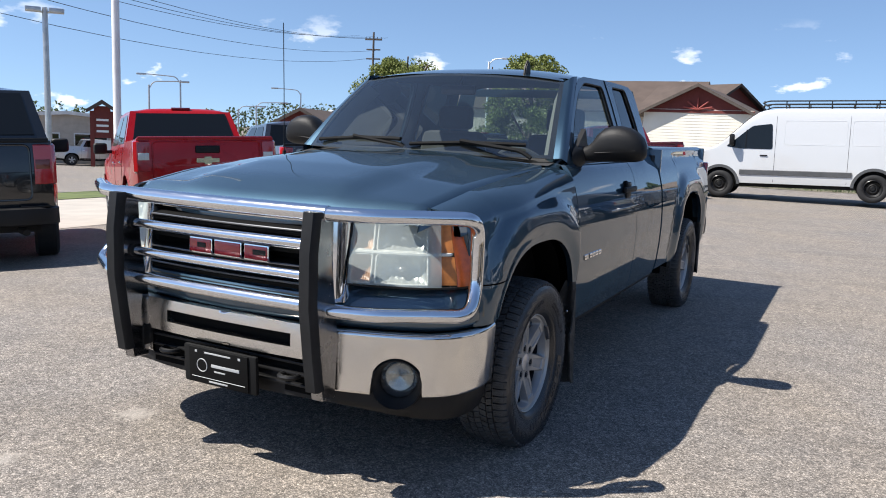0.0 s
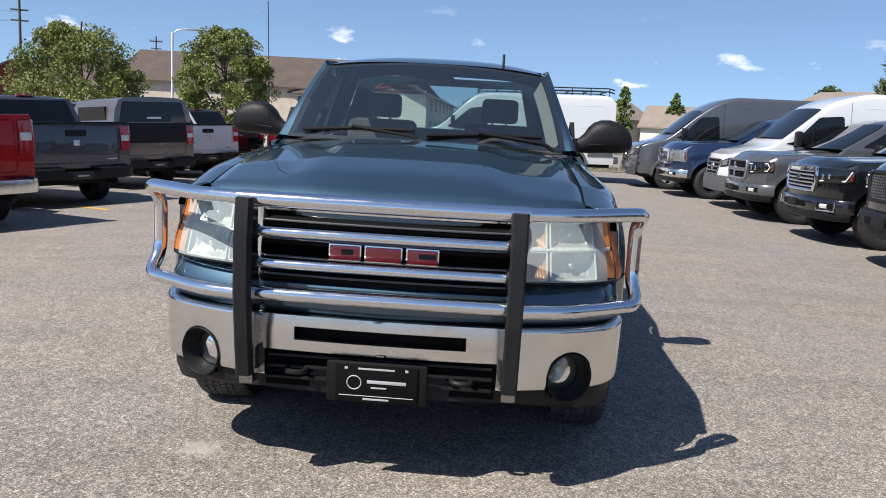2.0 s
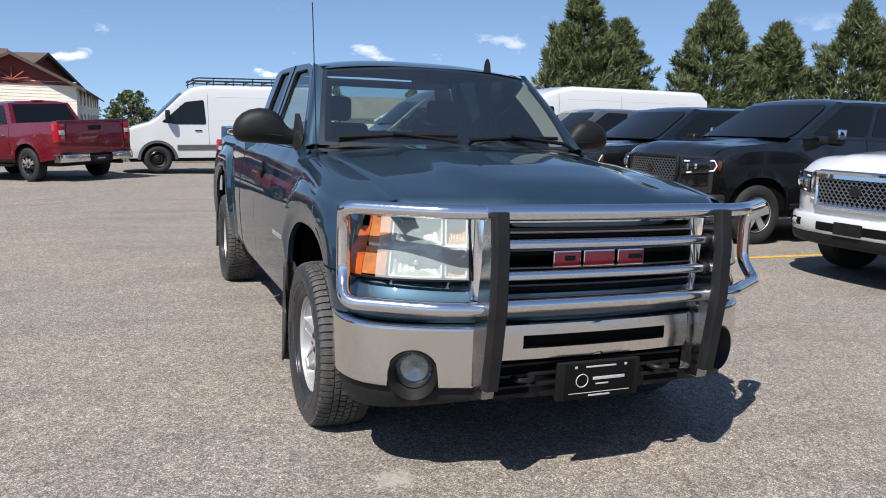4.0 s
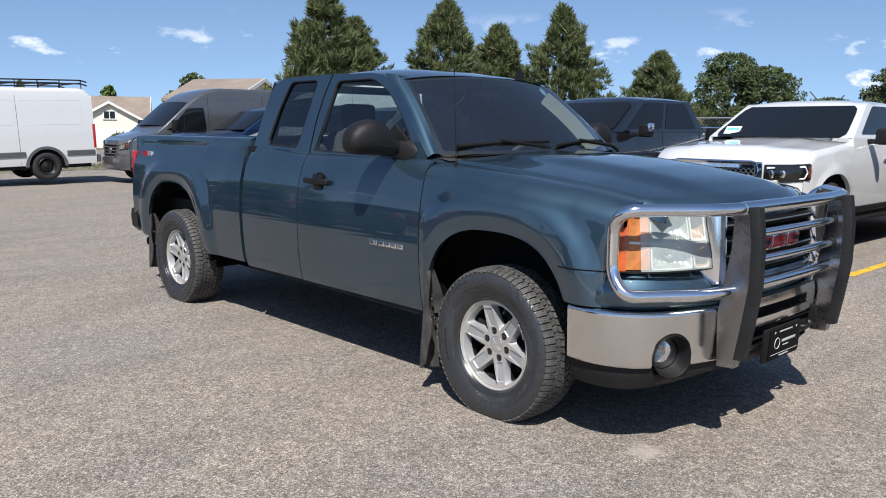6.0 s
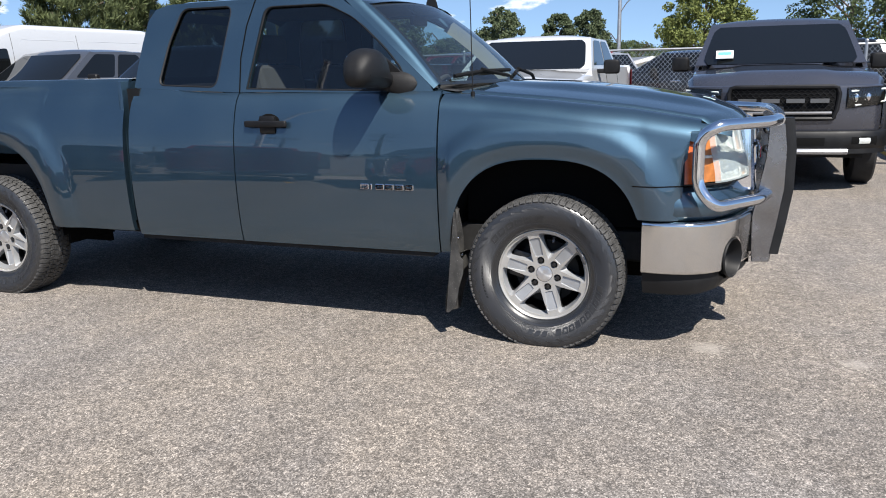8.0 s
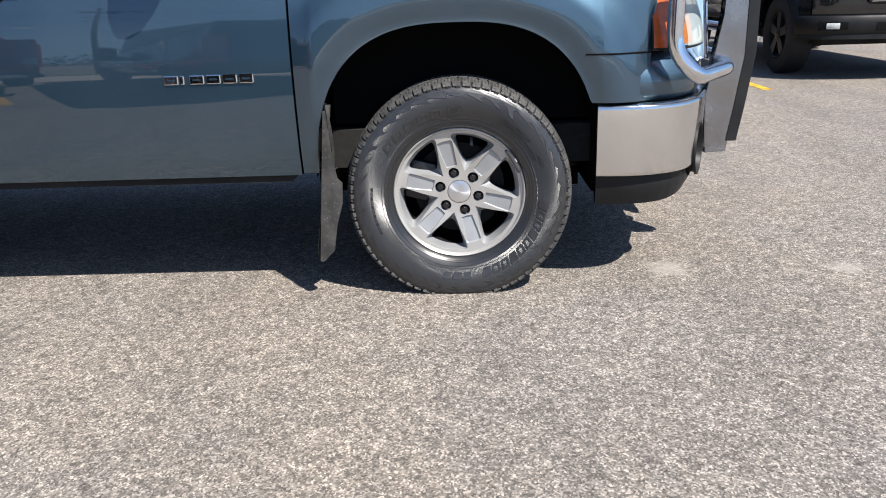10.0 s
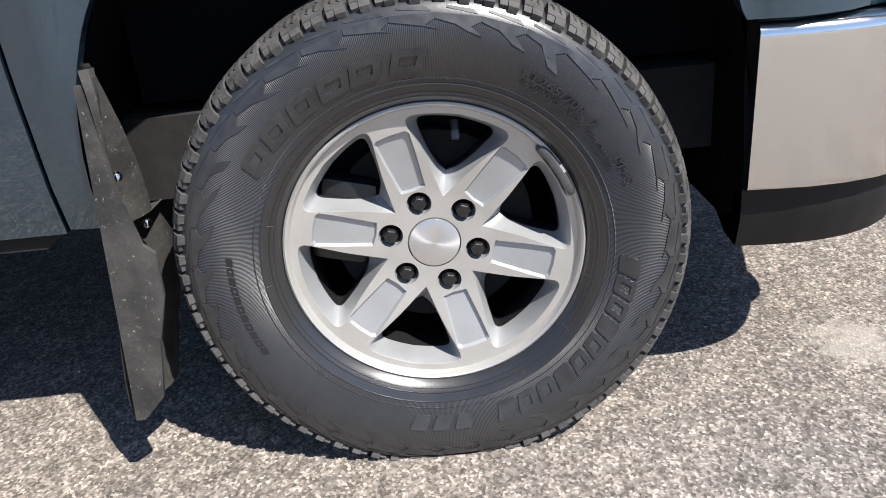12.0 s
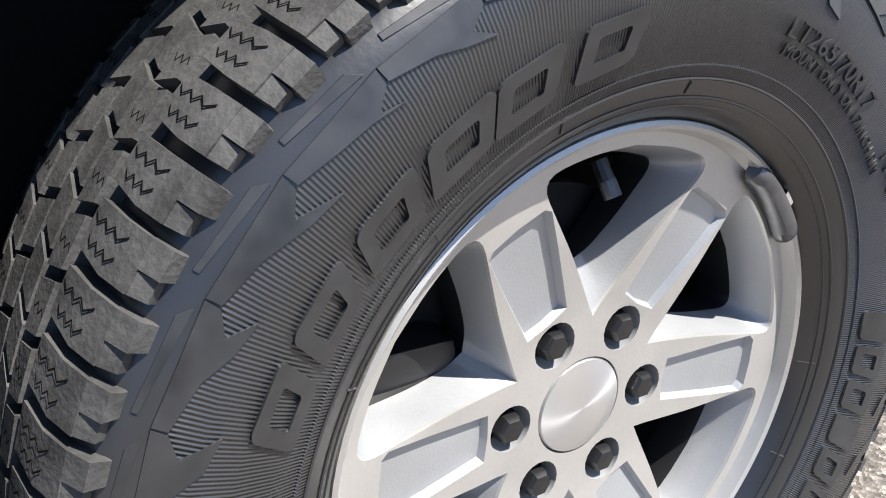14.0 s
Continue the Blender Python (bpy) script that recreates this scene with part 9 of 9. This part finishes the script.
def street_lamp(x, y, top, arm, yaw):
    t = thing("street_lamp", "grey steel street lamp with curved arm", "street lamp", "street lamps", pose(x, y, ground_z(x, y), 0, 0, yaw))
    h = top - ground_z(x, y)
    part("pole", pole_mesh(0.10, 0.06, h), M["galvanised"], t)
    bm = bmesh.new()
    tube(bm, rounded([(0, 0, h - 0.3), (0.3, 0, h + 0.25), (arm, 0, h + 0.35)], 0.8), 0.04, 8)
    part("arm", bm, M["galvanised"], t)
    bm = bmesh.new()
    box(bm, arm - 0.1, arm + 0.6, -0.13, 0.13, h + 0.26, h + 0.40, 0.05)
    part("lamp_head", bm, M["galvanised"], t)


E0 = (2.23, -3.41)
for az, d, el, arm, yaw in ((137.9, 62, 2.46, 2.2, 50), (135.9, 66, 2.84, 2.6, 225), (132.1, 85, 1.06, 2.2, 45), (130.9, 78, 1.38, 2.4, 45), (127.85, 84, 2.36, 2.4, 225)):
    x, y = from_eye(*E0, az, d)
    street_lamp(x, y, 1.46 + d * math.tan(radians(el)) - 0.3, arm, yaw)
t = thing("sign_pole", "white painted round sign pole beside the angled row", "pole", "", pose(-13.38, 9.74, ground_z(-13.38, 9.74)))
part("shaft", pole_mesh(0.09, 0.085, 12.0), M["white_pole"], t)
x, y = from_eye(*E0, 144.0, 32)
t = thing("light_pole", "slim grey steel light pole with two lamp heads", "pole", "", pose(x, y, ground_z(x, y), 0, 0, 54))
part("shaft", pole_mesh(0.12, 0.09, 6.55), M["galvanised"], t)
for s in (-1, 1):
    bm = bmesh.new()
    tube(bm, [(0, 0, 6.38), (s * 0.4, 0, 6.42)], 0.04, 8)
    box(bm, s * 0.12, s * 0.62, -0.2, 0.2, 6.38, 6.54, 0.03)
    part("lamp_head", bm, M["galvanised"], t)


def utility_pole(x, y, h, yaw):
    t = thing("utility_pole", "weathered wooden utility pole with crossarm", "utility pole", "utility poles", pose(x, y, ground_z(x, y), 0, 0, yaw))
    part("shaft", pole_mesh(0.14, 0.085, h), M["timber"], t)
    bm = bmesh.new()
    box(bm, -0.75, 0.75, -0.06, 0.06, h - 0.7, h - 0.56, 0.01)
    part("crossarm", bm, M["timber"], t)
    for dz in (1.5, 2.3):
        bm = bmesh.new()
        box(bm, -0.62, 0.62, -0.05, 0.05, h - dz - 0.06, h - dz + 0.06, 0.01)
        part("crossarm", bm, M["timber"], t)
    for s in (-0.68, -0.34, 0.34, 0.68):
        bm = bmesh.new()
        revolve(bm, [(h - 0.56, 0.035), (h - 0.48, 0.05), (h - 0.40, 0.03), (h - 0.39, 0.001)], 10, "z")
        for v in bm.verts:
            v.co.x += s
        part("insulator", bm, M["grey_paint"], t)
    return Vector((x, y, ground_z(x, y) + h - 0.4))


t = thing("light_pole", "slim white light pole with lamp head before the motel roof", "pole", "", pose(-17.7, 40.0, ground_z(-17.7, 40.0), 0, 0, 15))
part("shaft", pole_mesh(0.08, 0.06, 6.9), M["white_pole"], t)
bm = bmesh.new()
tube(bm, rounded([(0, 0, 6.75), (0.25, 0, 7.05), (0.9, 0, 7.12)], 0.3), 0.03, 8)
part("arm", bm, M["galvanised"], t)
bm = bmesh.new()
box(bm, 0.75, 1.35, -0.11, 0.11, 7.05, 7.15, 0.04)
part("lamp_head", bm, M["galvanised"], t)
x, y = from_eye(*E0, 151.0, 34)
p1 = utility_pole(x, y, 9.5, 30)
p2 = utility_pole(-36.8, 57.0, 12.3, 20)
x, y = from_eye(0.39, -3.94, 113.4, 108)
utility_pole(x, y, 8.6 + 1.46 - ground_z(x, y), 20)
p3 = utility_pole(-62.0, -30.0, 10.5, 30)
t = thing("light_pole", "slim galvanised steel light pole beyond the fence", "pole", "", pose(40.0, 5.2, ground_z(40.0, 5.2)))
part("shaft", pole_mesh(0.11, 0.08, 12.0), M["galvanised"], t)
tops = ((p1, p2), (p3, p1))
for k, (a, b) in enumerate(tops):
    for dz, off in ((0.0, 0.9), (0.0, 0.0), (-1.1, 0.4), (-1.9, -0.3), (0.0, -0.9)):
        bm = bmesh.new()
        pts = []
        for i in range(13):
            q = i / 12
            pts.append(a.lerp(b, q) + Vector((off, off, dz - 1.1 * 4 * q * (1 - q))))
        tube(bm, pts, 0.016, 4)
        tagged(part("overhead_wire", bm, M["black"]), "thin black overhead wire between utility poles", "wire")
# curved service arm on the pole beyond the fence
bm = bmesh.new()
tube(bm, rounded([(40.0, 5.2, 4.2), (39.6, 4.6, 5.0), (39.2, 2.4, 5.15)], 0.7), 0.03, 6)
t = tagged(part("lamp_arm", bm, M["galvanised"]), "curved steel lamp arm on the light pole", "lamp arm")

x, y = from_eye(*E0, 140.8, 62)
gz = ground_z(x, y)
t = thing("sign_tower", "brown timber sign tower with small gable roof", "sign", "", pose(x, y, gz, 0, 0, 50))
H_ = 1.46 + 62 * math.tan(radians(0.62)) - gz - 0.35
for s in (-1, 1):
    bm = bmesh.new()
    box(bm, s * 0.68 - 0.14, s * 0.68 + 0.14, -0.14, 0.14, -0.2, H_)
    part("post", bm, M["red_board"], t)
bm = bmesh.new()
box(bm, -0.55, 0.55, -0.10, 0.10, H_ - 1.9, H_ + 0.35)
part("sign_face", bm, M["red_board"], t)
bm = bmesh.new()
for k in range(3):
    box(bm, -0.4, 0.4, -0.13, -0.10, H_ - 0.7 - 0.4 * k, H_ - 0.55 - 0.4 * k)
part("lettering_bar", bm, M["card"], t)
bm = bmesh.new()
box(bm, -0.55, 0.55, -0.10, 0.10, H_ - 2.9, H_ - 2.05)
part("message_board", bm, M["card"], t)
for s in (-1, 1):
    bm = bmesh.new()
    prism(bm, [(0, H_ + 0.80), (s * 1.05, H_ + 0.10), (s * 1.05, H_ - 0.14), (0, H_ + 0.50)], -0.55, 0.55, "y")
    part("roof", bm, M["brown_shingle"], t)

# chain-link fence behind the row
fence = thing("chain_link_fence", "galvanised chain-link fence behind the parked row", "fence", kind="")
FX, F0, F1, FH = 11.35, -13.0, 7.0, 1.72
for y in np.arange(F0, F1 + 0.1, 2.5):
    bm = bmesh.new()
    tube(bm, [(FX, y, -0.02), (FX, y, FH + 0.04)], 0.028, 8)
    bmesh.ops.create_uvsphere(bm, u_segments=8, v_segments=5, radius=0.035, matrix=Matrix.Translation((FX, y, FH + 0.05)))
    part("post", bm, M["galvanised"], fence)
for z in (FH, 0.08):
    bm = bmesh.new()
    tube(bm, [(FX, F0, z), (FX, F1, z)], 0.02, 8)
    part("rail", bm, M["galvanised"], fence)
bm = bmesh.new()
pitch = 0.085
for k in range(int((F1 - F0) / pitch)):
    for s in (-1, 1):
        y0 = F0 + k * pitch
        n = int(FH / pitch)
        a = (FX + 0.003 * s, y0, FH)
        yb_ = y0 + s * FH * 0.9
        zb_ = 0.0
        if yb_ > F1 or yb_ < F0:
            ye = F1 if yb_ > F1 else F0
            zb_ = FH * (1 - (ye - y0) / (yb_ - y0))
            yb_ = ye
        tube(bm, [a, (FX + 0.003 * s, yb_, zb_)], 0.0028, 3, caps=False)
part("mesh_wire", bm, M["galvanised"], fence, clean=False)

# weeds beyond the van
rng = np.random.default_rng(8)
n = 3500
c = np.stack([rng.uniform(-7, 11, n), rng.uniform(26.5, 31, n), rng.uniform(-0.14, -0.04, n)], axis=1)
d = rng.normal(0, 0.35, (n, 3)) + np.array([0, 0, 1.0])
d /= np.linalg.norm(d, axis=1, keepdims=True)
me = blades_mesh("weeds", c, d, 0.2, 0.03, rng)
me.materials.append(M["leaf_grey"])
tagged(new("weeds", me), "thin dry weeds on the strip beyond the van", "weeds", kind="stuff")
